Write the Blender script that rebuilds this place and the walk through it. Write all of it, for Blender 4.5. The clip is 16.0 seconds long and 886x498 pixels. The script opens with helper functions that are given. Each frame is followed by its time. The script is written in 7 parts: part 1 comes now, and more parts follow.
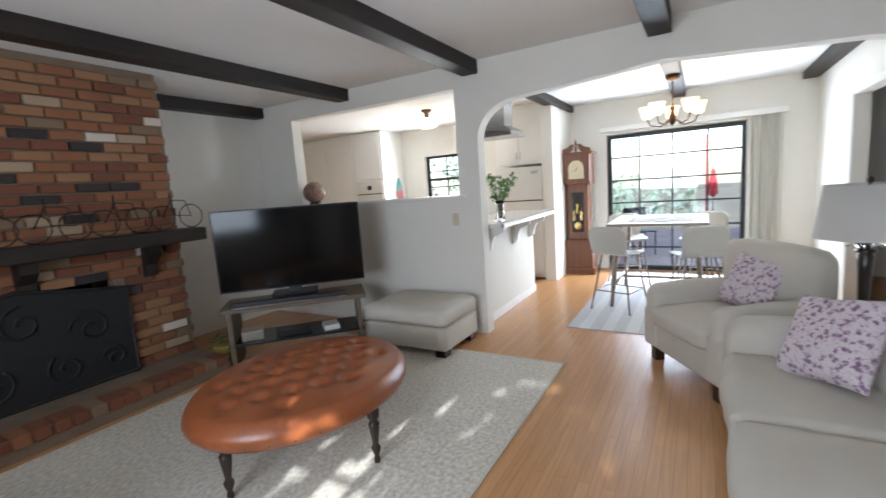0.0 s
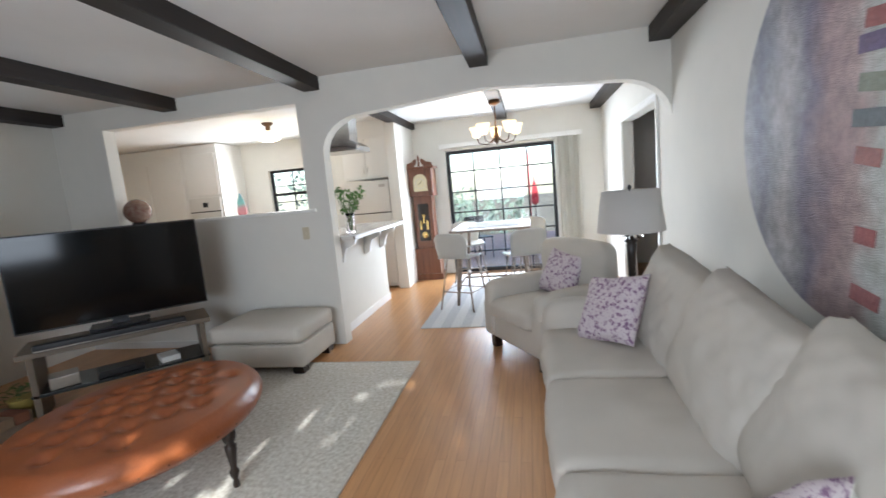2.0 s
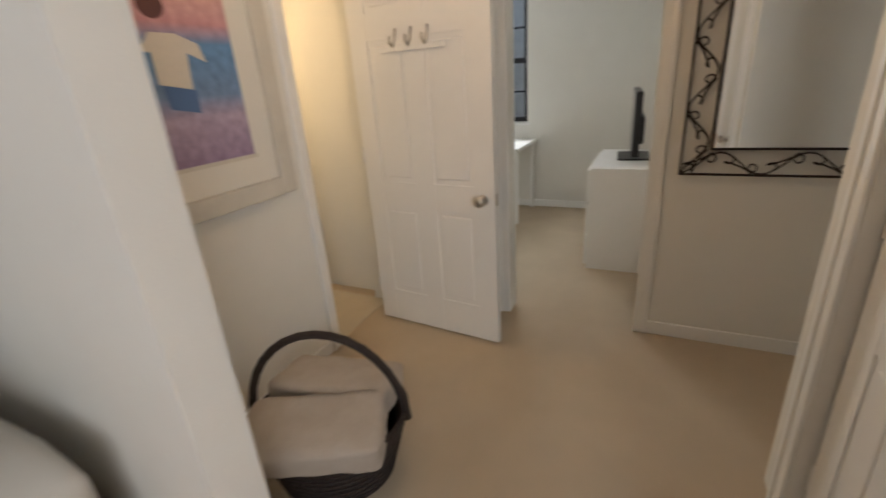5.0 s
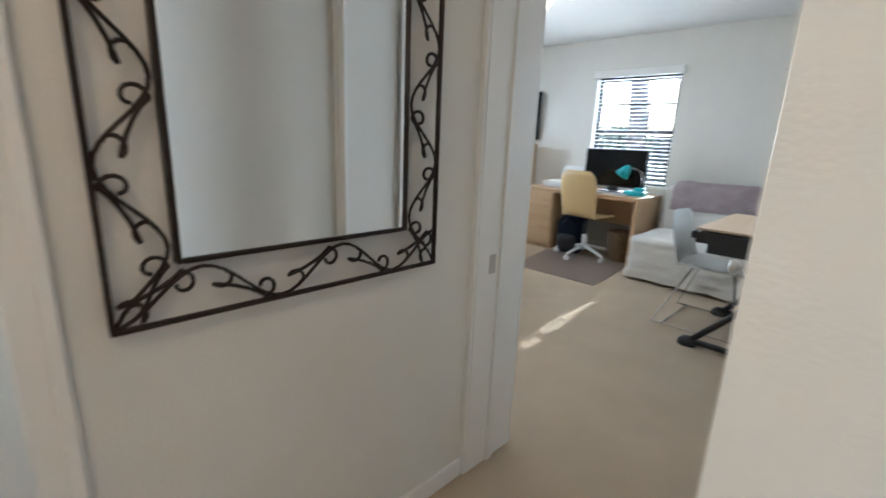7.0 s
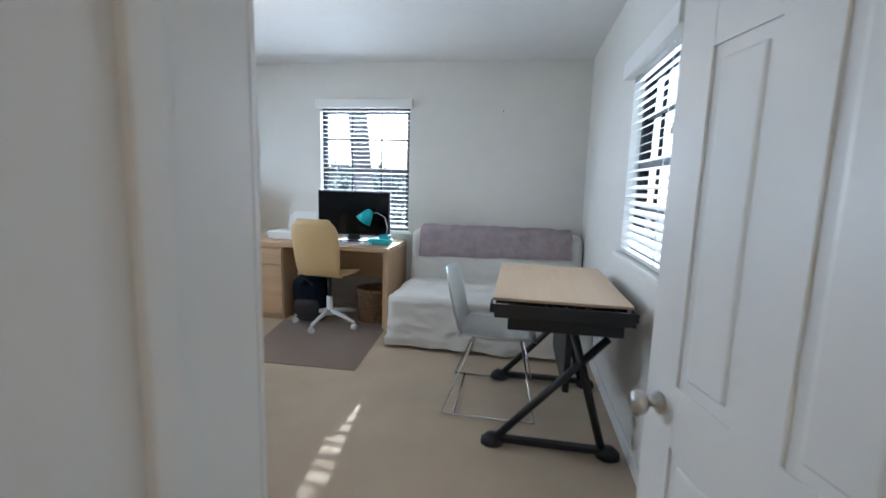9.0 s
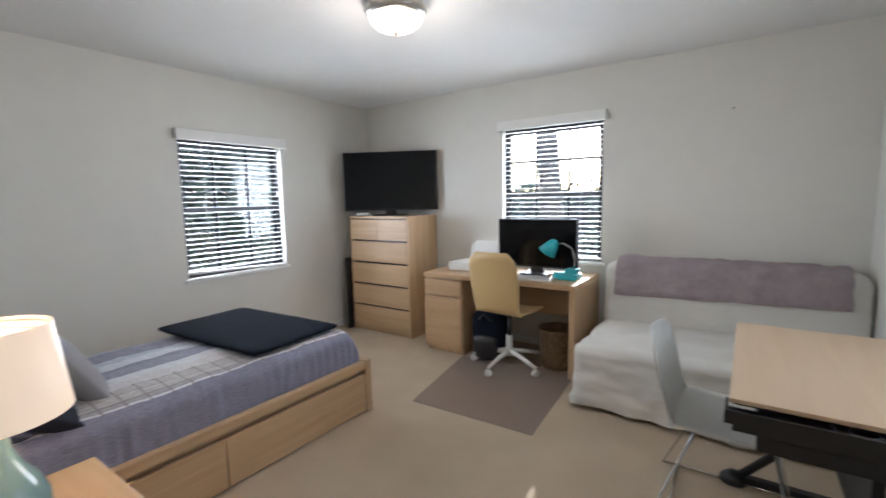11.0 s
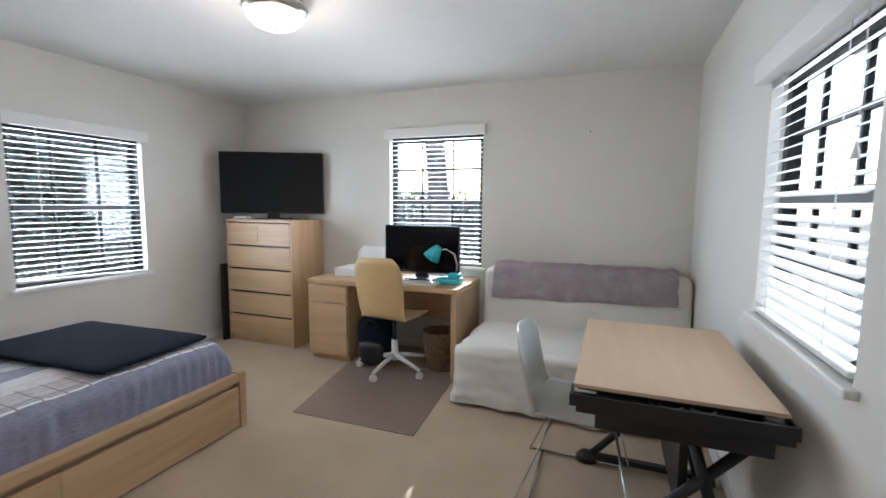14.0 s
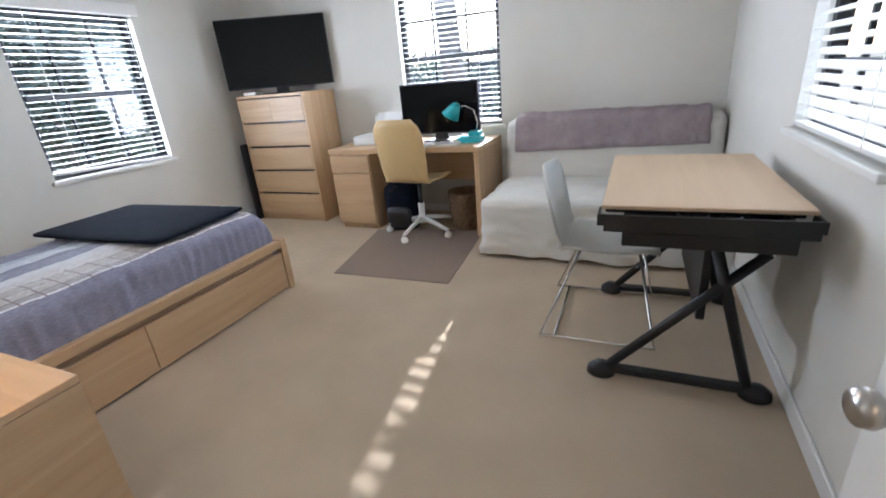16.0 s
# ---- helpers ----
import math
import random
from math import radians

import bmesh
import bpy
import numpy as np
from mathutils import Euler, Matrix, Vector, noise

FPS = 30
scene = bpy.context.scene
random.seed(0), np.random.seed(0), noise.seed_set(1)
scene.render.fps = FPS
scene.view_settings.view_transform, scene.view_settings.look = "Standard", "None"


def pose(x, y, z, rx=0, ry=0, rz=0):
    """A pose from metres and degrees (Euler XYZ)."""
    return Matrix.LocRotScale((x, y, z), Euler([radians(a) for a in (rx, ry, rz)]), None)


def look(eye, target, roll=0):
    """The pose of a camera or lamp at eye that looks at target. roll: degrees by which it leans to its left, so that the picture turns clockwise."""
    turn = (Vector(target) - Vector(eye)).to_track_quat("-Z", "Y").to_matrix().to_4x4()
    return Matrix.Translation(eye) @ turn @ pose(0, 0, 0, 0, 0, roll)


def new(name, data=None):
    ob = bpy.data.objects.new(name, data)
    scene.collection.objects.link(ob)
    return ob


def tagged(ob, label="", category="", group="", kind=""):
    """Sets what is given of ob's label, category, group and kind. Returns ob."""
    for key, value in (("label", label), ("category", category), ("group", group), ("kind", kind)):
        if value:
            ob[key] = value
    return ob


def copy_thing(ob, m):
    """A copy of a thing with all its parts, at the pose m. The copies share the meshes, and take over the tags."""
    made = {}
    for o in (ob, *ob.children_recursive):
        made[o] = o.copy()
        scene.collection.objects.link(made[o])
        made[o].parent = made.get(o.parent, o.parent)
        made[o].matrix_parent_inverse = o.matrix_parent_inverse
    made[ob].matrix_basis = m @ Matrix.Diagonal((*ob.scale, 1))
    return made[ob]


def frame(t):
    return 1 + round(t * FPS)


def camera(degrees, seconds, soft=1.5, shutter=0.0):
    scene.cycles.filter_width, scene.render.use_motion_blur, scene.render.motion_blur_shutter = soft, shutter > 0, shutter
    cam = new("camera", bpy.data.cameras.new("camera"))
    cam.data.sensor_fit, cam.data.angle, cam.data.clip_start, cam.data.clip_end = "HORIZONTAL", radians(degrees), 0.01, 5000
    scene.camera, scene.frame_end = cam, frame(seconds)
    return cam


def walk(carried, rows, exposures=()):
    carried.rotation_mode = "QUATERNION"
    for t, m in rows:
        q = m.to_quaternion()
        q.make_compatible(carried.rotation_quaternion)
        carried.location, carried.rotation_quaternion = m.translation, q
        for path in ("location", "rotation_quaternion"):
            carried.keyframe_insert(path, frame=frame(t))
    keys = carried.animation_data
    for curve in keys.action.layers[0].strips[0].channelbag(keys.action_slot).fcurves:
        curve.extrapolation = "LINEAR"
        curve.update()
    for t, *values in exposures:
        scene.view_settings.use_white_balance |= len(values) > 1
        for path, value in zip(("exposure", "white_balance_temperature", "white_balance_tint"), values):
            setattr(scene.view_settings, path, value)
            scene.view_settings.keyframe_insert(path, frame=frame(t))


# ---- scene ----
cam = camera(90.1, 16.0, shutter=0.4)
PATH = [
    (0, (1.126, 0.728, 1.438), (0.121, 2.436, 1.167), -4.0),
    (0.5, (1.066, 0.639, 1.454), (0.327, 2.481, 1.208), -4.9),
    (1, (1.1, 0.609, 1.451), (0.462, 2.489, 1.211), -5.2),
    (1.5, (1.153, 0.588, 1.45), (0.602, 2.494, 1.205), -5.3),
    (2, (1.209, 0.566, 1.424), (0.813, 2.509, 1.162), -5.2),
    (2.5, (1.299, 0.523, 1.4), (1.204, 2.495, 1.082), -5.1),
    (3, (1.354, 0.485, 1.399), (1.54, 2.443, 1.038), -4.8),
    (3.5, (1.406, 0.46, 1.387), (1.827, 2.378, 1.01), -4.8),
    (4, (1.538, 0.368, 1.372), (2.438, 2.098, 0.929), -5.9),
    (4.2, (1.626, 0.342, 1.379), (2.738, 1.928, 0.877), -6.3),
    (4.5, (1.76, 0.277, 1.334), (3.145, 1.608, 0.777), -5.8),
    (5, (1.995, 0.322, 1.374), (3.671, 1.147, 0.659), -4.2),
    (5.1, (2.04, 0.324, 1.37), (3.751, 1.058, 0.64), -3.8),
    (5.2, (2.087, 0.323, 1.369), (3.829, 0.969, 0.627), -3.7),
    (7.3, (3.581, 0.31, 1.239), (4.657, -1.32, 0.805), 2.9),
    (7.5, (3.676, 0.23, 1.25), (4.546, -1.522, 0.833), 3.2),
    (8, (3.846, -0.041, 1.248), (4.244, -1.957, 0.833), 2.1),
    (8.2, (3.913, -0.152, 1.249), (4.204, -2.091, 0.852), 1.9),
    (10.3, (4.091, -1.105, 1.393), (4.791, -2.974, 1.253), 0.8),
    (10.5, (4.097, -1.105, 1.4), (4.902, -2.928, 1.232), 0.4),
    (11, (4.12, -1.097, 1.394), (5.25, -2.732, 1.168), -1.2),
    (11.5, (4.169, -1.080, 1.361), (5.564, -2.495, 1.131), -2.1),
    (12, (4.195, -1.085, 1.348), (5.69, -2.395, 1.132), -2.5),
    (12.5, (4.183, -1.085, 1.366), (5.632, -2.446, 1.146), -2.4),
    (13, (4.139, -1.107, 1.374), (5.409, -2.638, 1.164), -1.0),
    (13.5, (4.071, -1.119, 1.368), (5.024, -2.866, 1.168), -0.1),
    (14, (4.045, -1.091, 1.389), (4.753, -2.95, 1.19), 0.5),
    (14.5, (4.054, -1.092, 1.401), (4.659, -2.988, 1.199), 0.5),
    (15, (4.054, -1.093, 1.404), (4.703, -2.962, 1.113), -0.1),
    (15.5, (4.053, -1.059, 1.319), (4.76, -2.854, 0.788), -2.5),
    (16, (4.049, -1.037, 1.254), (4.817, -2.735, 0.528), -5.1),
]
EXPOSURES = [(0, 1.5, 5700, 9), (2.5, 1.35, 5750, 9), (3.5, 0.92, 5850, 10), (4.1, 0.75, 6450, 12), (4.7, 0.95, 6400, 12), (5.2, 1.0, 6400, 12), (7.3, 1.75, 5050, 6), (8.2, 1.5, 4950, 6), (10.3, 1.4, 5450, 12), (12.5, 1.45, 5800, 12), (14.8, 1.4, 5450, 13), (16, 1.75, 5450, 13)]
walk(cam, [(t, look(eye, target, roll)) for t, eye, target, roll in PATH], EXPOSURES)

# ---- world, sun, exposure ----
world = bpy.data.worlds.new("world")
scene.world = world
world.use_nodes = True
wn = world.node_tree
sky = wn.nodes.new("ShaderNodeTexSky")
sky.sky_type = "NISHITA"
sky.sun_disc = False
sky.sun_elevation = radians(23)
sky.sun_rotation = radians(173)
wn.links.new(sky.outputs[0], wn.nodes["Background"].inputs[0])
wn.nodes["Background"].inputs[1].default_value = 0.15
sun = new("sun", bpy.data.lights.new("sun", "SUN"))
sun.data.energy, sun.data.angle, sun.data.color = 4.0, radians(0.5), (1.0, 0.95, 0.86)
sun.matrix_world = look((1.25, -9.0, 3.9), (0.0, 0.0, 0.0))


def window_light(name, x, y, z, w, h, rz, power, col=(0.93, 0.97, 1.0)):
    """Sky light standing in a window's opening; rz turns it, 0 shines to +Y."""
    lamp = new(name, bpy.data.lights.new(name, "AREA"))
    lamp.data.shape, lamp.data.size, lamp.data.size_y = "RECTANGLE", w, h
    lamp.data.energy, lamp.data.color = power, col
    lamp.matrix_world = pose(x, y, z, 90, 0, rz)
    return lamp


window_light("slider_sky", 0.77, 7.78, 1.05, 1.6, 1.9, 180, 44)
window_light("kitchen_sky", -3.05, 7.75, 1.6, 0.7, 0.8, 180, 20, (1.0, 0.97, 0.9))
window_light("living_sky", 0.2, -1.1, 1.52, 1.7, 1.2, 0, 32)
window_light("bed_sky_south", 5.605, -4.998, 1.42, 0.86, 1.12, 0, 15)
window_light("bed_sky_east", 7.898, -3.31, 1.345, 0.86, 1.06, 90, 13.5)
window_light("bed_sky_west", 3.412, -2.88, 1.43, 0.76, 0.90, -90, 3.2)
window_light("room_sky", 6.62, 1.95, 1.5, 0.6, 1.1, 90, 13)


def bulb(name, x, y, z, power, col=(1.0, 0.78, 0.5), r=0.05):
    lamp = new(name, bpy.data.lights.new(name, "POINT"))
    lamp.data.energy, lamp.data.color, lamp.data.shadow_soft_size = power, col, r
    lamp.location = (x, y, z)
    return lamp


# ---- materials ----
def mat(name, col, rough=0.6, metal=0.0, col2=None, scale=6.0, fine=60.0, bump=0.0, vary=0.12, spec=0.5, coat=0.0):
    """A surface with a broad tone drift, fine grain and slight relief."""
    m = bpy.data.materials.new(name)
    m.use_nodes = True
    nt = m.node_tree
    b = nt.nodes["Principled BSDF"]
    tc = nt.nodes.new("ShaderNodeTexCoord")
    n1, n2 = nt.nodes.new("ShaderNodeTexNoise"), nt.nodes.new("ShaderNodeTexNoise")
    n1.inputs["Scale"].default_value, n1.inputs["Detail"].default_value = scale, 4
    n2.inputs["Scale"].default_value, n2.inputs["Detail"].default_value = fine, 3
    for n in (n1, n2):
        nt.links.new(tc.outputs["Object"], n.inputs["Vector"])
    col2 = col2 or tuple(c * (1 - vary) for c in col)
    ramp = nt.nodes.new("ShaderNodeValToRGB")
    ramp.color_ramp.elements[0].position, ramp.color_ramp.elements[1].position = 0.3, 0.7
    ramp.color_ramp.elements[0].color, ramp.color_ramp.elements[1].color = (*col2, 1), (*col, 1)
    add = nt.nodes.new("ShaderNodeMath")
    add.operation = "MULTIPLY_ADD"
    add.inputs[1].default_value = 0.35
    nt.links.new(n2.outputs[0], add.inputs[0])
    mul = nt.nodes.new("ShaderNodeMath")
    mul.operation = "MULTIPLY"
    mul.inputs[1].default_value = 0.65
    nt.links.new(n1.outputs[0], mul.inputs[0])
    nt.links.new(mul.outputs[0], add.inputs[2])
    nt.links.new(add.outputs[0], ramp.inputs[0])
    nt.links.new(ramp.outputs[0], b.inputs["Base Color"])
    b.inputs["Roughness"].default_value, b.inputs["Metallic"].default_value = rough, metal
    b.inputs["Specular IOR Level"].default_value = spec
    b.inputs["Coat Weight"].default_value = coat
    if bump:
        bp = nt.nodes.new("ShaderNodeBump")
        bp.inputs["Strength"].default_value, bp.inputs["Distance"].default_value = bump, 0.01
        nt.links.new(n2.outputs[0], bp.inputs["Height"])
        nt.links.new(bp.outputs[0], b.inputs["Normal"])
    return m


def wood(name, dark, light, axis="X", rough=0.4, scale=1.0, contrast=1.0):
    """Straight-grained timber; the grain runs along axis."""
    m = bpy.data.materials.new(name)
    m.use_nodes = True
    nt = m.node_tree
    b = nt.nodes["Principled BSDF"]
    tc, mp, oi = nt.nodes.new("ShaderNodeTexCoord"), nt.nodes.new("ShaderNodeMapping"), nt.nodes.new("ShaderNodeObjectInfo")
    s = [26.0 * scale] * 3
    s["XYZ".index(axis)] = 1.6 * scale
    mp.inputs["Scale"].default_value = s
    nt.links.new(tc.outputs["Object"], mp.inputs["Vector"])
    nt.links.new(oi.outputs["Random"], mp.inputs["Location"])
    n1, n2 = nt.nodes.new("ShaderNodeTexNoise"), nt.nodes.new("ShaderNodeTexNoise")
    n1.inputs["Scale"].default_value, n1.inputs["Detail"].default_value, n1.inputs["Distortion"].default_value = 1.0, 5, 0.6
    n2.inputs["Scale"].default_value = 1.3
    nt.links.new(mp.outputs[0], n1.inputs["Vector"])
    nt.links.new(tc.outputs["Object"], n2.inputs["Vector"])
    ramp = nt.nodes.new("ShaderNodeValToRGB")
    ramp.color_ramp.elements[0].position, ramp.color_ramp.elements[1].position = 0.5 - 0.22 / contrast, 0.5 + 0.2 / contrast
    ramp.color_ramp.elements[0].color, ramp.color_ramp.elements[1].color = (*dark, 1), (*light, 1)
    mx = nt.nodes.new("ShaderNodeMath")
    mx.operation = "MULTIPLY_ADD"
    mx.inputs[1].default_value = 0.25
    nt.links.new(n2.outputs[0], mx.inputs[0])
    m2 = nt.nodes.new("ShaderNodeMath")
    m2.operation = "MULTIPLY"
    m2.inputs[1].default_value = 0.75
    nt.links.new(n1.outputs[0], m2.inputs[0])
    nt.links.new(m2.outputs[0], mx.inputs[2])
    nt.links.new(mx.outputs[0], ramp.inputs[0])
    nt.links.new(ramp.outputs[0], b.inputs["Base Color"])
    b.inputs["Roughness"].default_value = rough
    bp = nt.nodes.new("ShaderNodeBump")
    bp.inputs["Strength"].default_value, bp.inputs["Distance"].default_value = 0.08, 0.004
    nt.links.new(n1.outputs[0], bp.inputs["Height"])
    nt.links.new(bp.outputs[0], b.inputs["Normal"])
    return m


def floor_wood():
    """Narrow oak strips running along Y, each with its own tone."""
    m = bpy.data.materials.new("oak_strip_floor")
    m.use_nodes = True
    nt = m.node_tree
    b = nt.nodes["Principled BSDF"]
    tc, mp = nt.nodes.new("ShaderNodeTexCoord"), nt.nodes.new("ShaderNodeMapping")
    mp.inputs["Rotation"].default_value = (0, 0, radians(90))
    nt.links.new(tc.outputs["Object"], mp.inputs["Vector"])
    br = nt.nodes.new("ShaderNodeTexBrick")
    br.inputs["Color1"].default_value, br.inputs["Color2"].default_value = (0.52, 0.275, 0.115, 1), (0.46, 0.235, 0.092, 1)
    br.inputs["Mortar"].default_value = (0.30, 0.145, 0.055, 1)
    br.inputs["Scale"].default_value, br.inputs["Mortar Size"].default_value = 1.0, 0.0012
    br.inputs["Brick Width"].default_value, br.inputs["Row Height"].default_value = 0.9, 0.057
    br.inputs["Bias"].default_value = -0.1
    nt.links.new(mp.outputs[0], br.inputs["Vector"])
    mg = nt.nodes.new("ShaderNodeMapping")
    mg.inputs["Scale"].default_value = (60, 3, 1)
    nt.links.new(tc.outputs["Object"], mg.inputs["Vector"])
    n = nt.nodes.new("ShaderNodeTexNoise")
    n.inputs["Detail"].default_value = 6
    n.inputs["Scale"].default_value = 1.0
    nt.links.new(mg.outputs[0], n.inputs["Vector"])
    mix = nt.nodes.new("ShaderNodeMix")
    mix.data_type, mix.blend_type = "RGBA", "OVERLAY"
    mix.inputs["Factor"].default_value = 0.28
    nt.links.new(br.outputs["Color"], mix.inputs[6])
    nt.links.new(n.outputs[0], mix.inputs[7])
    nt.links.new(mix.outputs[2], b.inputs["Base Color"])
    rr = nt.nodes.new("ShaderNodeMapRange")
    rr.inputs[3].default_value, rr.inputs[4].default_value = 0.24, 0.42
    nt.links.new(n.outputs[0], rr.inputs[0])
    nt.links.new(rr.outputs[0], b.inputs["Roughness"])
    return m


def brick_mat():
    """Used brick: tone picked brick by brick, from deep red to buff and whitewashed."""
    m = mat("used_brick", (0.4, 0.2, 0.1), 0.88, bump=0.6, fine=90)
    nt = m.node_tree
    b = nt.nodes["Principled BSDF"]
    oi = nt.nodes.new("ShaderNodeObjectInfo")
    ramp = nt.nodes.new("ShaderNodeValToRGB")
    cr = ramp.color_ramp
    cr.interpolation = "CONSTANT"
    tones = [(0, (0.17, 0.06, 0.03)), (0.22, (0.23, 0.095, 0.042)), (0.40, (0.15, 0.055, 0.028)), (0.55, (0.27, 0.135, 0.065)),
             (0.68, (0.20, 0.13, 0.075)), (0.78, (0.36, 0.26, 0.17)), (0.86, (0.58, 0.50, 0.42)), (0.92, (0.035, 0.026, 0.024)), (0.96, (0.21, 0.085, 0.04))]
    cr.elements[0].color = (*tones[0][1], 1)
    cr.elements[1].position, cr.elements[1].color = tones[1][0], (*tones[1][1], 1)
    for p, c in tones[2:]:
        cr.elements.new(p).color = (*c, 1)
    nt.links.new(oi.outputs["Random"], ramp.inputs[0])
    n = nt.nodes.new("ShaderNodeTexNoise")
    n.inputs["Scale"].default_value, n.inputs["Detail"].default_value = 22, 6
    mix = nt.nodes.new("ShaderNodeMix")
    mix.data_type, mix.blend_type = "RGBA", "OVERLAY"
    mix.inputs["Factor"].default_value = 0.55
    nt.links.new(ramp.outputs[0], mix.inputs[6])
    nt.links.new(n.outputs[0], mix.inputs[7])
    nt.links.new(mix.outputs[2], b.inputs["Base Color"])
    return m


def glow(name, col, strength):
    m = bpy.data.materials.new(name)
    m.use_nodes = True
    b = m.node_tree.nodes["Principled BSDF"]
    b.inputs["Base Color"].default_value = (*col, 1)
    b.inputs["Emission Color"].default_value = (*col, 1)
    b.inputs["Emission Strength"].default_value = strength
    b.inputs["Roughness"].default_value = 0.4
    return m


def glass(name, tint=(1, 1, 1), rough=0.0):
    m = bpy.data.materials.new(name)
    m.use_nodes = True
    b = m.node_tree.nodes["Principled BSDF"]
    b.inputs["Base Color"].default_value = (*tint, 1)
    b.inputs["Transmission Weight"].default_value = 1.0
    b.inputs["Roughness"].default_value, b.inputs["IOR"].default_value = rough, 1.45
    return m


M_wall = mat("cream_wall_paint", (0.76, 0.74, 0.68), 0.85, fine=160, bump=0.12, vary=0.04, spec=0.3)
M_ceil = mat("white_ceiling_paint", (0.80, 0.795, 0.78), 0.9, fine=160, bump=0.1, vary=0.03, spec=0.2)
M_white = mat("white_gloss_paint", (0.82, 0.81, 0.775), 0.35, fine=40, vary=0.03)
M_beam = wood("dark_stained_beam", (0.006, 0.004, 0.003), (0.026, 0.017, 0.012), "Y", 0.6)
M_floor = floor_wood()
M_carpet = mat("beige_carpet", (0.68, 0.56, 0.41), 0.95, col2=(0.58, 0.47, 0.335), scale=3.0, fine=420, bump=0.8, spec=0.1)
M_brick = brick_mat()
M_mortar = mat("lime_mortar", (0.20, 0.145, 0.10), 0.95, bump=0.5, vary=0.3)
M_black = mat("black_steel", (0.012, 0.012, 0.013), 0.45, vary=0.3)
M_iron = mat("wrought_iron_bronze", (0.035, 0.024, 0.018), 0.5, 0.6, vary=0.4, bump=0.2)
M_blackpl = mat("black_plastic", (0.012, 0.012, 0.014), 0.4, vary=0.2)
M_screen = mat("tv_screen", (0.003, 0.0033, 0.0036), 0.1, vary=0.1, spec=0.22)
M_linen = mat("oatmeal_linen", (0.585, 0.545, 0.48), 0.9, scale=4, fine=340, bump=0.35, vary=0.1, spec=0.2)
M_leather = mat("cognac_leather", (0.30, 0.095, 0.032), 0.3, col2=(0.20, 0.055, 0.018), scale=7, fine=120, bump=0.12)
M_darkwood = wood("ebonised_wood", (0.008, 0.005, 0.004), (0.03, 0.018, 0.012), "Z", 0.3)
M_walnut = wood("mahogany_case", (0.09, 0.032, 0.016), (0.19, 0.075, 0.035), "Z", 0.35)
M_oak = wood("oak_veneer_x", (0.46, 0.295, 0.155), (0.60, 0.42, 0.245), "X", 0.42, 0.8)
M_oakz = wood("oak_veneer_z", (0.46, 0.295, 0.155), (0.60, 0.42, 0.245), "Z", 0.42, 0.8)
M_oaky = wood("oak_veneer_y", (0.46, 0.295, 0.155), (0.60, 0.42, 0.245), "Y", 0.42, 0.8)
M_chrome = mat("chrome", (0.62, 0.62, 0.62), 0.12, 1.0, vary=0.05)
M_nickel = mat("satin_nickel", (0.55, 0.52, 0.48), 0.28, 1.0, vary=0.1)
M_bronze = mat("aged_bronze", (0.10, 0.055, 0.03), 0.4, 0.8, vary=0.3)
M_glass = glass("clear_glass")
M_mirror = mat("mirror_silver", (0.92, 0.93, 0.93), 0.01, 1.0, vary=0.0)
M_slip = mat("white_slipcover", (0.74, 0.72, 0.67), 0.92, fine=220, bump=0.3, vary=0.06, spec=0.2)
M_plaster = mat("white_plastic", (0.72, 0.71, 0.67), 0.4, vary=0.05)
M_slat = mat("white_blind_slat", (0.84, 0.83, 0.79), 0.45, vary=0.04)


# ---- mesh helpers ----
def box(bm, x0, x1, y0, y1, z0, z1, bevel=0.0, seg=2):
    r = bmesh.ops.create_cube(bm, size=1.0, matrix=Matrix.Translation(((x0 + x1) / 2, (y0 + y1) / 2, (z0 + z1) / 2)) @ Matrix.Diagonal((x1 - x0, y1 - y0, z1 - z0, 1)))
    if bevel:
        es = list({e for v in r["verts"] for e in v.link_edges})
        bmesh.ops.bevel(bm, geom=es, offset=bevel, segments=seg, affect="EDGES", profile=0.5)
    return bm


def bx(x0, x1, y0, y1, z0, z1, bevel=0.0, seg=2):
    return box(bmesh.new(), x0, x1, y0, y1, z0, z1, bevel, seg)


def lathe(profile, n=28, sx=1.0, sy=1.0):
    """Turn (radius, height) pairs round the z axis."""
    bm = bmesh.new()
    rings = []
    for r, z in profile:
        rings.append([bm.verts.new((sx * r * math.cos(2 * math.pi * i / n), sy * r * math.sin(2 * math.pi * i / n), z)) for i in range(n)])
    for a, b in zip(rings, rings[1:]):
        for i in range(n):
            bm.faces.new((a[i], a[(i + 1) % n], b[(i + 1) % n], b[i]))
    for ring, flip in ((rings[0], True), (rings[-1], False)):
        bm.faces.new(ring[::-1] if flip else ring)
    for f in bm.faces:
        f.smooth = True
    return bm


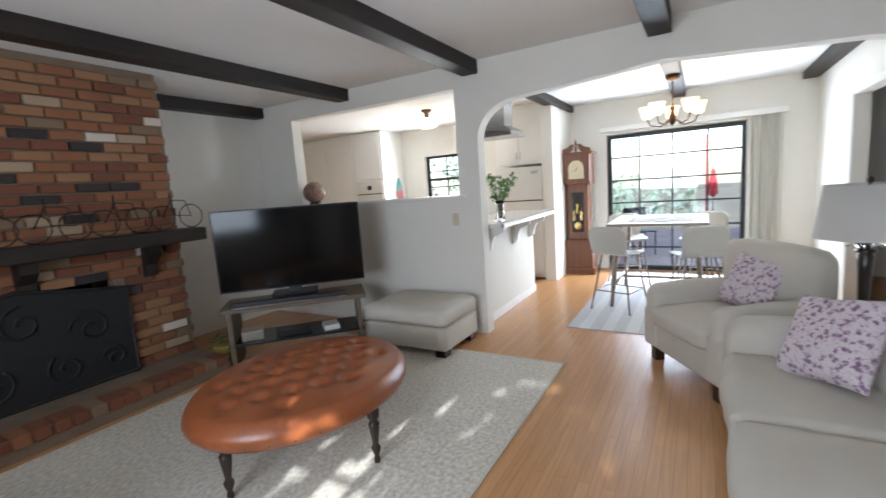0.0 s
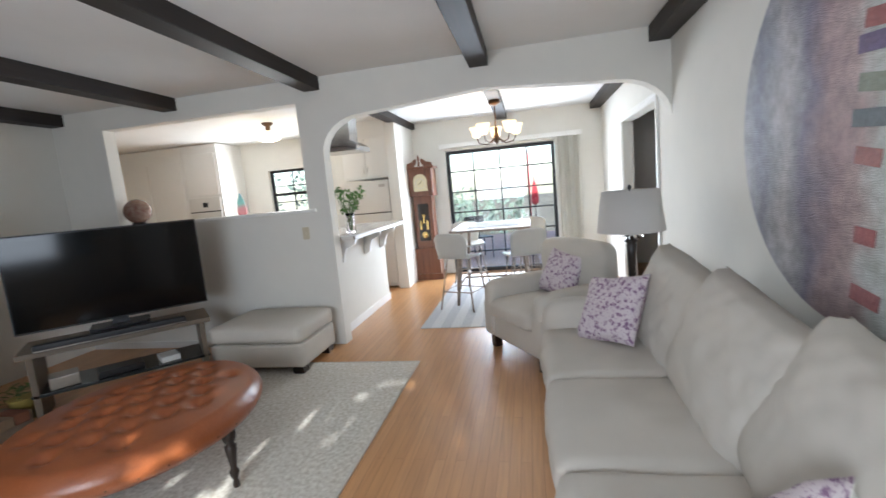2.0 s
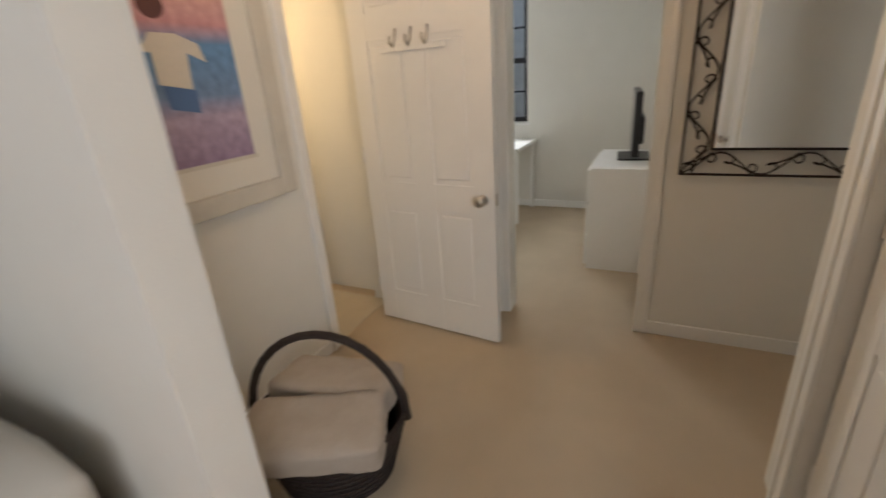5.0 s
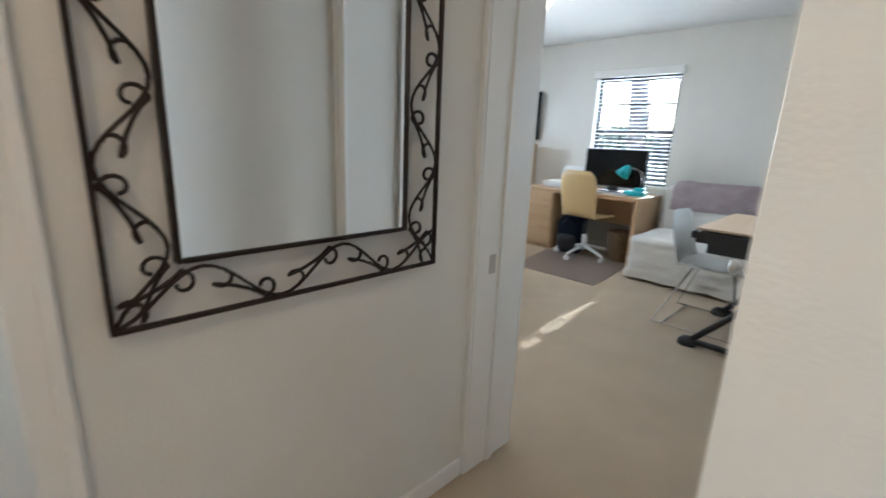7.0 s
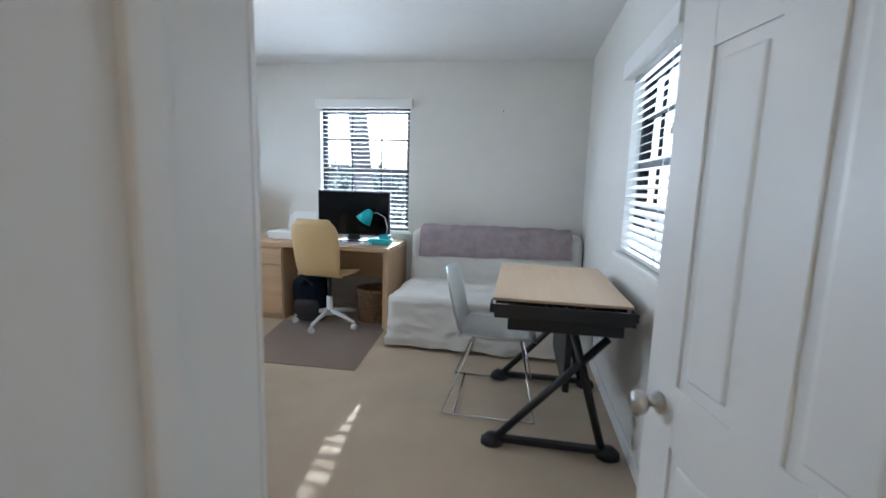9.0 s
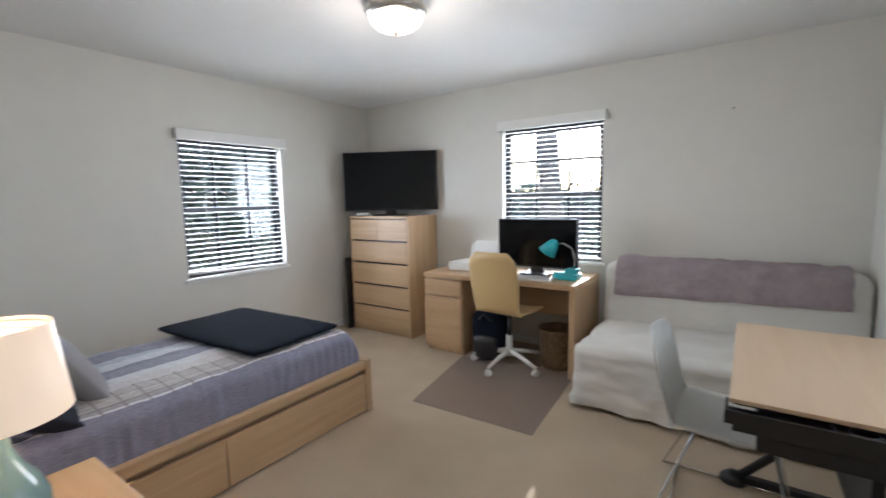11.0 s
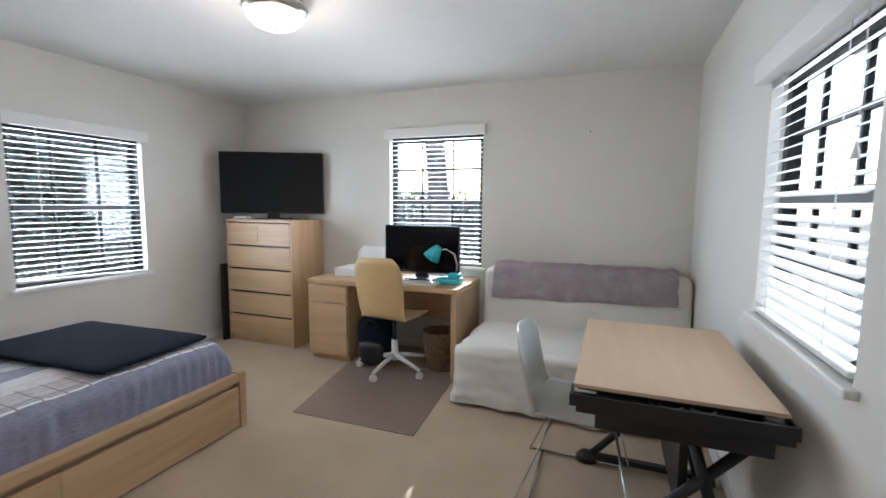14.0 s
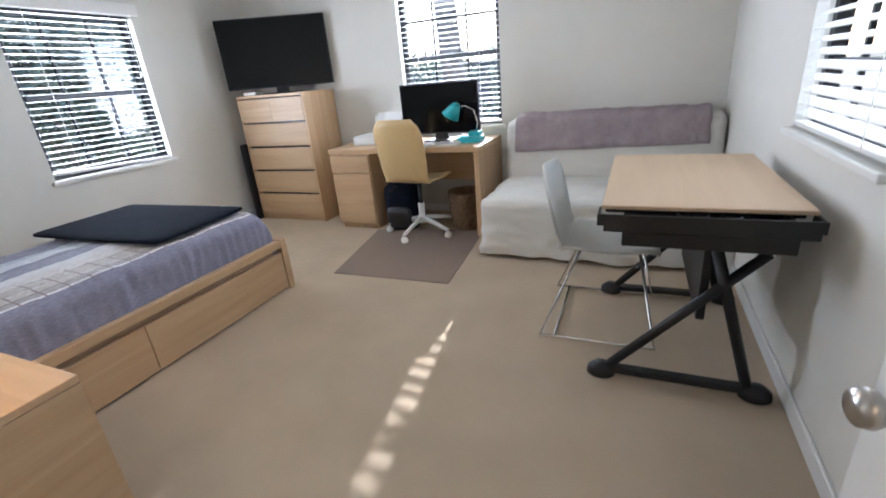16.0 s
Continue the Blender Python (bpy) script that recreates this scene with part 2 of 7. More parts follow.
def tube(bm, pts, r, n=8, closed=False):
    """A round rod along points; r is one radius or one for each point."""
    pts = [Vector(p) for p in pts]
    rs = r if isinstance(r, (list, tuple)) else [r] * len(pts)
    rings, k = [], len(pts)
    for i, p in enumerate(pts):
        a = pts[(i - 1) % k] if closed or i else p
        b = pts[(i + 1) % k] if closed or i < k - 1 else p
        d = (b - a).normalized()
        u = d.orthogonal() if abs(d.z) > 0.95 else d.cross(Vector((0, 0, 1)))
        if i and rings:
            u = last - d * last.dot(d)
        u.normalize()
        last = u
        w = d.cross(u)
        rings.append([bm.verts.new(p + rs[i] * (math.cos(2 * math.pi * j / n) * u + math.sin(2 * math.pi * j / n) * w)) for j in range(n)])
    for i in range(k if closed else k - 1):
        a, b = rings[i], rings[(i + 1) % k]
        for j in range(n):
            f = bm.faces.new((a[j], a[(j + 1) % n], b[(j + 1) % n], b[j]))
            f.smooth = True
    if not closed:
        bm.faces.new(rings[0][::-1]), bm.faces.new(rings[-1])
    bmesh.ops.recalc_face_normals(bm, faces=bm.faces[:])
    return bm


def tb(pts, r, n=8, closed=False):
    return tube(bmesh.new(), pts, r, n, closed)


def curl(cx, cz, r, turns, start, shrink=0.25, n=22, side=1):
    """A scroll in the xz plane that winds inwards."""
    out = []
    for i in range(n):
        f = i / (n - 1)
        a = start + side * f * turns * 2 * math.pi
        rr = r * (1 - (1 - shrink) * f)
        out.append((cx + rr * math.cos(a), 0, cz + rr * math.sin(a)))
    return out


def prism(poly, y0, y1, axis="Y"):
    """Extrude a flat outline (a, z): axis Y gives (x, z) outlines, axis X gives (y, z), axis Z gives (x, y)."""
    bm = bmesh.new()

    def at(a, b, t):
        return (a, t, b) if axis == "Y" else (t, a, b) if axis == "X" else (a, b, t)
    f = bm.faces.new([bm.verts.new(at(a, b, y0)) for a, b in poly])
    r = bmesh.ops.extrude_face_region(bm, geom=[f])
    d = {"Y": (0, y1 - y0, 0), "X": (y1 - y0, 0, 0), "Z": (0, 0, y1 - y0)}[axis]
    bmesh.ops.translate(bm, verts=[v for v in r["geom"] if isinstance(v, bmesh.types.BMVert)], vec=d)
    bmesh.ops.recalc_face_normals(bm, faces=bm.faces[:])
    return bm


def soft(x0, x1, y0, y1, z0, z1, puff=0.03, r=0.05, cuts=10, wrinkle=0.006, seed=0.0, freq=5.0):
    """An upholstered block: rounded, swollen, faintly creased."""
    bm = bmesh.new()
    bmesh.ops.create_cube(bm, size=2.0)
    bmesh.ops.subdivide_edges(bm, edges=bm.edges[:], cuts=cuts, use_grid_fill=True)
    hx, hy, hz = (x1 - x0) / 2, (y1 - y0) / 2, (z1 - z0) / 2
    c = Vector(((x0 + x1) / 2, (y0 + y1) / 2, (z0 + z1) / 2))
    for v in bm.verts:
        u = v.co.copy()
        p = Vector((u.x * hx, u.y * hy, u.z * hz))
        inner = Vector((max(-hx + r, min(hx - r, p.x)), max(-hy + r, min(hy - r, p.y)), max(-hz + r, min(hz - r, p.z))))
        d = p - inner
        if d.length > 1e-6:
            p = inner + d.normalized() * min(r, max(abs(d.x), abs(d.y), abs(d.z)))
        p += Vector(((1 - u.y ** 2) * (1 - u.z ** 2) * u.x ** 3, (1 - u.x ** 2) * (1 - u.z ** 2) * u.y ** 3, (1 - u.x ** 2) * (1 - u.y ** 2) * u.z ** 3)) * puff
        q = c + p
        w = noise.noise((q + Vector((seed, seed * 2, 0))) * freq) * wrinkle + noise.noise((q + Vector((seed, 0, seed))) * freq * 3.1) * wrinkle * 0.4
        v.co = q + (p.normalized() if p.length else Vector()) * w
    for f in bm.faces:
        f.smooth = True
    return bm


def pillow(w, h, t, cuts=14, seed=0.0, ears=0.06, puff=0.45, crease=1.0):
    """A knife-edged cushion in the xz plane, with drawn corners."""
    bm = bmesh.new()
    bmesh.ops.create_cube(bm, size=2.0)
    bmesh.ops.subdivide_edges(bm, edges=bm.edges[:], cuts=cuts, use_grid_fill=True)
    for v in bm.verts:
        u = v.co.copy()
        ax, az = abs(u.x), abs(u.z)
        pull = 1 - ears * (1 - az ** 2) * ax ** 2
        pull2 = 1 - ears * (1 - ax ** 2) * az ** 2
        th = t / 2 * (max(0.0, (1 - ax ** 3.2) * (1 - az ** 3.2)) ** puff + 0.03)
        p = Vector((u.x * w / 2 * pull, u.y * th, u.z * h / 2 * pull2))
        k = noise.noise(p * 7 + Vector((seed, 0, seed))) * 0.012 + noise.noise(p * 19 + Vector((0, seed, 0))) * 0.004
        k *= crease
        v.co = p + Vector((0, math.copysign(k, u.y) if abs(u.y) > 0.5 else 0, 0)) * min(1, th * 30)
    for f in bm.faces:
        f.smooth = True
    return bm


def part(name, bm, material, parent=None, label="", m=None, smooth=False):
    """One mesh object from a bmesh, under a thing or part."""
    if m is not None:
        bmesh.ops.transform(bm, matrix=m, verts=bm.verts[:])
    me = bpy.data.meshes.new(name)
    if smooth:
        for f in bm.faces:
            f.smooth = True
    bm.to_mesh(me)
    bm.free()
    me.materials.append(material)
    ob = new(name, me)
    if parent is not None:
        ob.parent = parent
    if label:
        ob["label"] = label
    return ob


def thing(name, x, y, z, label, category, rz=0.0, group=""):
    """An empty at the base of a thing, which parents its parts."""
    e = new(name)
    e.empty_display_size = 0.1
    e.matrix_basis = pose(x, y, z, 0, 0, rz)
    return tagged(e, label, category, group)


def shared(name, src, parent, m):
    """Another object on the mesh of src, at the pose m under parent."""
    o = bpy.data.objects.new(name, src.data)
    scene.collection.objects.link(o)
    o.parent = parent
    o.matrix_basis = m
    return o


def struct(name, bm, material, label, category="wall"):
    return tagged(part(name, bm, material), label, category, kind="structure")


def slab(bm, axis, a0, a1, b0, b1, z0, z1, holes=()):
    """A wall with openings: axis 'X' runs along x between a0 and a1, with its thickness b0 to b1 in y; 'Y' the other way about. holes: (a0, a1, z0, z1)."""
    As = sorted({a0, a1, *[h[0] for h in holes], *[h[1] for h in holes]})
    Zs = sorted({z0, z1, *[h[2] for h in holes], *[h[3] for h in holes]})
    As, Zs = [a for a in As if a0 <= a <= a1], [z for z in Zs if z0 <= z <= z1]

    def solid(i, j):
        if not (0 <= i < len(As) - 1 and 0 <= j < len(Zs) - 1):
            return False
        a, z = (As[i] + As[i + 1]) / 2, (Zs[j] + Zs[j + 1]) / 2
        return not any(h[0] < a < h[1] and h[2] < z < h[3] for h in holes)
    cache = {}

    def vert(a, b, z):
        k = (round(a, 5), round(b, 5), round(z, 5))
        if k not in cache:
            cache[k] = bm.verts.new((a, b, z) if axis == "X" else (b, a, z))
        return cache[k]
    for i in range(len(As) - 1):
        for j in range(len(Zs) - 1):
            if not solid(i, j):
                continue
            A, B, C, D = As[i], As[i + 1], Zs[j], Zs[j + 1]
            for b in (b0, b1):
                bm.faces.new((vert(A, b, C), vert(B, b, C), vert(B, b, D), vert(A, b, D)))
            for di, dj, p, q in ((-1, 0, (A, C), (A, D)), (1, 0, (B, C), (B, D)), (0, -1, (A, C), (B, C)), (0, 1, (A, D), (B, D))):
                if not solid(i + di, j + dj):
                    bm.faces.new((vert(p[0], b0, p[1]), vert(q[0], b0, q[1]), vert(q[0], b1, q[1]), vert(p[0], b1, p[1])))
    bmesh.ops.recalc_face_normals(bm, faces=bm.faces[:])
    return bm


def wall(name, axis, a0, a1, b0, b1, z1, holes=(), label="cream painted plaster wall", material=None, z0=0.0):
    return struct(name, slab(bmesh.new(), axis, a0, a1, b0, b1, z0, z1, holes), material or M_wall, label)


# ---- the shell ----
H = 2.56   # living and dining ceiling
HB = 2.45  # bedroom and hall ceiling
WX = 2.38  # face of the sofa wall
YA = 4.53  # face of the arch wall
ground = struct("ground", bx(-60, 60, -60, 60, -0.30, -0.16), mat("dry_ground", (0.22, 0.19, 0.13), 0.95, scale=0.6, vary=0.4, bump=0.5), "dry earth ground round the house", "ground")
floor = struct("floor_1", bx(-7.0, WX + 0.06, -1.2, 7.98, -0.12, 0.0), M_floor, "honey oak strip floor with satin varnish", "floor")
struct("floor_2", bx(WX + 0.064, 8.0, -5.1, 3.2, -0.12, 0.0), M_carpet, "beige short-pile carpet", "floor")
struct("floor_3", bx(3.5, 4.25, 1.87, 3.1, 0.0, 0.006), mat("bath_vinyl", (0.58, 0.50, 0.38), 0.4), "pale bathroom vinyl floor", "floor")
struct("floor_4", bx(WX + 0.064, 5.0, 4.0, 7.98, -0.12, 0.0), M_floor, "oak strip floor of the side room", "floor")

struct("ceiling_1", bx(-7.1, WX + 0.12, -1.3, 8.1, H, H + 0.1), M_ceil, "white painted plaster ceiling", "ceiling")
struct("ceiling_2", bx(WX + 0.124, 8.1, -5.1, 3.3, HB, HB + 0.1), M_ceil, "white painted plaster ceiling", "ceiling")
struct("ceiling_3", bx(WX + 0.124, 5.1, 3.304, 8.1, HB, HB + 0.1), M_ceil, "white painted plaster ceiling", "ceiling")

wall("wall_west", "Y", -1.2, 7.98, -3.84, -3.70, H, [(4.67, 7.98, 0, H)])
wall("wall_kitchen_west", "Y", 4.53, 7.98, -7.1, -6.95, H)
wall("wall_kitchen_south", "X", -6.95, -3.844, 4.53, 4.67, H)
wall("wall_south", "X", -3.84, WX, -1.34, -1.2, H, [(-0.7, 1.95, 0.85, 2.2)])
wall("wall_sofa", "Y", 1.08, 7.98, WX, WX + 0.12, H, [(4.98, 6.45, 0, 2.05)])
wall("wall_sofa_south", "Y", -1.2, -0.13, WX, WX + 0.12, H)
wall("wall_lintel", "Y", -0.13, 1.08, WX, WX + 0.12, H, z0=2.42)
wall("wall_north", "X", -6.95, 5.0, 7.98, 8.14, H, [(-0.12, 1.66, 0.0, 2.06), (-3.4, -2.55, 1.18, 2.05)])


def arch_wall():
    """The wall between living room and dining room: a pass-through over a half wall, then a flattened arch down to the floor."""
    bm = slab(bmesh.new(), "X", -3.70, -0.66, YA, YA + 0.14, 0, H, [(-3.07, -0.88, 1.33, 2.35)])
    x0, x1 = -0.66, WX
    xs = (x0 + x1) / 2
    pts = []
    for i in range(9):
        a = math.pi - i / 8 * math.pi / 2
        pts.append((x0 + 0.42 + 0.42 * math.cos(a), 1.86 + 0.33 * math.sin(a)))
    pts.append((xs, 2.27))
    pts += [(x0 + x1 - x, z) for x, z in pts[-2::-1]]
    poly = [(x0, H)] + pts + [(x1, H)]
    b2 = prism(poly, YA, YA + 0.14)
    me = bpy.data.meshes.new("tmp")
    b2.to_mesh(me)
    bm.from_mesh(me)
    b2.free()
    bpy.data.meshes.remove(me)
    return struct("wall_arch", bm, M_wall, "cream plaster wall with pass-through and flattened arch")


arch_wall()
struct("trim_ledge", bx(-3.10, -0.80, YA - 0.03, YA + 0.20, 1.33, 1.36, 0.006), M_white, "white painted pass-through ledge", "trim")
wall("wall_bar", "Y", YA + 0.144, 6.33, -0.90, -0.78, 1.02)
wall("wall_stub", "Y", 6.95, 7.98, -0.82, -0.66, H)
struct("baseboard_bar", bx(-0.778, -0.765, YA + 0.01, 6.335, 0, 0.09, 0.003), M_white, "white painted baseboard", "trim")

for bxp in (-3.61, -2.23, -0.70, 0.855, 2.295):
    b = part("ceiling_beam", bx(bxp - 0.08, bxp + 0.08, -1.19, YA, H - 0.12, H + 0.02, 0.006), M_beam)
    tagged(b, "dark stained timber ceiling beam", "beam", "living room beams")
for bxp in (-0.68, 0.855, 2.295):
    b = part("ceiling_beam", bx(bxp - 0.08, bxp + 0.08, YA + 0.14, 7.98, H - 0.09, H + 0.02, 0.006), M_beam)
    tagged(b, "dark stained timber beam over the dining room", "beam", "dining room beams")

# hall, bathroom, second bedroom
wall("wall_hall_north", "X", WX + 0.12, 4.345, 1.85, 1.97, HB, [(3.68, 4.24, 0, 2.04)])
wall("wall_mirror", "Y", -0.80, 3.2, 4.345, 4.465, HB, [(0.34, 1.04, 0, 2.04)])
wall("wall_hall_south", "X", WX + 0.12, 3.47, -0.25, -0.13, HB, [(2.62, 3.28, 0, 2.04)])
wall("wall_hall_west", "Y", -0.80, -0.25, 3.35, 3.47, HB)
wall("wall_bedroom_north", "X", 3.34, 7.85, -1.071, -0.80, HB, [(3.53, 4.342, 0, 2.04)])
wall("wall_bedroom_south", "X", 3.34, 7.97, -5.07, -4.95, HB, [(5.14, 6.07, 0.82, 2.02)])
wall("wall_bedroom_east", "Y", -4.95, -0.80, 7.85, 7.97, HB, [(-3.775, -2.845, 0.78, 1.91)])
wall("wall_bedroom_west", "Y", -4.95, -1.071, 3.34, 3.46, HB, [(-3.30, -2.46, 0.945, 1.92)])
wall("wall_room_east", "Y", -0.78, 3.3, 6.70, 6.82, HB, [(1.55, 2.35, 0.9, 2.1)])
wall("wall_room_south", "X", 4.465, 6.70, 0.05, 0.17, HB)
wall("wall_room_north", "X", 2.50, 6.82, 3.2, 3.3, HB)
wall("wall_bath_west", "Y", 1.97, 3.2, 3.35, 3.45, HB)
wall("wall_side_room", "X", 2.50, 5.0, 4.0, 4.1, HB)
wall("wall_side_room_east", "Y", 4.1, 7.98, 4.9, 5.0, HB)
wall("wall_closet_back", "X", WX + 0.12, 3.35, -0.95, -0.90, HB)


# ---- special cloths and papers ----
def coord_mat(name, rough=0.9):
    m = bpy.data.materials.new(name)
    m.use_nodes = True
    nt = m.node_tree
    b = nt.nodes["Principled BSDF"]
    b.inputs["Roughness"].default_value = rough
    tc = nt.nodes.new("ShaderNodeTexCoord")
    return m, nt, b, tc


def ramp_node(nt, stops, mode="LINEAR"):
    r = nt.nodes.new("ShaderNodeValToRGB")
    r.color_ramp.interpolation = mode
    r.color_ramp.elements[0].position, r.color_ramp.elements[0].color = stops[0][0], (*stops[0][1], 1)
    r.color_ramp.elements[1].position, r.color_ramp.elements[1].color = stops[1][0], (*stops[1][1], 1)
    for p, c in stops[2:]:
        r.color_ramp.elements.new(p).color = (*c, 1)
    return r


def mixer(nt, fac, a, b, blend="MIX"):
    mx = nt.nodes.new("ShaderNodeMix")
    mx.data_type, mx.blend_type = "RGBA", blend
    for sock, v in ((0, fac), (6, a), (7, b)):
        if hasattr(v, "is_output"):
            nt.links.new(v, mx.inputs[sock])
        else:
            mx.inputs[sock].default_value = v if sock == 0 else (*v, 1)
    return mx.outputs[2]


def floral():
    """Pale linen printed with small plum flowers and leaves."""
    m, nt, b, tc = coord_mat("floral_print")
    n = nt.nodes.new("ShaderNodeTexNoise")
    n.inputs["Scale"].default_value, n.inputs["Detail"].default_value = 30, 2
    add = nt.nodes.new("ShaderNodeVectorMath")
    add.operation = "MULTIPLY_ADD"
    add.inputs[1].default_value = (0.03, 0.03, 0.03)
    nt.links.new(n.outputs[1], add.inputs[0])
    nt.links.new(tc.outputs["Object"], add.inputs[2])
    v1, v2 = nt.nodes.new("ShaderNodeTexVoronoi"), nt.nodes.new("ShaderNodeTexVoronoi")
    v1.inputs["Scale"].default_value, v2.inputs["Scale"].default_value = 33, 70
    for v in (v1, v2):
        nt.links.new(add.outputs[0], v.inputs["Vector"])
    r1 = ramp_node(nt, [(0.0, (0.62, 0.5, 0.5)), (0.12, (0.2, 0.11, 0.2)), (0.30, (0.30, 0.19, 0.28)), (0.37, (0.60, 0.53, 0.55))], "CONSTANT")
    r2 = ramp_node(nt, [(0.0, (0.36, 0.24, 0.34)), (0.26, (0.62, 0.55, 0.57))], "CONSTANT")
    nt.links.new(v1.outputs["Distance"], r1.inputs[0])
    nt.links.new(v2.outputs["Distance"], r2.inputs[0])
    nt.links.new(mixer(nt, 1.0, r1.outputs[0], r2.outputs[0], "DARKEN"), b.inputs["Base Color"])
    return m


def striped(name, stops, axis, lo, hi, grain=0.3, mode="CONSTANT", base_noise=90):
    """Woven stripes across one axis of the object."""
    m, nt, b, tc = coord_mat(name)
    sep = nt.nodes.new("ShaderNodeSeparateXYZ")
    nt.links.new(tc.outputs["Object"], sep.inputs[0])
    mr = nt.nodes.new("ShaderNodeMapRange")
    mr.inputs[1].default_value, mr.inputs[2].default_value = lo, hi
    nt.links.new(sep.outputs["XYZ".index(axis)], mr.inputs[0])
    r = ramp_node(nt, stops, mode)
    nt.links.new(mr.outputs[0], r.inputs[0])
    n = nt.nodes.new("ShaderNodeTexNoise")
    n.inputs["Scale"].default_value, n.inputs["Detail"].default_value = base_noise, 4
    nt.links.new(mixer(nt, grain, r.outputs[0], n.outputs[0], "OVERLAY"), b.inputs["Base Color"])
    bp = nt.nodes.new("ShaderNodeBump")
    bp.inputs["Strength"].default_value, bp.inputs["Distance"].default_value = 0.4, 0.004
    nt.links.new(n.outputs[0], bp.inputs["Height"])
    nt.links.new(bp.outputs[0], b.inputs["Normal"])
    return m


def abstract():
    """Thick abstract paint: slate and rust on one half, chalk white on the other, short red and blue bars between."""
    m, nt, b, tc = coord_mat("abstract_paint", 0.6)
    sep = nt.nodes.new("ShaderNodeSeparateXYZ")
    nt.links.new(tc.outputs["Object"], sep.inputs[0])
    n = nt.nodes.new("ShaderNodeTexNoise")
    n.inputs["Scale"].default_value, n.inputs["Detail"].default_value = 4.5, 9
    nt.links.new(tc.outputs["Object"], n.inputs["Vector"])
    w = nt.nodes.new("ShaderNodeMath")
    w.operation = "MULTIPLY_ADD"
    w.inputs[1].default_value = 0.32
    nt.links.new(n.outputs[0], w.inputs[0])
    nt.links.new(sep.outputs[1], w.inputs[2])
    mr = nt.nodes.new("ShaderNodeMapRange")
    mr.inputs[1].default_value, mr.inputs[2].default_value = 1.0, -0.66
    nt.links.new(w.outputs[0], mr.inputs[0])
    base = ramp_node(nt, [(0.0, (0.42, 0.40, 0.42)), (0.14, (0.24, 0.25, 0.32)), (0.26, (0.48, 0.46, 0.47)), (0.36, (0.22, 0.20, 0.27)), (0.44, (0.40, 0.29, 0.30)),
                          (0.53, (0.48, 0.37, 0.36)), (0.60, (0.60, 0.61, 0.58)), (0.8, (0.64, 0.67, 0.64)), (1.0, (0.6, 0.63, 0.6))])
    nt.links.new(mr.outputs[0], base.inputs[0])
    n2 = nt.nodes.new("ShaderNodeTexNoise")
    n2.inputs["Scale"].default_value, n2.inputs["Detail"].default_value, n2.inputs["Roughness"].default_value = 14, 10, 0.75
    nt.links.new(tc.outputs["Object"], n2.inputs["Vector"])
    out = mixer(nt, 1.0, base.outputs[0], n2.outputs[0], "OVERLAY")
    nt.links.new(out, b.inputs["Base Color"])
    wv = nt.nodes.new("ShaderNodeTexWave")
    wv.bands_direction = "Z"
    wv.inputs["Scale"].default_value, wv.inputs["Distortion"].default_value, wv.inputs["Detail"].default_value = 34, 14, 5
    nt.links.new(tc.outputs["Object"], wv.inputs["Vector"])
    bp = nt.nodes.new("ShaderNodeBump")
    bp.inputs["Strength"].default_value, bp.inputs["Distance"].default_value = 0.5, 0.01
    nt.links.new(wv.outputs[1], bp.inputs["Height"])
    nt.links.new(bp.outputs[0], b.inputs["Normal"])
    return m


M_floral = floral()
M_art = abstract()
M_duvet = striped("grey_striped_bedding", [(0.0, (0.27, 0.27, 0.36)), (0.125, (0.72, 0.72, 0.74)), (0.134, (0.40, 0.38, 0.40)), (0.162, (0.50, 0.48, 0.47)), (0.167, (0.28, 0.24, 0.25)), (0.172, (0.52, 0.50, 0.49)),
                  (0.21, (0.60, 0.58, 0.57)), (0.215, (0.30, 0.26, 0.26)), (0.222, (0.50, 0.48, 0.47)), (0.28, (0.30, 0.26, 0.27)), (0.285, (0.62, 0.60, 0.60)), (0.36, (0.66, 0.66, 0.68)),
                  (0.43, (0.30, 0.30, 0.38)), (0.52, (0.26, 0.26, 0.33)), (0.56, (0.60, 0.62, 0.66)), (0.64, (0.46, 0.50, 0.56)), (0.70, (0.26, 0.26, 0.33)), (0.84, (0.40, 0.40, 0.46)), (0.90, (0.24, 0.24, 0.31))], "X", -0.05, 1.12, 0.5)


def cross_lines(m, pitch, axis, lo, hi):
    """Fine dark cross threads woven into a band of the cloth between lo and hi."""
    nt = m.node_tree
    b = nt.nodes["Principled BSDF"]
    old = b.inputs["Base Color"].links[0].from_socket
    tc, sep = nt.nodes.new("ShaderNodeTexCoord"), nt.nodes.new("ShaderNodeSeparateXYZ")
    nt.links.new(tc.outputs["Object"], sep.inputs[0])
    fr = nt.nodes.new("ShaderNodeMath")
    fr.operation = "PINGPONG"
    fr.inputs[1].default_value = pitch
    nt.links.new(sep.outputs[axis], fr.inputs[0])
    thin = nt.nodes.new("ShaderNodeMath")
    thin.operation = "LESS_THAN"
    thin.inputs[1].default_value = 0.0035
    nt.links.new(fr.outputs[0], thin.inputs[0])
    a, z, k, k2 = (nt.nodes.new("ShaderNodeMath") for _ in range(4))
    a.operation, z.operation, k.operation, k2.operation = "GREATER_THAN", "LESS_THAN", "MULTIPLY", "MULTIPLY"
    a.inputs[1].default_value, z.inputs[1].default_value = lo, hi
    for n in (a, z):
        nt.links.new(sep.outputs[0], n.inputs[0])
    nt.links.new(a.outputs[0], k.inputs[0])
    nt.links.new(z.outputs[0], k.inputs[1])
    nt.links.new(k.outputs[0], k2.inputs[0])
    nt.links.new(thin.outputs[0], k2.inputs[1])
    nt.links.new(mixer(nt, k2.outputs[0], old, (0.27, 0.22, 0.22)), b.inputs["Base Color"])


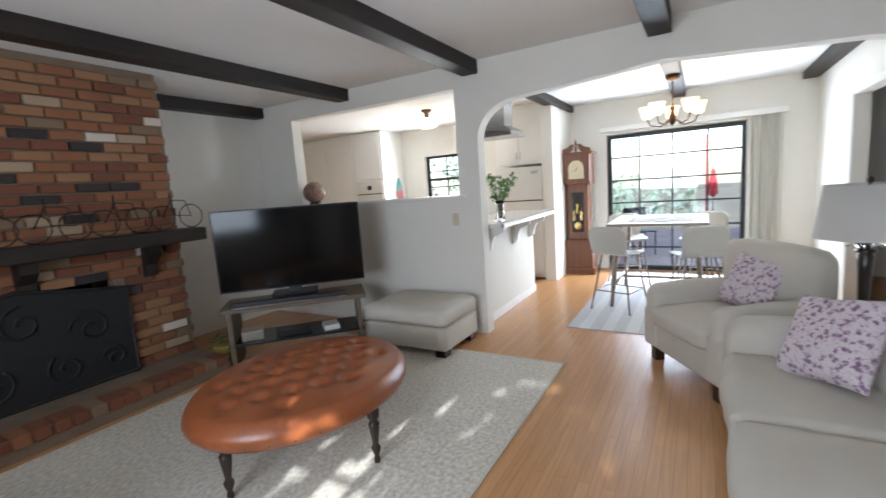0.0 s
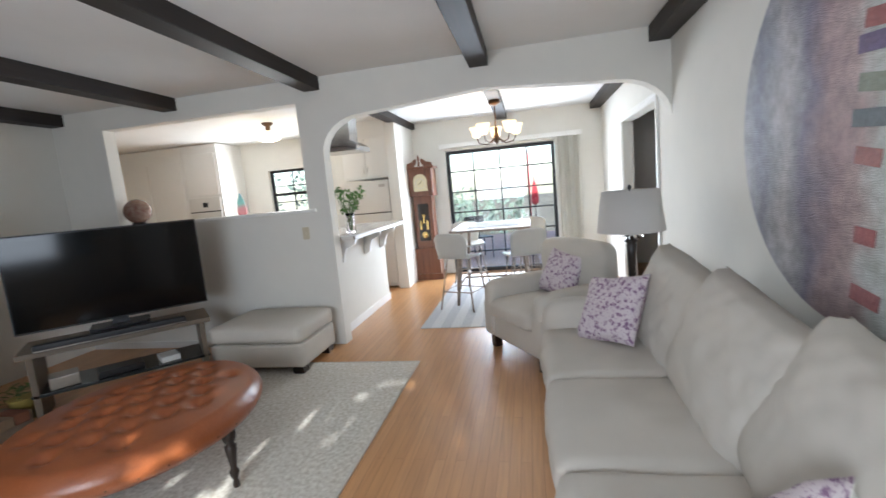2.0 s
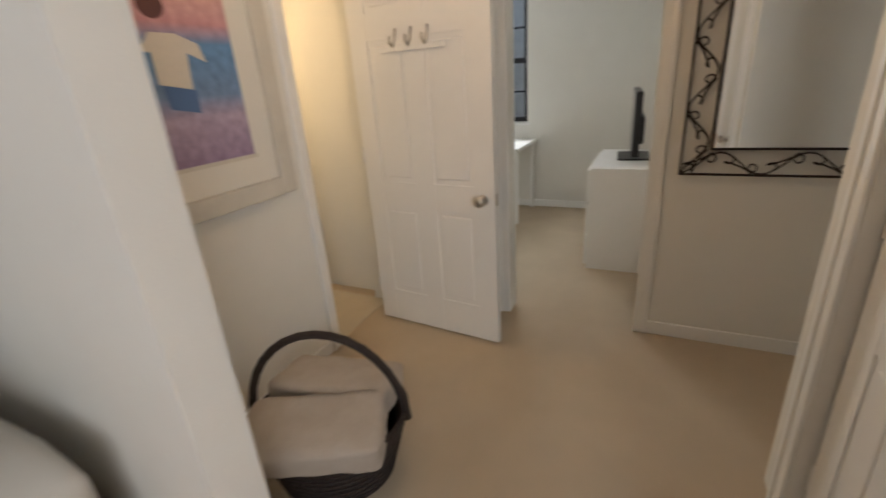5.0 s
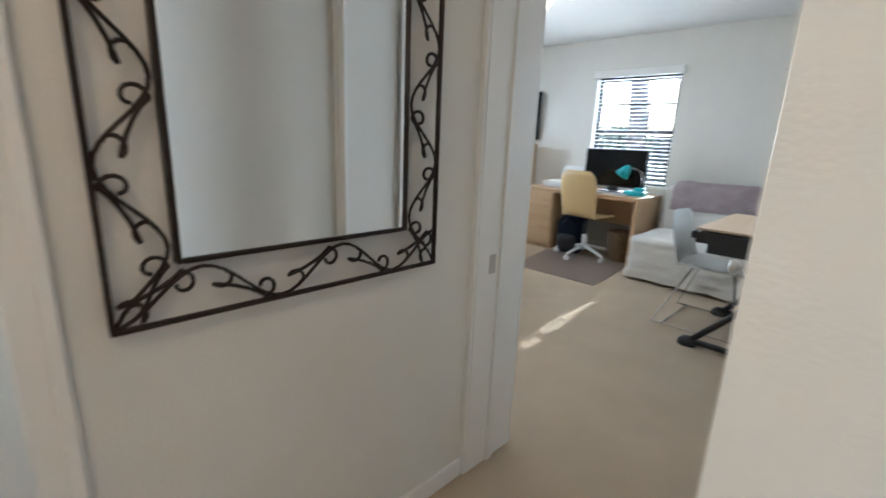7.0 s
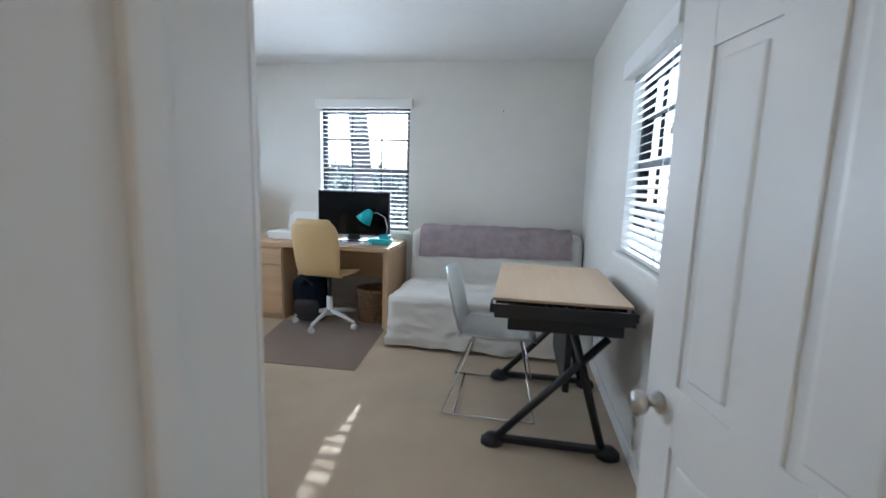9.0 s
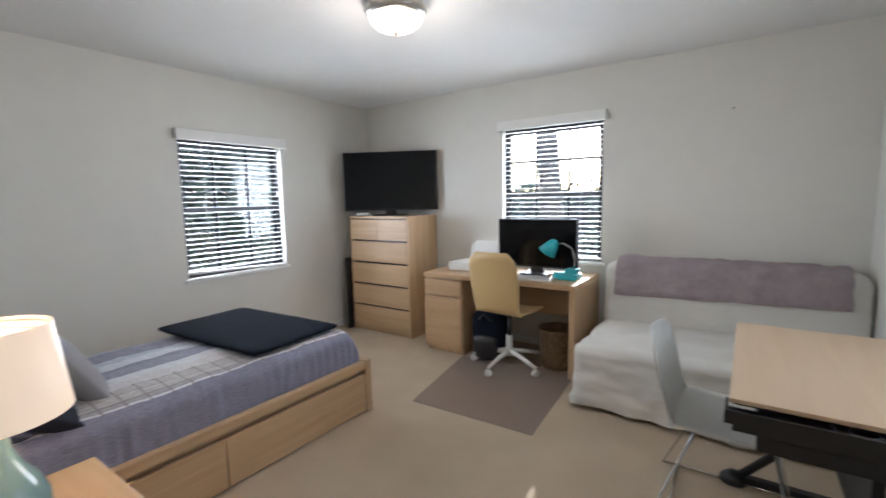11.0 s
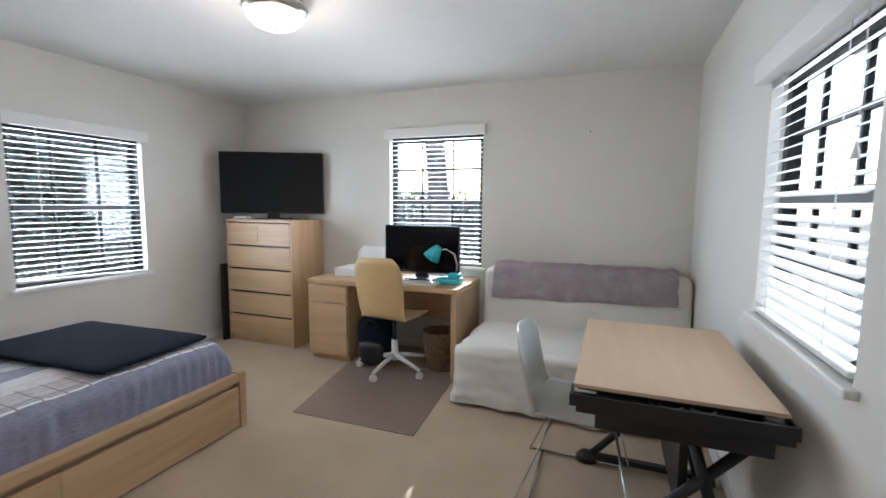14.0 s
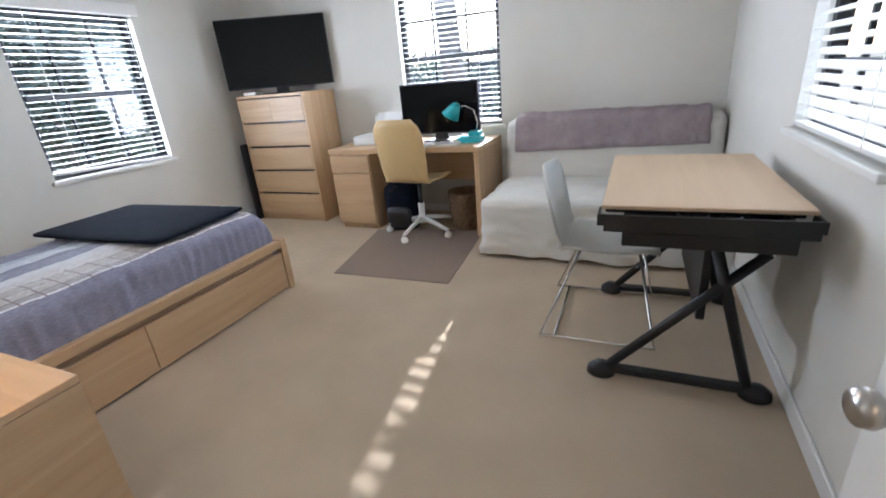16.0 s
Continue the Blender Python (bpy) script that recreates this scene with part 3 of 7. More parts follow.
cross_lines(M_duvet, 0.045, 1, 0.09, 0.30)
M_navy = mat("navy_fleece", (0.012, 0.016, 0.028), 0.95, fine=260, bump=0.6, vary=0.4, spec=0.1)
M_throw = mat("mauve_fur_throw", (0.47, 0.40, 0.41), 0.95, col2=(0.34, 0.28, 0.29), scale=11, fine=160, bump=1.0, spec=0.1)
M_aqua = mat("aqua_plastic", (0.05, 0.42, 0.47), 0.3, vary=0.1)
M_ceramic = mat("aqua_glazed_ceramic", (0.20, 0.33, 0.35), 0.12, vary=0.15, coat=0.4)
M_shell = mat("birch_ply_shell", (0.62, 0.44, 0.20), 0.4, scale=3, vary=0.12)
M_shellw = mat("grey_white_shell", (0.56, 0.555, 0.515), 0.4, vary=0.06)
M_mat = mat("frosted_chair_mat", (0.27, 0.21, 0.17), 0.3, vary=0.06)
M_basket = mat("woven_seagrass", (0.25, 0.15, 0.07), 0.8, col2=(0.07, 0.045, 0.025), scale=40, fine=120, bump=1.0)
M_towel = mat("beige_towel", (0.56, 0.50, 0.43), 0.95, col2=(0.46, 0.39, 0.32), scale=14, fine=240, bump=0.8)
M_wicker = mat("dark_wicker", (0.028, 0.017, 0.014), 0.55, scale=60, fine=140, bump=1.0, vary=0.5)
M_leaf = mat("shrub_leaf", (0.12, 0.19, 0.05), 0.55, col2=(0.04, 0.085, 0.02), scale=2, fine=30)
M_ivy = mat("ivy_leaf", (0.30, 0.37, 0.30), 0.3, col2=(0.15, 0.21, 0.15), scale=3, fine=30)
M_shade = glow("lit_lampshade", (1.0, 0.76, 0.54), 0.16)
M_dome = glow("lit_frosted_dome", (1.0, 0.86, 0.66), 0.75)
M_cup = glow("lit_amber_glass", (1.0, 0.72, 0.36), 0.8)
M_greyshade = mat("grey_linen_shade", (0.58, 0.56, 0.53), 0.9, fine=300, bump=0.2, vary=0.05)
M_tile = mat("white_counter_tile", (0.72, 0.71, 0.68), 0.2, vary=0.06)
M_paper = mat("white_paper", (0.8, 0.8, 0.78), 0.8, vary=0.04)


# ---- windows, doors, trim ----
def window(name, x, y, z, rz, w, h, cols, rows, label):
    """A black sash window, standing in its opening. Local +y points outdoors."""
    t = new(name)
    t.matrix_basis = pose(x, y, z, 0, 0, rz)
    tagged(t, label, "window", kind="structure")
    fr = bmesh.new()
    for a, b, c, d in ((-w / 2, -w / 2 + 0.045, 0, h), (w / 2 - 0.045, w / 2, 0, h), (-w / 2 + 0.045, w / 2 - 0.045, 0, 0.045), (-w / 2 + 0.045, w / 2 - 0.045, h - 0.045, h)):
        box(fr, a, b, 0.055, 0.11, c, d, 0.003)
    part("window_frame", fr, M_black, t, "black metal frame")
    if rows > 2:
        part("meeting_rail", bx(-w / 2 + 0.046, w / 2 - 0.046, 0.05, 0.10, h / 2 - 0.028, h / 2 + 0.022, 0.003), M_black, t)
    for i in range(1, cols):
        xx = -w / 2 + w * i / cols
        part("muntin", bx(xx - 0.009, xx + 0.009, 0.075, 0.095, 0.046, h - 0.046), M_black, t)
    for j in range(1, rows):
        if rows > 2 and abs(j / rows - 0.5) < 0.01:
            continue
        zz = h * j / rows
        part("muntin", bx(-w / 2 + 0.046, w / 2 - 0.046, 0.073, 0.097, zz - 0.009, zz + 0.009), M_black, t)
    g = part("pane", bx(-w / 2 + 0.04, w / 2 - 0.04, 0.083, 0.087, 0.04, h - 0.04), M_glass, t, "clear glass pane")
    g.visible_shadow = False
    part("window_sill", bx(-w / 2 - 0.03, w / 2 + 0.03, -0.035, 0.05, -0.03, -0.002, 0.006), M_white, t, "white painted sill")
    return t


def blind(x, y, z, rz, w, h, tilt, label, sag=0.0):
    """A white slatted blind, hung in front of the opening from the valance."""
    t = thing("window_blind", x, y, z, label, "blind", rz, "bedroom blinds")
    part("valance", bx(-w / 2 - 0.02, w / 2 + 0.02, -0.06, -0.004, h - 0.03, h + 0.055, 0.004), M_slat, t, "white valance")
    n = int((h - 0.05) / 0.043)
    arc = [(-0.024, -0.001), (-0.012, 0.0005), (0.0, 0.001), (0.012, 0.0005), (0.024, -0.001)]
    poly = arc + [(a, b - 0.0016) for a, b in arc[::-1]]
    sl = prism(poly, -w / 2 + 0.022, w / 2 - 0.022, "X")
    first = part("slat", sl, M_slat, t)
    first.matrix_basis = pose(0, 0.016, h - 0.05, tilt, 0, 0)
    for i in range(1, n):
        zz = h - 0.05 - i * 0.043
        shared("slat", first, t, pose(0, 0.016, zz, tilt + 3 * math.sin(i * 2.1), 0.25 * math.sin(i * 1.3), 0))
    part("bottom_rail", bx(-w / 2 + 0.022, w / 2 - 0.022, -0.006, 0.036, 0.0, 0.018, 0.004), M_slat, t, m=pose(0, 0, 0.0, 0, sag, 0))
    for xx in (-w * 0.3, w * 0.3):
        part("ladder_cord", tb([(xx, -0.010, 0.01), (xx, -0.010, h - 0.03)], 0.0016, 6), M_slat, t)
    part("pull_cord", tb([(w * 0.42, -0.016, h * 0.62), (w * 0.42, -0.016, h - 0.03)], 0.0016, 6), M_slat, t)
    part("cord_tassel", lathe([(0.002, 0.04), (0.008, 0.02), (0.011, 0.0)], 12), M_slat, t, m=pose(w * 0.42, -0.016, h * 0.58))
    return t


window("window_1", 5.605, -4.95, 0.82, 180, 0.93, 1.20, 3, 4, "black framed sash window over the desk")
window("window_2", 7.85, -3.31, 0.78, -90, 0.93, 1.13, 3, 4, "black framed sash window beside the bed")
window("window_3", 3.46, -2.88, 0.945, 90, 0.84, 0.975, 3, 4, "black framed sash window beside the table")
blind(5.605, -4.95, 0.84, 180, 0.95, 1.20, 1, "white slatted blind with open slats over the desk window")
blind(7.85, -3.31, 0.80, -90, 0.95, 1.13, 1, "white slatted blind with a lopsided bottom rail", 2.2)
blind(3.46, -2.88, 0.955, 90, 0.84, 0.965, 24, "white slatted blind with half-closed slats by the table")
window("window_4", -2.975, 7.98, 1.18, 0, 0.85, 0.87, 2, 3, "black framed kitchen window in a deep reveal")
window("window_5", 0.625, -1.2, 0.85, 180, 2.65, 1.35, 4, 2, "living room window with black glazing bars")
window("window_6", 6.70, 1.95, 0.9, -90, 0.8, 1.2, 2, 4, "black framed bedroom window")


def slider():
    """Two-leaf sliding door of black metal with a grid of glazing bars."""
    t = new("door_1")
    t.matrix_basis = pose(0.77, 7.98, 0.0)
    tagged(t, "black framed sliding glass door with glazing bars", "door", kind="structure")
    w, h = 1.76, 2.05
    fr = bmesh.new()
    for a, b, c, d in ((-w / 2, -w / 2 + 0.05, 0.0, h), (w / 2 - 0.05, w / 2, 0.0, h), (-w / 2 + 0.05, w / 2 - 0.05, 0.0, 0.06), (-w / 2 + 0.05, w / 2 - 0.05, h - 0.05, h)):
        box(fr, a, b, 0.03, 0.11, c, d, 0.003)
    part("door_frame", fr, M_black, t, "black metal frame")
    for i in range(1, 4):
        xx = -w / 2 + w * i / 4
        part("muntin", bx(xx - 0.012, xx + 0.012, 0.06, 0.085, 0.061, h - 0.051), M_black, t)
    for j in range(1, 6):
        zz = h * j / 6
        part("muntin", bx(-w / 2 + 0.051, w / 2 - 0.051, 0.057, 0.088, zz - 0.011, zz + 0.011), M_black, t)
    g = part("pane", bx(-w / 2 + 0.04, w / 2 - 0.04, 0.07, 0.074, 0.05, h - 0.04), M_glass, t, "clear glass")
    g.visible_shadow = False
    part("door_handle", bx(-w / 2 + 0.012, -w / 2 + 0.035, 0.0, 0.03, 0.9, 1.12, 0.006), M_black, t)
    return t


slider()
vt = thing("vertical_blind", 0.85, 7.94, 0.0, "cream vertical vane blind drawn to one side", "blind")
part("headrail", bx(-1.05, 1.22, -0.05, 0.036, 2.10, 2.17, 0.005), M_white, vt)
for i in range(11):
    part("vane", prism([(-0.004, -0.042), (0.004, -0.042), (0.007, 0.0), (0.004, 0.042), (-0.004, 0.042), (-0.001, 0.0)], 0.03, 2.10, "Z"), mat("cream_vane", (0.78, 0.75, 0.66), 0.7, vary=0.05), vt, m=pose(0.84 + 0.033 * i, -0.01, 0, 0, 0, 14 * math.sin(i * 1.7)))


def leaf(name, x, y, rz, w, h, label, knob_at=None, hooks=False, side=-1):
    """A white six-panel door on its hinge: local x runs along the leaf."""
    t = new(name)
    t.matrix_basis = pose(x, y, 0.012, 0, 0, rz)
    tagged(t, label, "door", kind="structure")
    part("core", bx(0, w, -0.012, 0.012, 0, h), M_white, t)
    st = bmesh.new()
    s = 0.11
    xs = (0.0, w / 2 - s / 2, w - s)
    for xx in xs:
        box(st, xx, xx + s, -0.018, 0.018, 0.0, h)
    zr = ((0.0, 0.2), (0.72, 0.86), (1.56, 1.68), (h - 0.12, h))
    for a, b in zr:
        for xa in (s, w / 2 + s / 2):
            box(st, xa, xa + w / 2 - 1.5 * s, -0.0175, 0.0175, a, b)
    part("stiles_and_rails", st, M_white, t)
    for a, b in ((0.2, 0.72), (0.86, 1.56), (1.68, h - 0.12)):
        for xa in (s, w / 2 + s / 2):
            part("panel", bx(xa + 0.025, xa + w / 2 - 1.5 * s - 0.025, -0.0165, 0.0165, a + 0.025, b - 0.025, 0.008, 2), M_white, t)
    k = [(0.024, 0), (0.026, 0.006), (0.011, 0.012), (0.010, 0.03), (0.024, 0.04), (0.028, 0.052), (0.024, 0.064), (0.008, 0.07)]
    for sgn in (-1, 1):
        part("door_knob", lathe(k, 20), M_nickel, t, "satin nickel knob", m=pose(w - 0.06, sgn * 0.018, 0.80, -90 * sgn, 0, 0))
    part("latch_plate", bx(w - 0.001, w + 0.002, -0.012, 0.012, 0.77, 0.83), M_nickel, t)
    for zz in (0.22, 1.0, 1.80):
        part("hinge", tb([(-0.004, 0.016 * side, zz - 0.045), (-0.004, 0.016 * side, zz + 0.045)], 0.007, 8), M_white, t)
    if hooks:
        part("hook_rail", bx(w / 2 - 0.2, w / 2 + 0.16, side * 0.0185, side * 0.026, 1.50, 1.525, 0.002) if side > 0 else bx(w / 2 - 0.2, w / 2 + 0.16, -0.026, -0.0185, 1.50, 1.525, 0.002), M_white, t)
        for i in range(3):
            xx = w / 2 - 0.10 + 0.09 * i
            part("coat_hook", tb([(xx, side * 0.02, 1.60), (xx, side * 0.035, 1.55), (xx, side * 0.055, 1.52), (xx, side * 0.075, 1.54), (xx, side * 0.07, 1.565)], 0.005, 8), M_nickel, t, "small metal coat hook")
    return t


leaf("door_2", 3.545, -1.085, -76.5, 0.66, 2.02, "white six-panel bedroom door standing open", side=-1)
leaf("door_3", 4.06, 1.77, -95.5, 0.78, 2.02, "white six-panel bathroom door standing open with hooks", hooks=True, side=-1)
leaf("door_4", 3.265, -0.19, 180, 0.63, 2.02, "white six-panel closet door, closed")
leaf("door_6", 2.56, 5.03, 84, 0.76, 2.02, "white panel door standing ajar into the side room")


def casing(name, axis, a0, a1, face, out, h, label="white painted door casing"):
    """Two-step casing round an opening on one wall face; out is the sign it stands proud."""
    bm = bmesh.new()
    for w0, w1, d in ((0.0, 0.062, 0.014), (0.045, 0.068, 0.022)):
        lo, hi = (face, face + out * d) if out > 0 else (face + out * d, face)
        for p, q, r, s in ((a0 - w1, a0 - w0, 0, h + w1), (a1 + w0, a1 + w1, 0, h + w1), (a0 - w0, a1 + w0, h + w0, h + w1)):
            if axis == "X":
                box(bm, p, q, lo, hi, r, s, 0.003, 1)
            else:
                box(bm, lo, hi, p, q, r, s, 0.003, 1)
    return struct(name, bm, M_white, label, "trim")


casing("trim_door_bedroom_hall", "X", 3.54, 4.325, -0.80, 1, 2.04)
casing("trim_door_bedroom_room", "X", 3.53, 4.325, -1.071, -1, 2.04)
casing("trim_door_bath", "X", 3.68, 4.21, 1.85, -1, 2.04)
casing("trim_door_room", "Y", 0.34, 1.04, 4.345, -1, 2.04)
casing("trim_door_closet", "X", 2.62, 3.28, -0.13, 1, 2.04)
casing("trim_door_side", "Y", 4.98, 6.45, WX, -1, 2.05)
jb = bmesh.new()
box(jb, 4.325, 4.341, -1.069, -0.802, 0, 2.03)
box(jb, 4.314, 4.325, -0.95, -0.915, 0, 2.03, 0.002)
struct("trim_jamb_bedroom", jb, M_white, "white door jamb with stop", "trim")
sp = part("strike_plate", bx(4.3235, 4.332, -0.90, -0.865, 0.79, 0.86, 0.001), M_nickel)
tagged(sp, "small nickel strike plate set in the jamb", "door hardware")


def skirting(name, axis, a0, a1, face, out):
    lo, hi = (face, face + 0.013) if out > 0 else (face - 0.013, face)
    bm = bx(a0, a1, lo, hi, 0, 0.075, 0.003, 1) if axis == "X" else bx(lo, hi, a0, a1, 0, 0.075, 0.003, 1)
    return struct(name, bm, M_white, "white painted baseboard", "trim")


skirting("baseboard_1", "X", 3.48, 7.84, -4.95, 1)
skirting("baseboard_2", "Y", -4.94, -1.05, 3.46, 1)
skirting("baseboard_3", "Y", -4.94, -1.05, 7.85, -1)
skirting("baseboard_4", "Y", -0.78, 0.27, 4.345, -1)
skirting("baseboard_5", "X", 2.51, 3.61, 1.85, -1)
skirting("baseboard_6", "X", -3.69, -0.79, YA, -1)
skirting("baseboard_7", "Y", 0.2, 3.1, 6.70, -1)
skirting("baseboard_8", "X", 1.75, 2.36, 7.98, -1)

# ---- bedroom ----
bed = thing("bed", 6.14, -3.15, 0, "oak veneer storage bed with rumpled grey striped bedding", "bed")
part("foot_board", bx(0, 1.10, 0, 0.05, 0, 0.35, 0.003), M_oak, bed)
part("head_board", bx(0, 1.10, 1.94, 1.99, 0, 0.80, 0.003), M_oak, bed)
part("side_rail", bx(0.0, 0.045, 0.052, 1.938, 0.295, 0.345, 0.003), M_oaky, bed)
part("side_rail", bx(1.065, 1.10, 0.052, 1.938, 0.10, 0.345, 0.003), M_oaky, bed)
for y0, y1 in ((0.056, 0.996), (1.000, 1.934)):
    part("drawer", bx(0.006, 0.03, y0, y1, 0.012, 0.262, 0.003), M_oaky, bed, "oak storage drawer front")
part("drawer_box", bx(0.05, 0.7, 0.06, 1.93, 0.02, 0.27), M_oaky, bed)
part("mattress", soft(0.10, 1.0, 0.12, 1.93, 0.29, 0.46, 0.0, 0.05), M_slip, bed)


def duvet():
    """Bedding drawn tight over the mattress and tucked inside the rails; the sides pucker into upright folds."""
    bm = bmesh.new()
    nx, ny, half, r, top = 72, 110, 0.50, 0.07, 0.555
    side = 0.17
    run = half - r + math.pi / 2 * r + side
    grid = []
    for j in range(ny):
        row = []
        v = j / (ny - 1)
        e = -0.10 + v * 1.98
        for i in range(nx):
            s = (i / (nx - 1) * 2 - 1) * run
            a = abs(s)
            if a < half - r:
                x, z, down = a, top, 0.0
            elif a < half - r + math.pi / 2 * r:
                q = (a - half + r) / r
                x, z, down = half - r + r * math.sin(q), top - r * (1 - math.cos(q)), 1 - math.cos(q)
            else:
                x, z, down = half, top - r - (a - half + r - math.pi / 2 * r), 1.0
            y = 0.075 + max(0.0, e)
            if e < 0.08:
                q = max(0.0, min(1.0, (0.08 - e) / 0.18))
                z -= 0.13 * q ** 1.6
                y = 0.062 + 0.093 * (1 - q) ** 1.8
            pucker = noise.noise(Vector((y * 17 + 0.8 * z, z * 2.5, 3.0 if s > 0 else 9.0)))
            pucker = abs(pucker) ** 0.8 * 0.034 - 0.010
            x += down * pucker
            soft_fold = 0.012 * noise.noise(Vector((s * 5, y * 4, 7))) + 0.006 * noise.noise(Vector((s * 13, y * 9, 4))) + 0.004 * noise.noise(Vector((s * 9, y * 30, 2)))
            z += (1 - down) * soft_fold + 0.014 * (1 - min(1, a / half) ** 2)
            row.append(bm.verts.new((0.55 + math.copysign(x, s), y, z)))
        grid.append(row)
    for j in range(ny - 1):
        for i in range(nx - 1):
            f = bm.faces.new((grid[j][i], grid[j][i + 1], grid[j + 1][i + 1], grid[j + 1][i]))
            f.smooth = True
    bmesh.ops.recalc_face_normals(bm, faces=bm.faces[:])
    return bm


dv = thing("duvet", 6.14, -3.15, 0, "grey and blue striped duvet pulled over the mattress", "bedding")
part("cover", duvet(), M_duvet, dv, smooth=True)
blk = tagged(part("blanket", soft(-0.50, 0.50, -0.31, 0.31, 0, 0.03, 0.006, 0.016, 12, 0.004), M_navy, smooth=True), "folded navy fleece blanket on the bed", "blanket")
blk.matrix_basis = pose(6.76, -2.67, 0.575, 0, 0, 3)
M_greycase = mat("grey_pillowcase", (0.36, 0.35, 0.36), 0.9, fine=200, bump=0.3)
M_darkcase = mat("dark_pillowcase", (0.03, 0.033, 0.05), 0.9, fine=200, bump=0.3)
for px, py, pz, rx, rz, mt, lb in ((6.65, -1.62, 0.725, 58, 12, M_greycase, "grey patterned pillow leaning at the head of the bed"), (6.49, -1.46, 0.675, 34, 0, M_darkcase, "dark navy pillow at the head of the bed"),
                               (6.53, -1.32, 0.63, 14, -6, mat("slate_pillowcase", (0.17, 0.17, 0.23), 0.9, fine=200, bump=0.3), "slate blue pillow lying on the bed")):
    p = tagged(part("pillow", pillow(0.62, 0.42, 0.16, seed=px), mt), lb, "pillow")
    p.matrix_basis = pose(px, py, pz, rx - 90 if rx < 30 else -(90 - rx), 0, rz)

ns = thing("nightstand", 5.47, -1.58, 0, "oak veneer nightstand beside the bed", "nightstand")
part("top", bx(0, 0.44, 0, 0.52, 0.525, 0.55, 0.003), M_oak, ns)
part("side_panel", bx(0, 0.02, 0.0, 0.52, 0.012, 0.524, 0.002), M_oaky, ns)
part("side_panel", bx(0.42, 0.44, 0.0, 0.52, 0.012, 0.524, 0.002), M_oaky, ns)
part("back_panel", bx(0.021, 0.419, 0.004, 0.02, 0.03, 0.523), M_oak, ns)
for z0, z1 in ((0.03, 0.27), (0.275, 0.515)):
    part("drawer", bx(0.022, 0.418, 0.50, 0.52, z0, z1, 0.002), M_oak, ns)
part("plinth", bx(0.03, 0.41, 0.03, 0.49, 0, 0.03), M_oak, ns)

tl = thing("table_lamp", 5.618, -1.314, 0.55, "aqua ceramic gourd lamp with lit white drum shade", "lamp")
tl.scale = (0.78, 0.78, 0.865)
part("base_ring", lathe([(0.078, 0), (0.08, 0.004), (0.08, 0.026), (0.074, 0.03)], 32), M_nickel, tl, "brushed nickel foot")
part("body", lathe([(0.07, 0.03), (0.098, 0.05), (0.115, 0.09), (0.113, 0.135), (0.088, 0.19), (0.055, 0.235), (0.034, 0.285), (0.026, 0.34), (0.024, 0.40), (0.027, 0.41)], 36), M_ceramic, tl, "glossy aqua ceramic gourd body")
part("stem", tb([(0, 0, 0.41), (0, 0, 0.66)], 0.006, 10), M_nickel, tl)
sh = lathe([(0.20, 0.385), (0.168, 0.645), (0.164, 0.645), (0.196, 0.385)], 44)
for f in [f for f in sh.faces if len(f.verts) > 6]:
    sh.faces.remove(f)
part("shade", sh, M_shade, tl, "translucent white drum shade")
part("harp_ring", tb([(0.163 * math.cos(a), 0.163 * math.sin(a), 0.63) for a in [i * math.pi / 12 for i in range(24)]], 0.003, 6, True), M_nickel, tl)
for k in range(3):
    a = k * 2.094
    part("spider_arm", tb([(0, 0, 0.645), (0.163 * math.cos(a), 0.163 * math.sin(a), 0.63)], 0.0025, 6), M_nickel, tl)
part("finial", lathe([(0.006, 0.645), (0.008, 0.655), (0.017, 0.67), (0.018, 0.68), (0.010, 0.695), (0.002, 0.70)], 16), M_glass, tl, "clear glass finial")
part("bulb", lathe([(0.012, 0.46), (0.03, 0.50), (0.03, 0.53), (0.012, 0.56)], 16), glow("warm_bulb", (1.0, 0.72, 0.42), 6.0), tl)
bulb("table_lamp_light", 5.618, -1.314, 1.03, 1.6)
ph = tagged(part("phone", bx(-0.035, 0.035, -0.07, 0.07, 0, 0.012, 0.004), M_plaster), "small white phone lying on the nightstand", "phone")
ph.matrix_basis = pose(5.57, -1.16, 0.551, 0, 0, 30)

dr = thing("dresser", 6.84, -4.92, 0, "tall oak veneer chest of drawers with two narrow top drawers", "dresser")
part("side_panel", bx(0, 0.02, 0, 0.478, 0, 1.229, 0.002), M_oakz, dr)
part("side_panel", bx(0.78, 0.80, 0, 0.478, 0, 1.229, 0.002), M_oakz, dr)
part("top", bx(0.021, 0.779, 0, 0.478, 1.205, 1.229), M_oak, dr)
part("back_panel", bx(0.021, 0.779, 0.002, 0.012, 0.06, 1.204), M_oak, dr)
part("plinth", bx(0.021, 0.779, 0.43, 0.45, 0, 0.06), M_oak, dr)
part("carcass", bx(0.021, 0.779, 0.012, 0.44, 0.07, 1.195), M_darkwood, dr)
zs = [0.065, 0.295, 0.525, 0.755, 0.985, 1.20]
for a, b in zip(zs[:-2], zs[1:-1]):
    part("drawer", bx(0.022, 0.778, 0.458, 0.48, a, b - 0.018, 0.003), M_oak, dr, "oak drawer front with finger gap")
for xa, xb in ((0.022, 0.3996), (0.4004, 0.778)):
    part("drawer", bx(xa, xb, 0.458, 0.48, zs[-2], zs[-1] - 0.006, 0.001), M_oak, dr, "narrow oak drawer front")


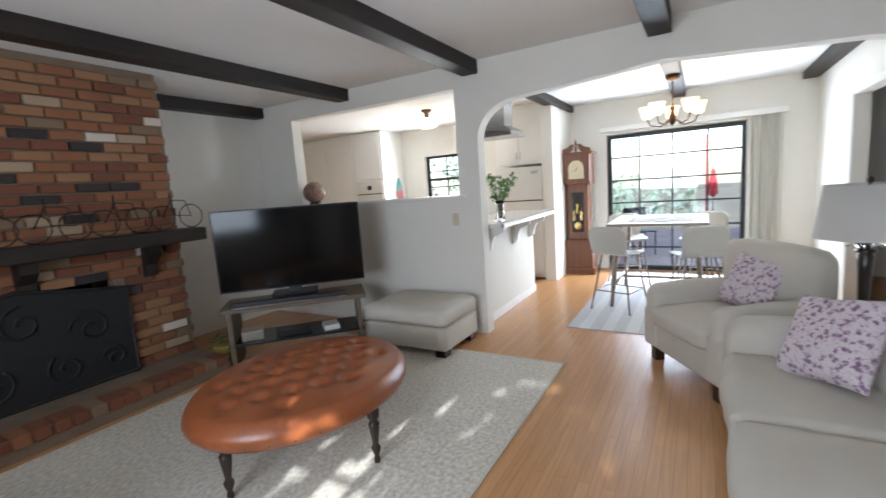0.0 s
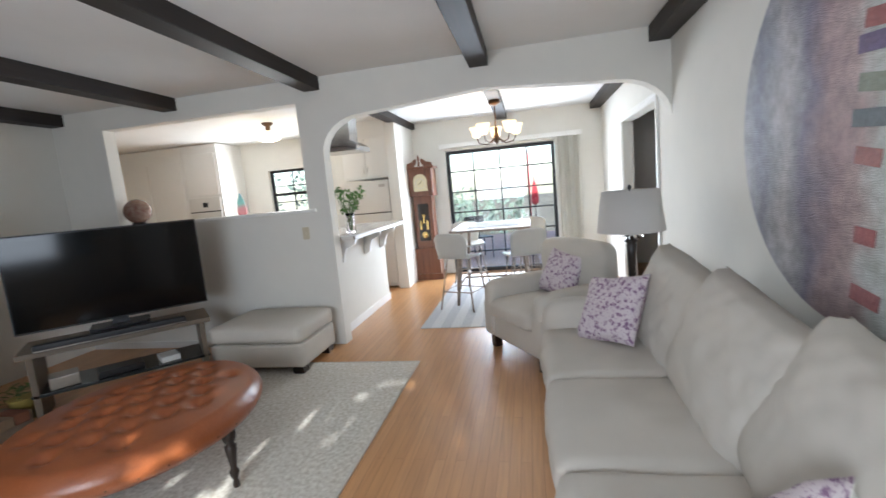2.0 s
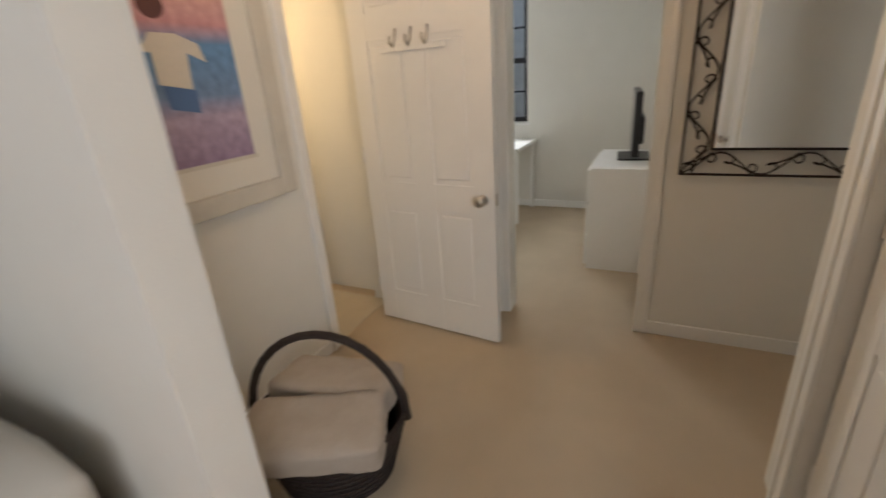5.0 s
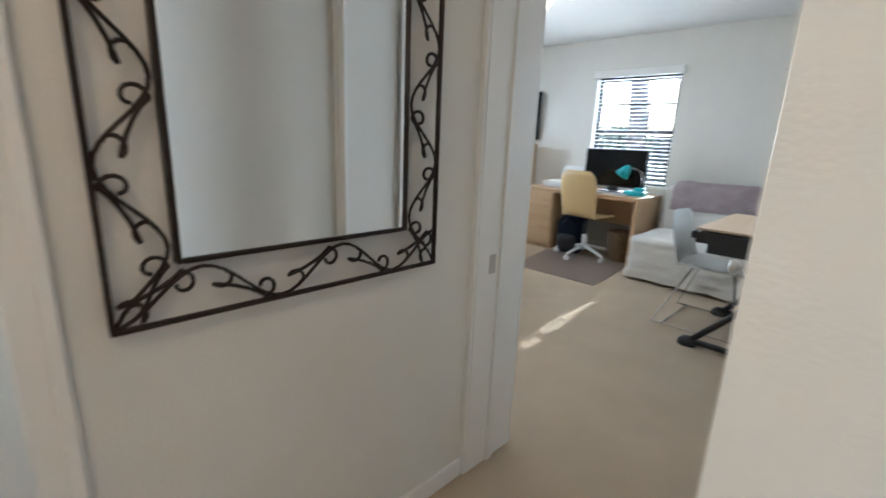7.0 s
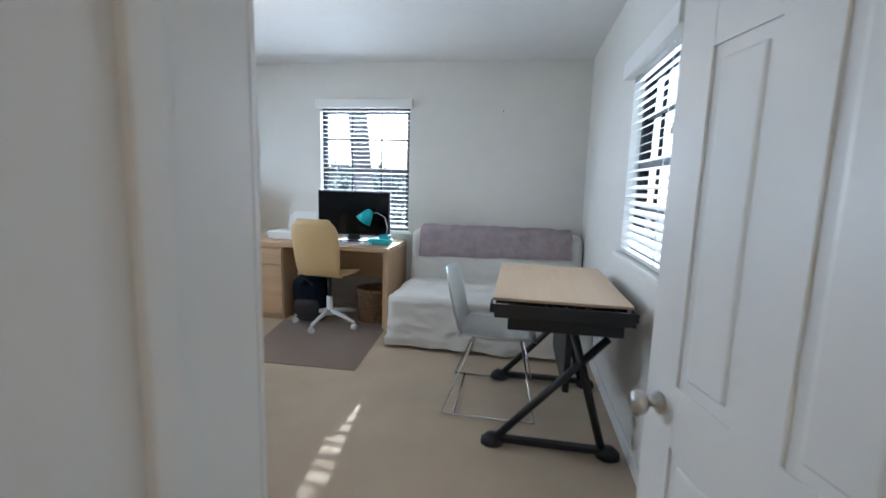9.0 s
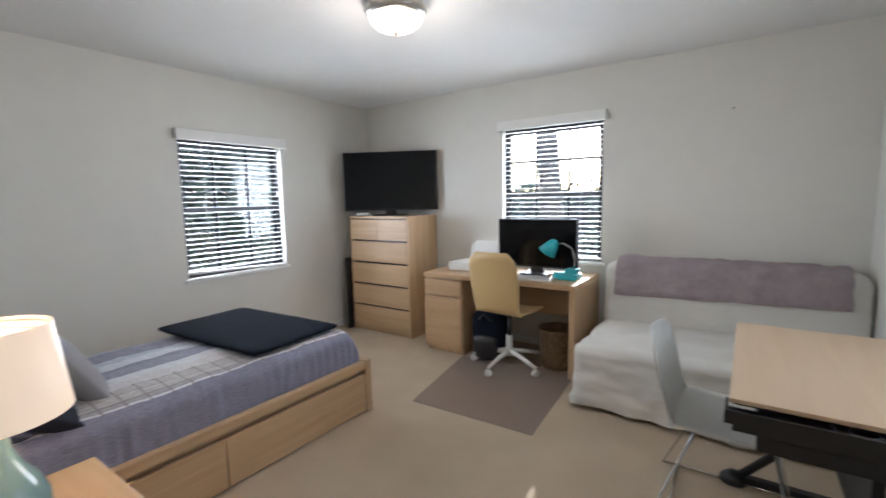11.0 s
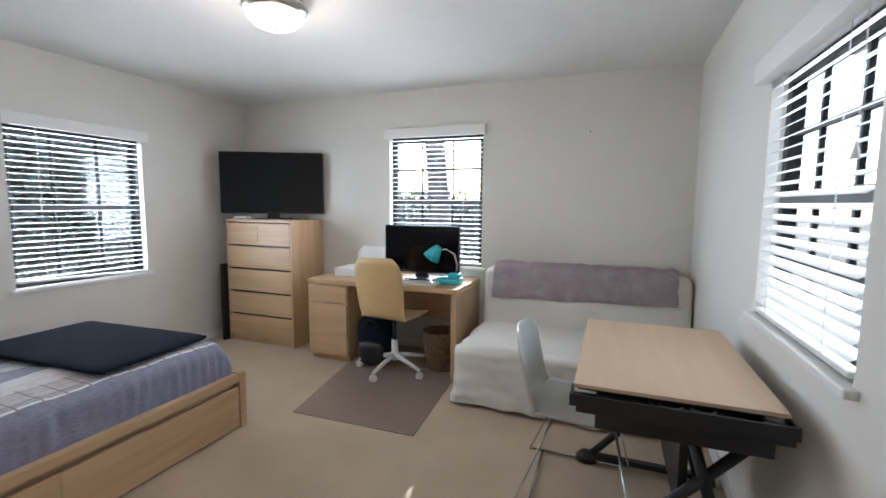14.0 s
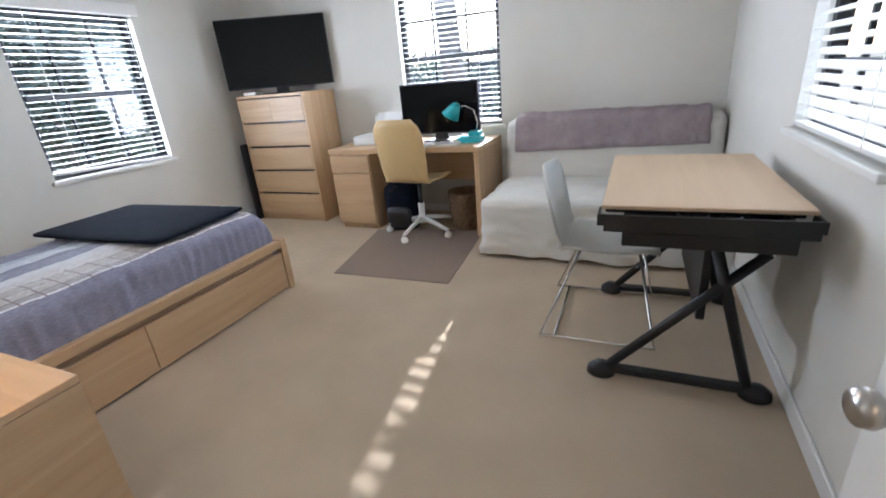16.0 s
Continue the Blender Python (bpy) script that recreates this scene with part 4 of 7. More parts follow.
def flat_tv(name, x, y, z, rz, w, h, label, stand=True, foot=0.34):
    """A thin television; local -y is the screen's side."""
    t = thing(name, x, y, z, label, "television", rz)
    part("bezel", bx(-w / 2, w / 2, -0.014, 0.03, 0.055, 0.055 + h, 0.006), M_blackpl, t)
    part("screen", bx(-w / 2 + 0.011, w / 2 - 0.011, -0.017, -0.0142, 0.055 + 0.014, 0.055 + h - 0.011), M_screen, t, "dark switched-off screen")
    part("back_shell", bx(-w * 0.3, w * 0.3, 0.03, 0.06, 0.12, 0.055 + h * 0.6, 0.012), M_blackpl, t)
    if stand:
        part("neck", prism([(-0.06, 0.008), (0.06, 0.008), (0.04, 0.14), (-0.04, 0.14)], 0.005, 0.03), M_blackpl, t)
        part("foot", bx(-foot / 2, foot / 2, -0.10, 0.12, 0, 0.012, 0.005), M_blackpl, t)
    return t


flat_tv("television", 7.24, -4.66, 1.23, 208, 1.00, 0.61, "black flat television standing on the chest of drawers")
rm = tagged(part("game_box", bx(-0.07, 0.07, -0.04, 0.04, 0, 0.03, 0.008), M_plaster), "small white box beside the television", "media box")
rm.matrix_basis = pose(7.5, -4.52, 1.231, 0, 0, 10)
bb = tagged(part("folded_board", bx(7.66, 7.70, -4.80, -4.40, 0, 0.78, 0.006), M_blackpl), "black folded panel leaning between dresser and wall", "panel")

dk = thing("desk", 5.15, -4.94, 0, "oak veneer desk with drawer pedestal", "desk")
part("desktop", bx(0, 1.40, 0, 0.65, 0.69, 0.73, 0.003), M_oak, dk)
part("side_panel", bx(0, 0.045, 0, 0.648, 0, 0.689, 0.003), M_oakz, dk)
part("pedestal", bx(1.0, 1.40, 0.0, 0.625, 0.05, 0.689, 0.002), M_oakz, dk)
part("plinth", bx(1.01, 1.39, 0.02, 0.60, 0, 0.05), M_oakz, dk)
part("drawer", bx(1.004, 1.396, 0.626, 0.646, 0.53, 0.672, 0.003), M_oak, dk)
part("cabinet_door", bx(1.004, 1.396, 0.626, 0.646, 0.06, 0.515, 0.003), M_oak, dk)
part("modesty_panel", bx(0.046, 0.999, 0.10, 0.12, 0.35, 0.688), M_oak, dk)

flat_tv("computer_monitor", 5.58, -4.60, 0.745, 180, 0.70, 0.41, "black desktop monitor on the desk", True, 0.24)
kb = thing("keyboard", 5.58, -4.42, 0.73, "flat white keyboard on the desk", "keyboard")
part("tray", bx(-0.22, 0.22, -0.07, 0.07, 0, 0.014, 0.004), M_plaster, kb)
for j in range(4):
    part("key_row", bx(-0.21, 0.21, -0.06 + j * 0.03, -0.036 + j * 0.03, 0.0145, 0.019, 0.001), mat("grey_keys", (0.55, 0.55, 0.55), 0.5), kb)
pr = thing("printer", 6.20, -4.66, 0.73, "white desktop printer with open paper tray", "printer")
part("body", bx(-0.22, 0.22, -0.15, 0.15, 0, 0.075, 0.01), M_plaster, pr)
part("paper_tray", bx(-0.16, 0.16, -0.14, -0.13, 0, 0.20, 0.003), M_plaster, pr, m=pose(0, 0.0, 0.07, 18))
part("paper", bx(-0.12, 0.12, -0.128, -0.124, 0.02, 0.23), M_paper, pr, m=pose(0, 0.0, 0.07, 18))

al = thing("desk_lamp", 5.30, -4.55, 0.73, "turquoise gooseneck desk lamp with organiser base", "lamp")
part("base", bx(-0.10, 0.10, -0.07, 0.07, 0, 0.05, 0.012), M_aqua, al)
part("organiser", bx(-0.09, 0.0, -0.05, 0.05, 0.051, 0.09, 0.006), M_aqua, al)
part("gooseneck", tb([(-0.05, 0, 0.05), (-0.065, 0, 0.16), (-0.04, 0, 0.25), (0.03, 0.01, 0.29), (0.10, 0.02, 0.275)], 0.006, 8), M_chrome, al)
part("shade", lathe([(0.02, 0.0), (0.032, 0.01), (0.05, 0.05), (0.075, 0.12), (0.07, 0.12), (0.045, 0.05)], 28), M_aqua, al, m=pose(0.09, 0.02, 0.31, 0, 145, 0))
for i, (dx, dy, c) in enumerate(((0.12, 0.05, (0.5, 0.42, 0.03)), (0.2, -0.02, (0.7, 0.7, 0.68)), (0.3, 0.12, (0.65, 0.64, 0.6)))):
    n = tagged(part("notepad", bx(-0.05, 0.05, -0.04, 0.04, 0, 0.012 + 0.006 * i, 0.002), mat("pad_%s" % "abc"[i], c, 0.7)), "small note pad lying on the desk", "note pad")
    n.matrix_basis = pose(5.30 + dx, -4.42 + dy - 0.06, 0.731, 0, 0, 25 * i)

oc = thing("desk_chair", 5.71, -4.34, 0, "curved birch ply swivel chair on white castor base", "chair", -5)


def shell(w, bh, d, t=0.012, lean=0.18, waist=0.8, seat=0.45):
    """One bent sheet: seat running up into a rounded back. Faces -y."""
    bm = bmesh.new()
    prof = []
    for i in range(9):
        prof.append((-d * 0.55 + d * 0.9 * i / 8, seat + (0.0 if i > 1 else -0.02 * (1 - i)) - 0.012 * math.sin(math.pi * i / 8)))
    y0 = prof[-1][0]
    for i in range(1, 6):
        a = i / 5 * math.pi / 2 * 0.88
        prof.append((y0 + 0.085 * math.sin(a), seat + 0.085 * (1 - math.cos(a))))
    yb, zb = prof[-1]
    for i in range(1, 9):
        prof.append((yb + lean * bh * i / 8, zb + bh * i / 8))
    n, rows = 13, []
    for k, (y, z) in enumerate(prof):
        f = k / (len(prof) - 1)
        ww = w / 2 * (1 - (1 - waist) * math.sin(math.pi * min(1, max(0, (f - 0.3) / 0.5))) ** 2)
        if f > 0.86:
            ww *= max(0.3, 1 - ((f - 0.86) / 0.14) ** 3 * 0.34)
        if f < 0.1:
            ww *= 0.88 + 1.2 * f
        row = []
        for i in range(n):
            u = -1 + 2 * i / (n - 1)
            cup = 0.035 * u * u
            row.append(bm.verts.new((u * ww, y - (cup if f > 0.5 else 0), z + (cup * 0.5 if f < 0.4 else 0))))
        rows.append(row)
    for a, b in zip(rows, rows[1:]):
        for i in range(n - 1):
            bm.faces.new((a[i], a[i + 1], b[i + 1], b[i]))
    bmesh.ops.recalc_face_normals(bm, faces=bm.faces[:])
    bmesh.ops.solidify(bm, geom=bm.faces[:], thickness=t)
    bmesh.ops.recalc_face_normals(bm, faces=bm.faces[:])
    return bm


part("shell", shell(0.44, 0.44, 0.42, seat=0.47, waist=0.93), M_shell, oc, "curved birch ply seat shell", smooth=True)
part("gas_column", tb([(0, 0, 0.14), (0, 0, 0.46)], 0.018, 14), M_blackpl, oc)
part("hub", lathe([(0.045, 0.09), (0.045, 0.12), (0.028, 0.16), (0.028, 0.26)], 20), M_plaster, oc)
part("seat_plate", bx(-0.09, 0.09, -0.1, 0.1, 0.445, 0.462, 0.004), M_blackpl, oc)
part("lever", tb([(0.05, 0, 0.44), (0.26, 0, 0.43)], 0.006, 8), M_blackpl, oc)
for k in range(5):
    a = k * 2 * math.pi / 5 + 0.3
    cxx, cyy = 0.31 * math.cos(a), 0.31 * math.sin(a)
    part("base_arm", tb([(0.03 * math.cos(a), 0.03 * math.sin(a), 0.125), (cxx * 0.6, cyy * 0.6, 0.10), (cxx, cyy, 0.07)], [0.022, 0.018, 0.013], 10), M_plaster, oc)
    cs = part("castor", lathe([(0.026, -0.02), (0.029, -0.014), (0.029, -0.004), (0.014, 0), (0.029, 0.004), (0.029, 0.014), (0.026, 0.02)], 18), M_plaster, oc, m=pose(cxx, cyy, 0.029, 90, 0, 40 * k))
    part("castor_stem", tb([(cxx, cyy, 0.03), (cxx, cyy, 0.075)], 0.007, 8), M_nickel, cs)
cm = tagged(part("chair_mat", prism([(5.105, -3.40), (5.98, -3.38), (6.15, -4.30), (5.18, -4.44)], 0.0, 0.006, "Z"), M_mat), "translucent grey plastic mat on the carpet", "floor mat")
wbk = thing("waste_basket", 5.36, -4.52, 0, "woven seagrass waste basket under the desk", "basket")
wb = lathe([(0.12, 0), (0.125, 0.01), (0.155, 0.32), (0.158, 0.33), (0.148, 0.33), (0.14, 0.30), (0.11, 0.02)], 40)
part("body", wb, M_basket, wbk)
for i in range(12):
    part("weave_ring", tb([((0.127 + 0.0027 * i) * math.cos(a), (0.127 + 0.0027 * i) * math.sin(a), 0.025 + 0.026 * i) for a in [k * math.pi / 16 for k in range(32)]], 0.006, 6, True), M_basket, wbk)
bk = thing("backpack", 5.92, -4.42, 0, "black backpack standing under the desk", "bag")
part("body", soft(-0.15, 0.15, -0.10, 0.10, 0.0, 0.42, 0.02, 0.07, 8, 0.01), M_navy, bk)
part("pocket", soft(-0.11, 0.11, 0.08, 0.15, 0.03, 0.22, 0.01, 0.03, 6, 0.006), M_blackpl, bk)
part("strap", tb([(-0.06, 0.11, 0.36), (0.0, 0.15, 0.42), (0.06, 0.11, 0.36)], 0.01, 8), M_blackpl, bk)

cc = thing("sofa_bed", 3.475, -4.92, 0, "armless two-seat sofa in a loose white slipcover", "sofa")
CW = 1.55


def slip_block(x0, x1, y0, y1, z0, z1, r, seed, flare=0.0, crumple=0.010, back=0.0):
    """A cushion block under loose cloth: soft top edges, sides that hang, crumple and end in an uneven hem."""
    bm = bmesh.new()
    bmesh.ops.create_cube(bm, size=2.0)
    bmesh.ops.subdivide_edges(bm, edges=bm.edges[:], cuts=34, use_grid_fill=True)
    hx, hy, hz = (x1 - x0) / 2, (y1 - y0) / 2, (z1 - z0) / 2
    c = Vector(((x0 + x1) / 2, (y0 + y1) / 2, (z0 + z1) / 2))
    for v in bm.verts:
        u = v.co.copy()
        p = Vector((u.x * hx, u.y * hy, u.z * hz))
        inner = Vector((max(-hx + r, min(hx - r, p.x)), max(-hy + r, min(hy - r, p.y)), min(hz - r, p.z)))
        d = p - inner
        if d.length > 1e-6:
            p = inner + d.normalized() * min(r, max(abs(d.x), abs(d.y), abs(d.z)))
        low = max(0.0, (0.6 - u.z) / 1.6)
        out = Vector((p.x / hx if abs(u.x) > 0.99 else 0, p.y / hy if abs(u.y) > 0.99 else 0, 0))
        q = c + p + Vector((seed, seed, 0))
        fold = noise.noise(Vector((q.x * 7, q.y * 7, q.z * 3))) * crumple * 1.5 * low + noise.noise(q * 11) * crumple * 0.9 + (0.5 - abs(noise.noise(q * 16 + Vector((0, 0, seed))))) * crumple * 0.8
        p += out * (flare * low + fold)
        if u.z > 0.99:
            p.z += 0.6 * (noise.noise(q * 6) * crumple + (0.5 - abs(noise.noise(q * 13))) * crumple * 0.7) + 0.012 * (1 - u.x ** 2) * (1 - u.y ** 2)
        elif u.z < -0.99:
            p.z += 0.014 * noise.noise(Vector((q.x * 4, q.y * 4, 0)))
        p.y -= back * (p.z + hz)
        v.co = c + p
    for f in bm.faces:
        f.smooth = True
    return bm


part("seat", slip_block(0.0, CW, 0.16, 1.03, 0.03, 0.425, 0.05, 3.0, 0.020, 0.022), M_slip, cc, "white slipcovered seat with crumpled skirt")
part("backrest", slip_block(0.0, CW, 0.06, 0.30, 0.34, 0.87, 0.06, 8.0, 0.0, 0.010, 0.06), M_slip, cc, "white slipcovered backrest")
part("black_base", bx(0.06, CW - 0.06, 0.14, 0.95, 0.0, 0.10, 0.01), M_black, cc, "black block under the hem")


def fur_throw(x0, x1):
    """A long-pile throw laid over the top of the backrest and hanging down its face."""
    bm = bmesh.new()
    nx, nv = 130, 46
    rows = []
    for j in range(nv):
        t = j / (nv - 1)
        row = []
        for i in range(nx):
            u = i / (nx - 1)
            hang = 0.175 + 0.035 * u + 0.010 * noise.noise(Vector((u * 6, 0, 2)))
            d = t * (hang + 0.30)
            if d < 0.12:
                y, z = 0.03 - 0.02, 0.72 + d
            elif d < 0.30:
                a = (d - 0.12) / 0.18 * math.pi
                y, z = 0.15 - 0.14 * math.cos(a), 0.84 + 0.065 * math.sin(a)
            else:
                y, z = 0.292 + 0.06 * (d - 0.30), 0.84 - (d - 0.30)
            x = x0 + (x1 - x0) * u + 0.010 * noise.noise(Vector((t * 6, u, 5)))
            p = Vector((x, y, z))
            tuft = 0.010 * noise.noise(p * 14) + 0.007 * noise.noise(p * 38) + 0.004 * noise.noise(p * 90)
            edge = min(1.0, min(t, 1 - t, u * 5, (1 - u) * 5) * 14)
            row.append(bm.verts.new((x, y + (0.016 * edge + tuft) * (1 if d > 0.2 else -1), z + (0.014 * edge + tuft if 0.1 < d < 0.32 else 0))))
        rows.append(row)
    for a, b in zip(rows, rows[1:]):
        for i in range(nx - 1):
            f = bm.faces.new((a[i], a[i + 1], b[i + 1], b[i]))
            f.smooth = True
    bmesh.ops.recalc_face_normals(bm, faces=bm.faces[:])
    return bm


th = tagged(part("throw", fur_throw(0.10, 1.47), M_throw), "mauve faux-fur throw folded over the sofa's backrest", "throw")
th.matrix_basis = pose(3.475, -4.92, 0.0)

dt = thing("drafting_table", 3.54, -2.58, 0, "drafting table with oak top and black steel frame", "table")
part("tabletop", bx(0.0, 0.60, -0.92, 0.0, 0.786, 0.80, 0.002), wood("pale_board_veneer", (0.54, 0.39, 0.245), (0.62, 0.46, 0.305), "Y", 0.45, 0.7), dt, "pale oak drawing board")
part("apron", bx(0.01, 0.59, -0.90, -0.07, 0.755, 0.781), M_black, dt)
part("tray_floor", bx(-0.012, 0.61, -0.06, 0.045, 0.742, 0.750, 0.002), M_black, dt, "black tool tray")
part("tray_lip", bx(-0.012, 0.61, 0.038, 0.046, 0.742, 0.781), M_black, dt)
for xa in (-0.012, 0.06, 0.17, 0.36, 0.602):
    part("tray_divider", bx(xa, xa + 0.008, -0.06, 0.038, 0.750, 0.778), M_black, dt)
for xa in (0.22, 0.31):
    part("cup_ring", tb([(xa + 0.030 * math.cos(a), 0.004 + 0.030 * math.sin(a), 0.775) for a in [k * math.pi / 10 for k in range(20)]], 0.005, 6, True), M_black, dt)
part("drawer_box", bx(0.03, 0.53, -0.34, 0.0, 0.655, 0.735, 0.004), M_black, dt)
part("tray_rail", bx(-0.008, 0.59, -0.05, 0.03, 0.715, 0.742, 0.003), M_black, dt)
part("drawer_box", bx(0.06, 0.54, -0.86, -0.60, 0.66, 0.733, 0.004), M_black, dt)
for yy in (-0.155, -0.945):
    part("cross_leg", tb([(0.56, yy, 0.04), (0.06, yy, 0.60)], 0.02, 8), M_black, dt)
    part("cross_leg", tb([(0.05, yy, 0.04), (0.22, yy, 0.62)], 0.02, 8), M_black, dt)
    part("foot_bar", bx(0.0, 0.60, yy - 0.022, yy + 0.022, 0.022, 0.05, 0.004), M_black, dt)
    for xx in (0.02, 0.58):
        part("foot_pad", lathe([(0.04, 0), (0.045, 0.006), (0.042, 0.035), (0.02, 0.06)], 20, 1.3), M_blackpl, dt, m=pose(xx, yy, 0))
part("stretcher_panel", bx(0.22, 0.25, -0.86, -0.18, 0.30, 0.64, 0.004), M_black, dt)

sc = thing("shell_chair", 4.155, -3.235, 0, "pale grey shell chair on chrome sled wire base", "chair", -90)
part("shell", shell(0.45, 0.30, 0.44, seat=0.44, waist=0.95, lean=0.22), M_shellw, sc, "smooth pale grey plastic shell", smooth=True)
for xx in (-0.28, 0.28):
    part("wire_runner", tb([(xx * 0.45, -0.16, 0.425), (xx, -0.25, 0.012), (xx, 0.27, 0.012), (xx * 0.45, 0.10, 0.425)], 0.0075, 10), M_chrome, sc, "chrome wire leg")
part("wire_crossbar", tb([(-0.28, 0.20, 0.012), (0.28, 0.20, 0.012)], 0.006, 8), M_chrome, sc)
part("wire_crossbar", tb([(-0.12, -0.14, 0.425), (0.12, -0.14, 0.425)], 0.007, 8), M_chrome, sc)

cl = thing("ceiling_light", 5.75, -3.05, HB, "flush ceiling light with lit frosted dome and nickel ring", "ceiling light")
cl.scale = (1.0, 1.0, 0.86)
part("pan", lathe([(0.150, 0.0), (0.165, -0.03), (0.172, -0.045), (0.160, -0.065), (0.150, -0.085), (0.13, -0.085)], 44), M_nickel, cl, "brushed nickel ring")
part("dome", lathe([(0.148, -0.08), (0.138, -0.115), (0.105, -0.148), (0.06, -0.166), (0.015, -0.172)], 44), M_dome, cl, "lit frosted glass dome")
part("finial", lathe([(0.008, -0.17), (0.014, -0.178), (0.012, -0.19), (0.003, -0.198)], 14), M_nickel, cl)
bulb("ceiling_light_glow", 5.75, -3.05, HB - 0.36, 3.2, (1.0, 0.84, 0.66), 0.12)
nl = tagged(part("wall_hook", tb([(4.24, -4.949, 1.99), (4.24, -4.935, 1.985), (4.24, -4.928, 1.995)], 0.004, 6), M_black), "small black hook in the wall", "hook")
M_string = mat("hanging_cord", (0.20, 0.15, 0.09), 0.8)
ORN = [mat("ornament_" + n, c, 0.5, vary=0.3, scale=30) for n, c in (("straw", (0.52, 0.38, 0.12)), ("teal", (0.12, 0.28, 0.24)), ("red", (0.42, 0.12, 0.10)), ("white", (0.6, 0.58, 0.52)))]
for k, (ox, oy, zt, n) in enumerate(((5.15, -1.14, 1.83, 8), (5.26, -1.155, 1.55, 5), (5.48, -1.19, 1.40, 3))):
    hm = thing("hanging_garland", ox, oy, zt, "string of small painted birds and beads hung on the wall", "ornament", 0, "wall garlands")
    part("peg", tb([(0.0, -1.072 - oy, 0.0), (0.0, 0, 0.0)], 0.003, 6), M_string, hm)
    part("cord", tb([(0.0, 0, 0.0), (0.015, 0, -0.04 * n), (0.0, 0, -0.085 * n)], 0.002, 6), M_string, hm)
    for i in range(n):
        zz = -0.07 - 0.085 * i
        if i % 2 == k % 2:
            bird = lathe([(0.001, -0.03), (0.010, -0.018), (0.015, 0.0), (0.011, 0.016), (0.007, 0.024), (0.009, 0.032), (0.001, 0.042)], 10)
            part("bird", bird, ORN[(i + k) % 4], hm, m=pose(0.0, 0, zz, 0, 62 if i % 3 else -58, 0) @ Matrix.Scale(0.7, 4))
        else:
            part("bead", lathe([(0.002, -0.012), (0.010, -0.006), (0.012, 0.0), (0.010, 0.006), (0.002, 0.012)], 10), ORN[(i + k + 1) % 4], hm, m=pose(0.004, 0, zz) @ Matrix.Scale(0.6, 4))

# ---- living room ----
fp = thing("fireplace", -3.70, 0.40, 0, "used-brick fireplace with raised hearth and black opening", "fireplace")
FD, FW = 0.82, 2.53  # how far it stands out, and its run along the wall
core = slab(bmesh.new(), "Y", 0.0, FW, FD - 0.10, FD - 0.012, 0, H - 0.002, [(0.78, 1.98, 0.2, 0.92)])
part("chimney_breast", core, M_mortar, fp, "mortar-faced chimney breast")
part("breast_side", bx(0.002, FD - 0.10, FW - 0.012, FW - 0.002, 0, H - 0.002), M_mortar, fp)
part("firebox", bx(0.2, 0.24, 0.7, 2.05, 0.0, 1.0), M_black, fp, "sooty firebox")
part("hearth", bx(FD - 0.01, FD + 0.50, -0.1, FW, 0, 0.14, 0.004), M_mortar, fp)
mant = part("mantel", bx(FD - 0.004, FD + 0.24, -0.2, FW + 0.12, 1.14, 1.25, 0.012), M_beam, fp, "dark rough timber mantel")
for yy in (0.55, 1.45, 2.25):
    part("mantel_bracket", prism([(FD, 1.14), (FD + 0.16, 1.14), (FD + 0.14, 1.06), (FD + 0.05, 0.98), (FD + 0.03, 0.88), (FD, 0.88)], yy - 0.05, yy + 0.05), M_beam, fp)

fs = thing("fire_screen", -2.84, 1.78, 0.14, "black wrought-iron fire screen with scrolls and mesh", "fire screen")
part("frame", tb([(0, -0.66, 0.01), (0, -0.66, 0.70), (0, -0.35, 0.74), (0, 0.0, 0.80), (0, 0.35, 0.74), (0, 0.66, 0.70), (0, 0.66, 0.01)], 0.014, 8, True), M_black, fs)
part("mesh", prism([(-0.65, 0.015), (0.65, 0.015), (0.65, 0.69), (0.35, 0.73), (0, 0.79), (-0.35, 0.73), (-0.65, 0.69)], -0.006, 0.0, "X"), mat("soot_mesh", (0.01, 0.01, 0.01), 0.8), fs)
for k, (cy, cz, r, st, sd) in enumerate(((-0.38, 0.45, 0.14, 0, 1), (0.38, 0.45, 0.14, 3.14, -1), (-0.2, 0.2, 0.12, 1, -1), (0.2, 0.2, 0.12, 2.1, 1), (0.0, 0.58, 0.13, 1.5, 1), (-0.5, 0.18, 0.09, 0, 1), (0.5, 0.18, 0.09, 3, -1))):
    part("scroll", tb([(0.015, cy + (x - cy), z) for x, _, z in curl(cy, cz, r, 1.3, st, 0.2, 22, sd)], 0.008, 6), M_black, fs)
bcl = thing("wire_sculpture", -2.76, 2.35, 1.25, "row of small dark wire bicycles on the mantel", "sculpture")
for k in range(4):
    y0 = -0.85 + 0.42 * k
    for dy in (0.0, 0.24):
        part("wheel", tb([(0, y0 + dy + 0.10 * math.cos(a), 0.105 + 0.10 * math.sin(a)) for a in [i * math.pi / 10 for i in range(20)]], 0.005, 6, True), M_iron, bcl)
    part("frame_wire", tb([(0, y0, 0.105), (0, y0 + 0.08, 0.25), (0, y0 + 0.2, 0.24), (0, y0 + 0.24, 0.105), (0, y0 + 0.1, 0.12), (0, y0 + 0.08, 0.25), (0, y0 + 0.08, 0.31)], 0.005, 6), M_iron, bcl)

ft = thing("leather_ottoman", -0.85, 2.41, 0.01, "oval button-tufted cognac leather ottoman on turned legs", "ottoman", 0)


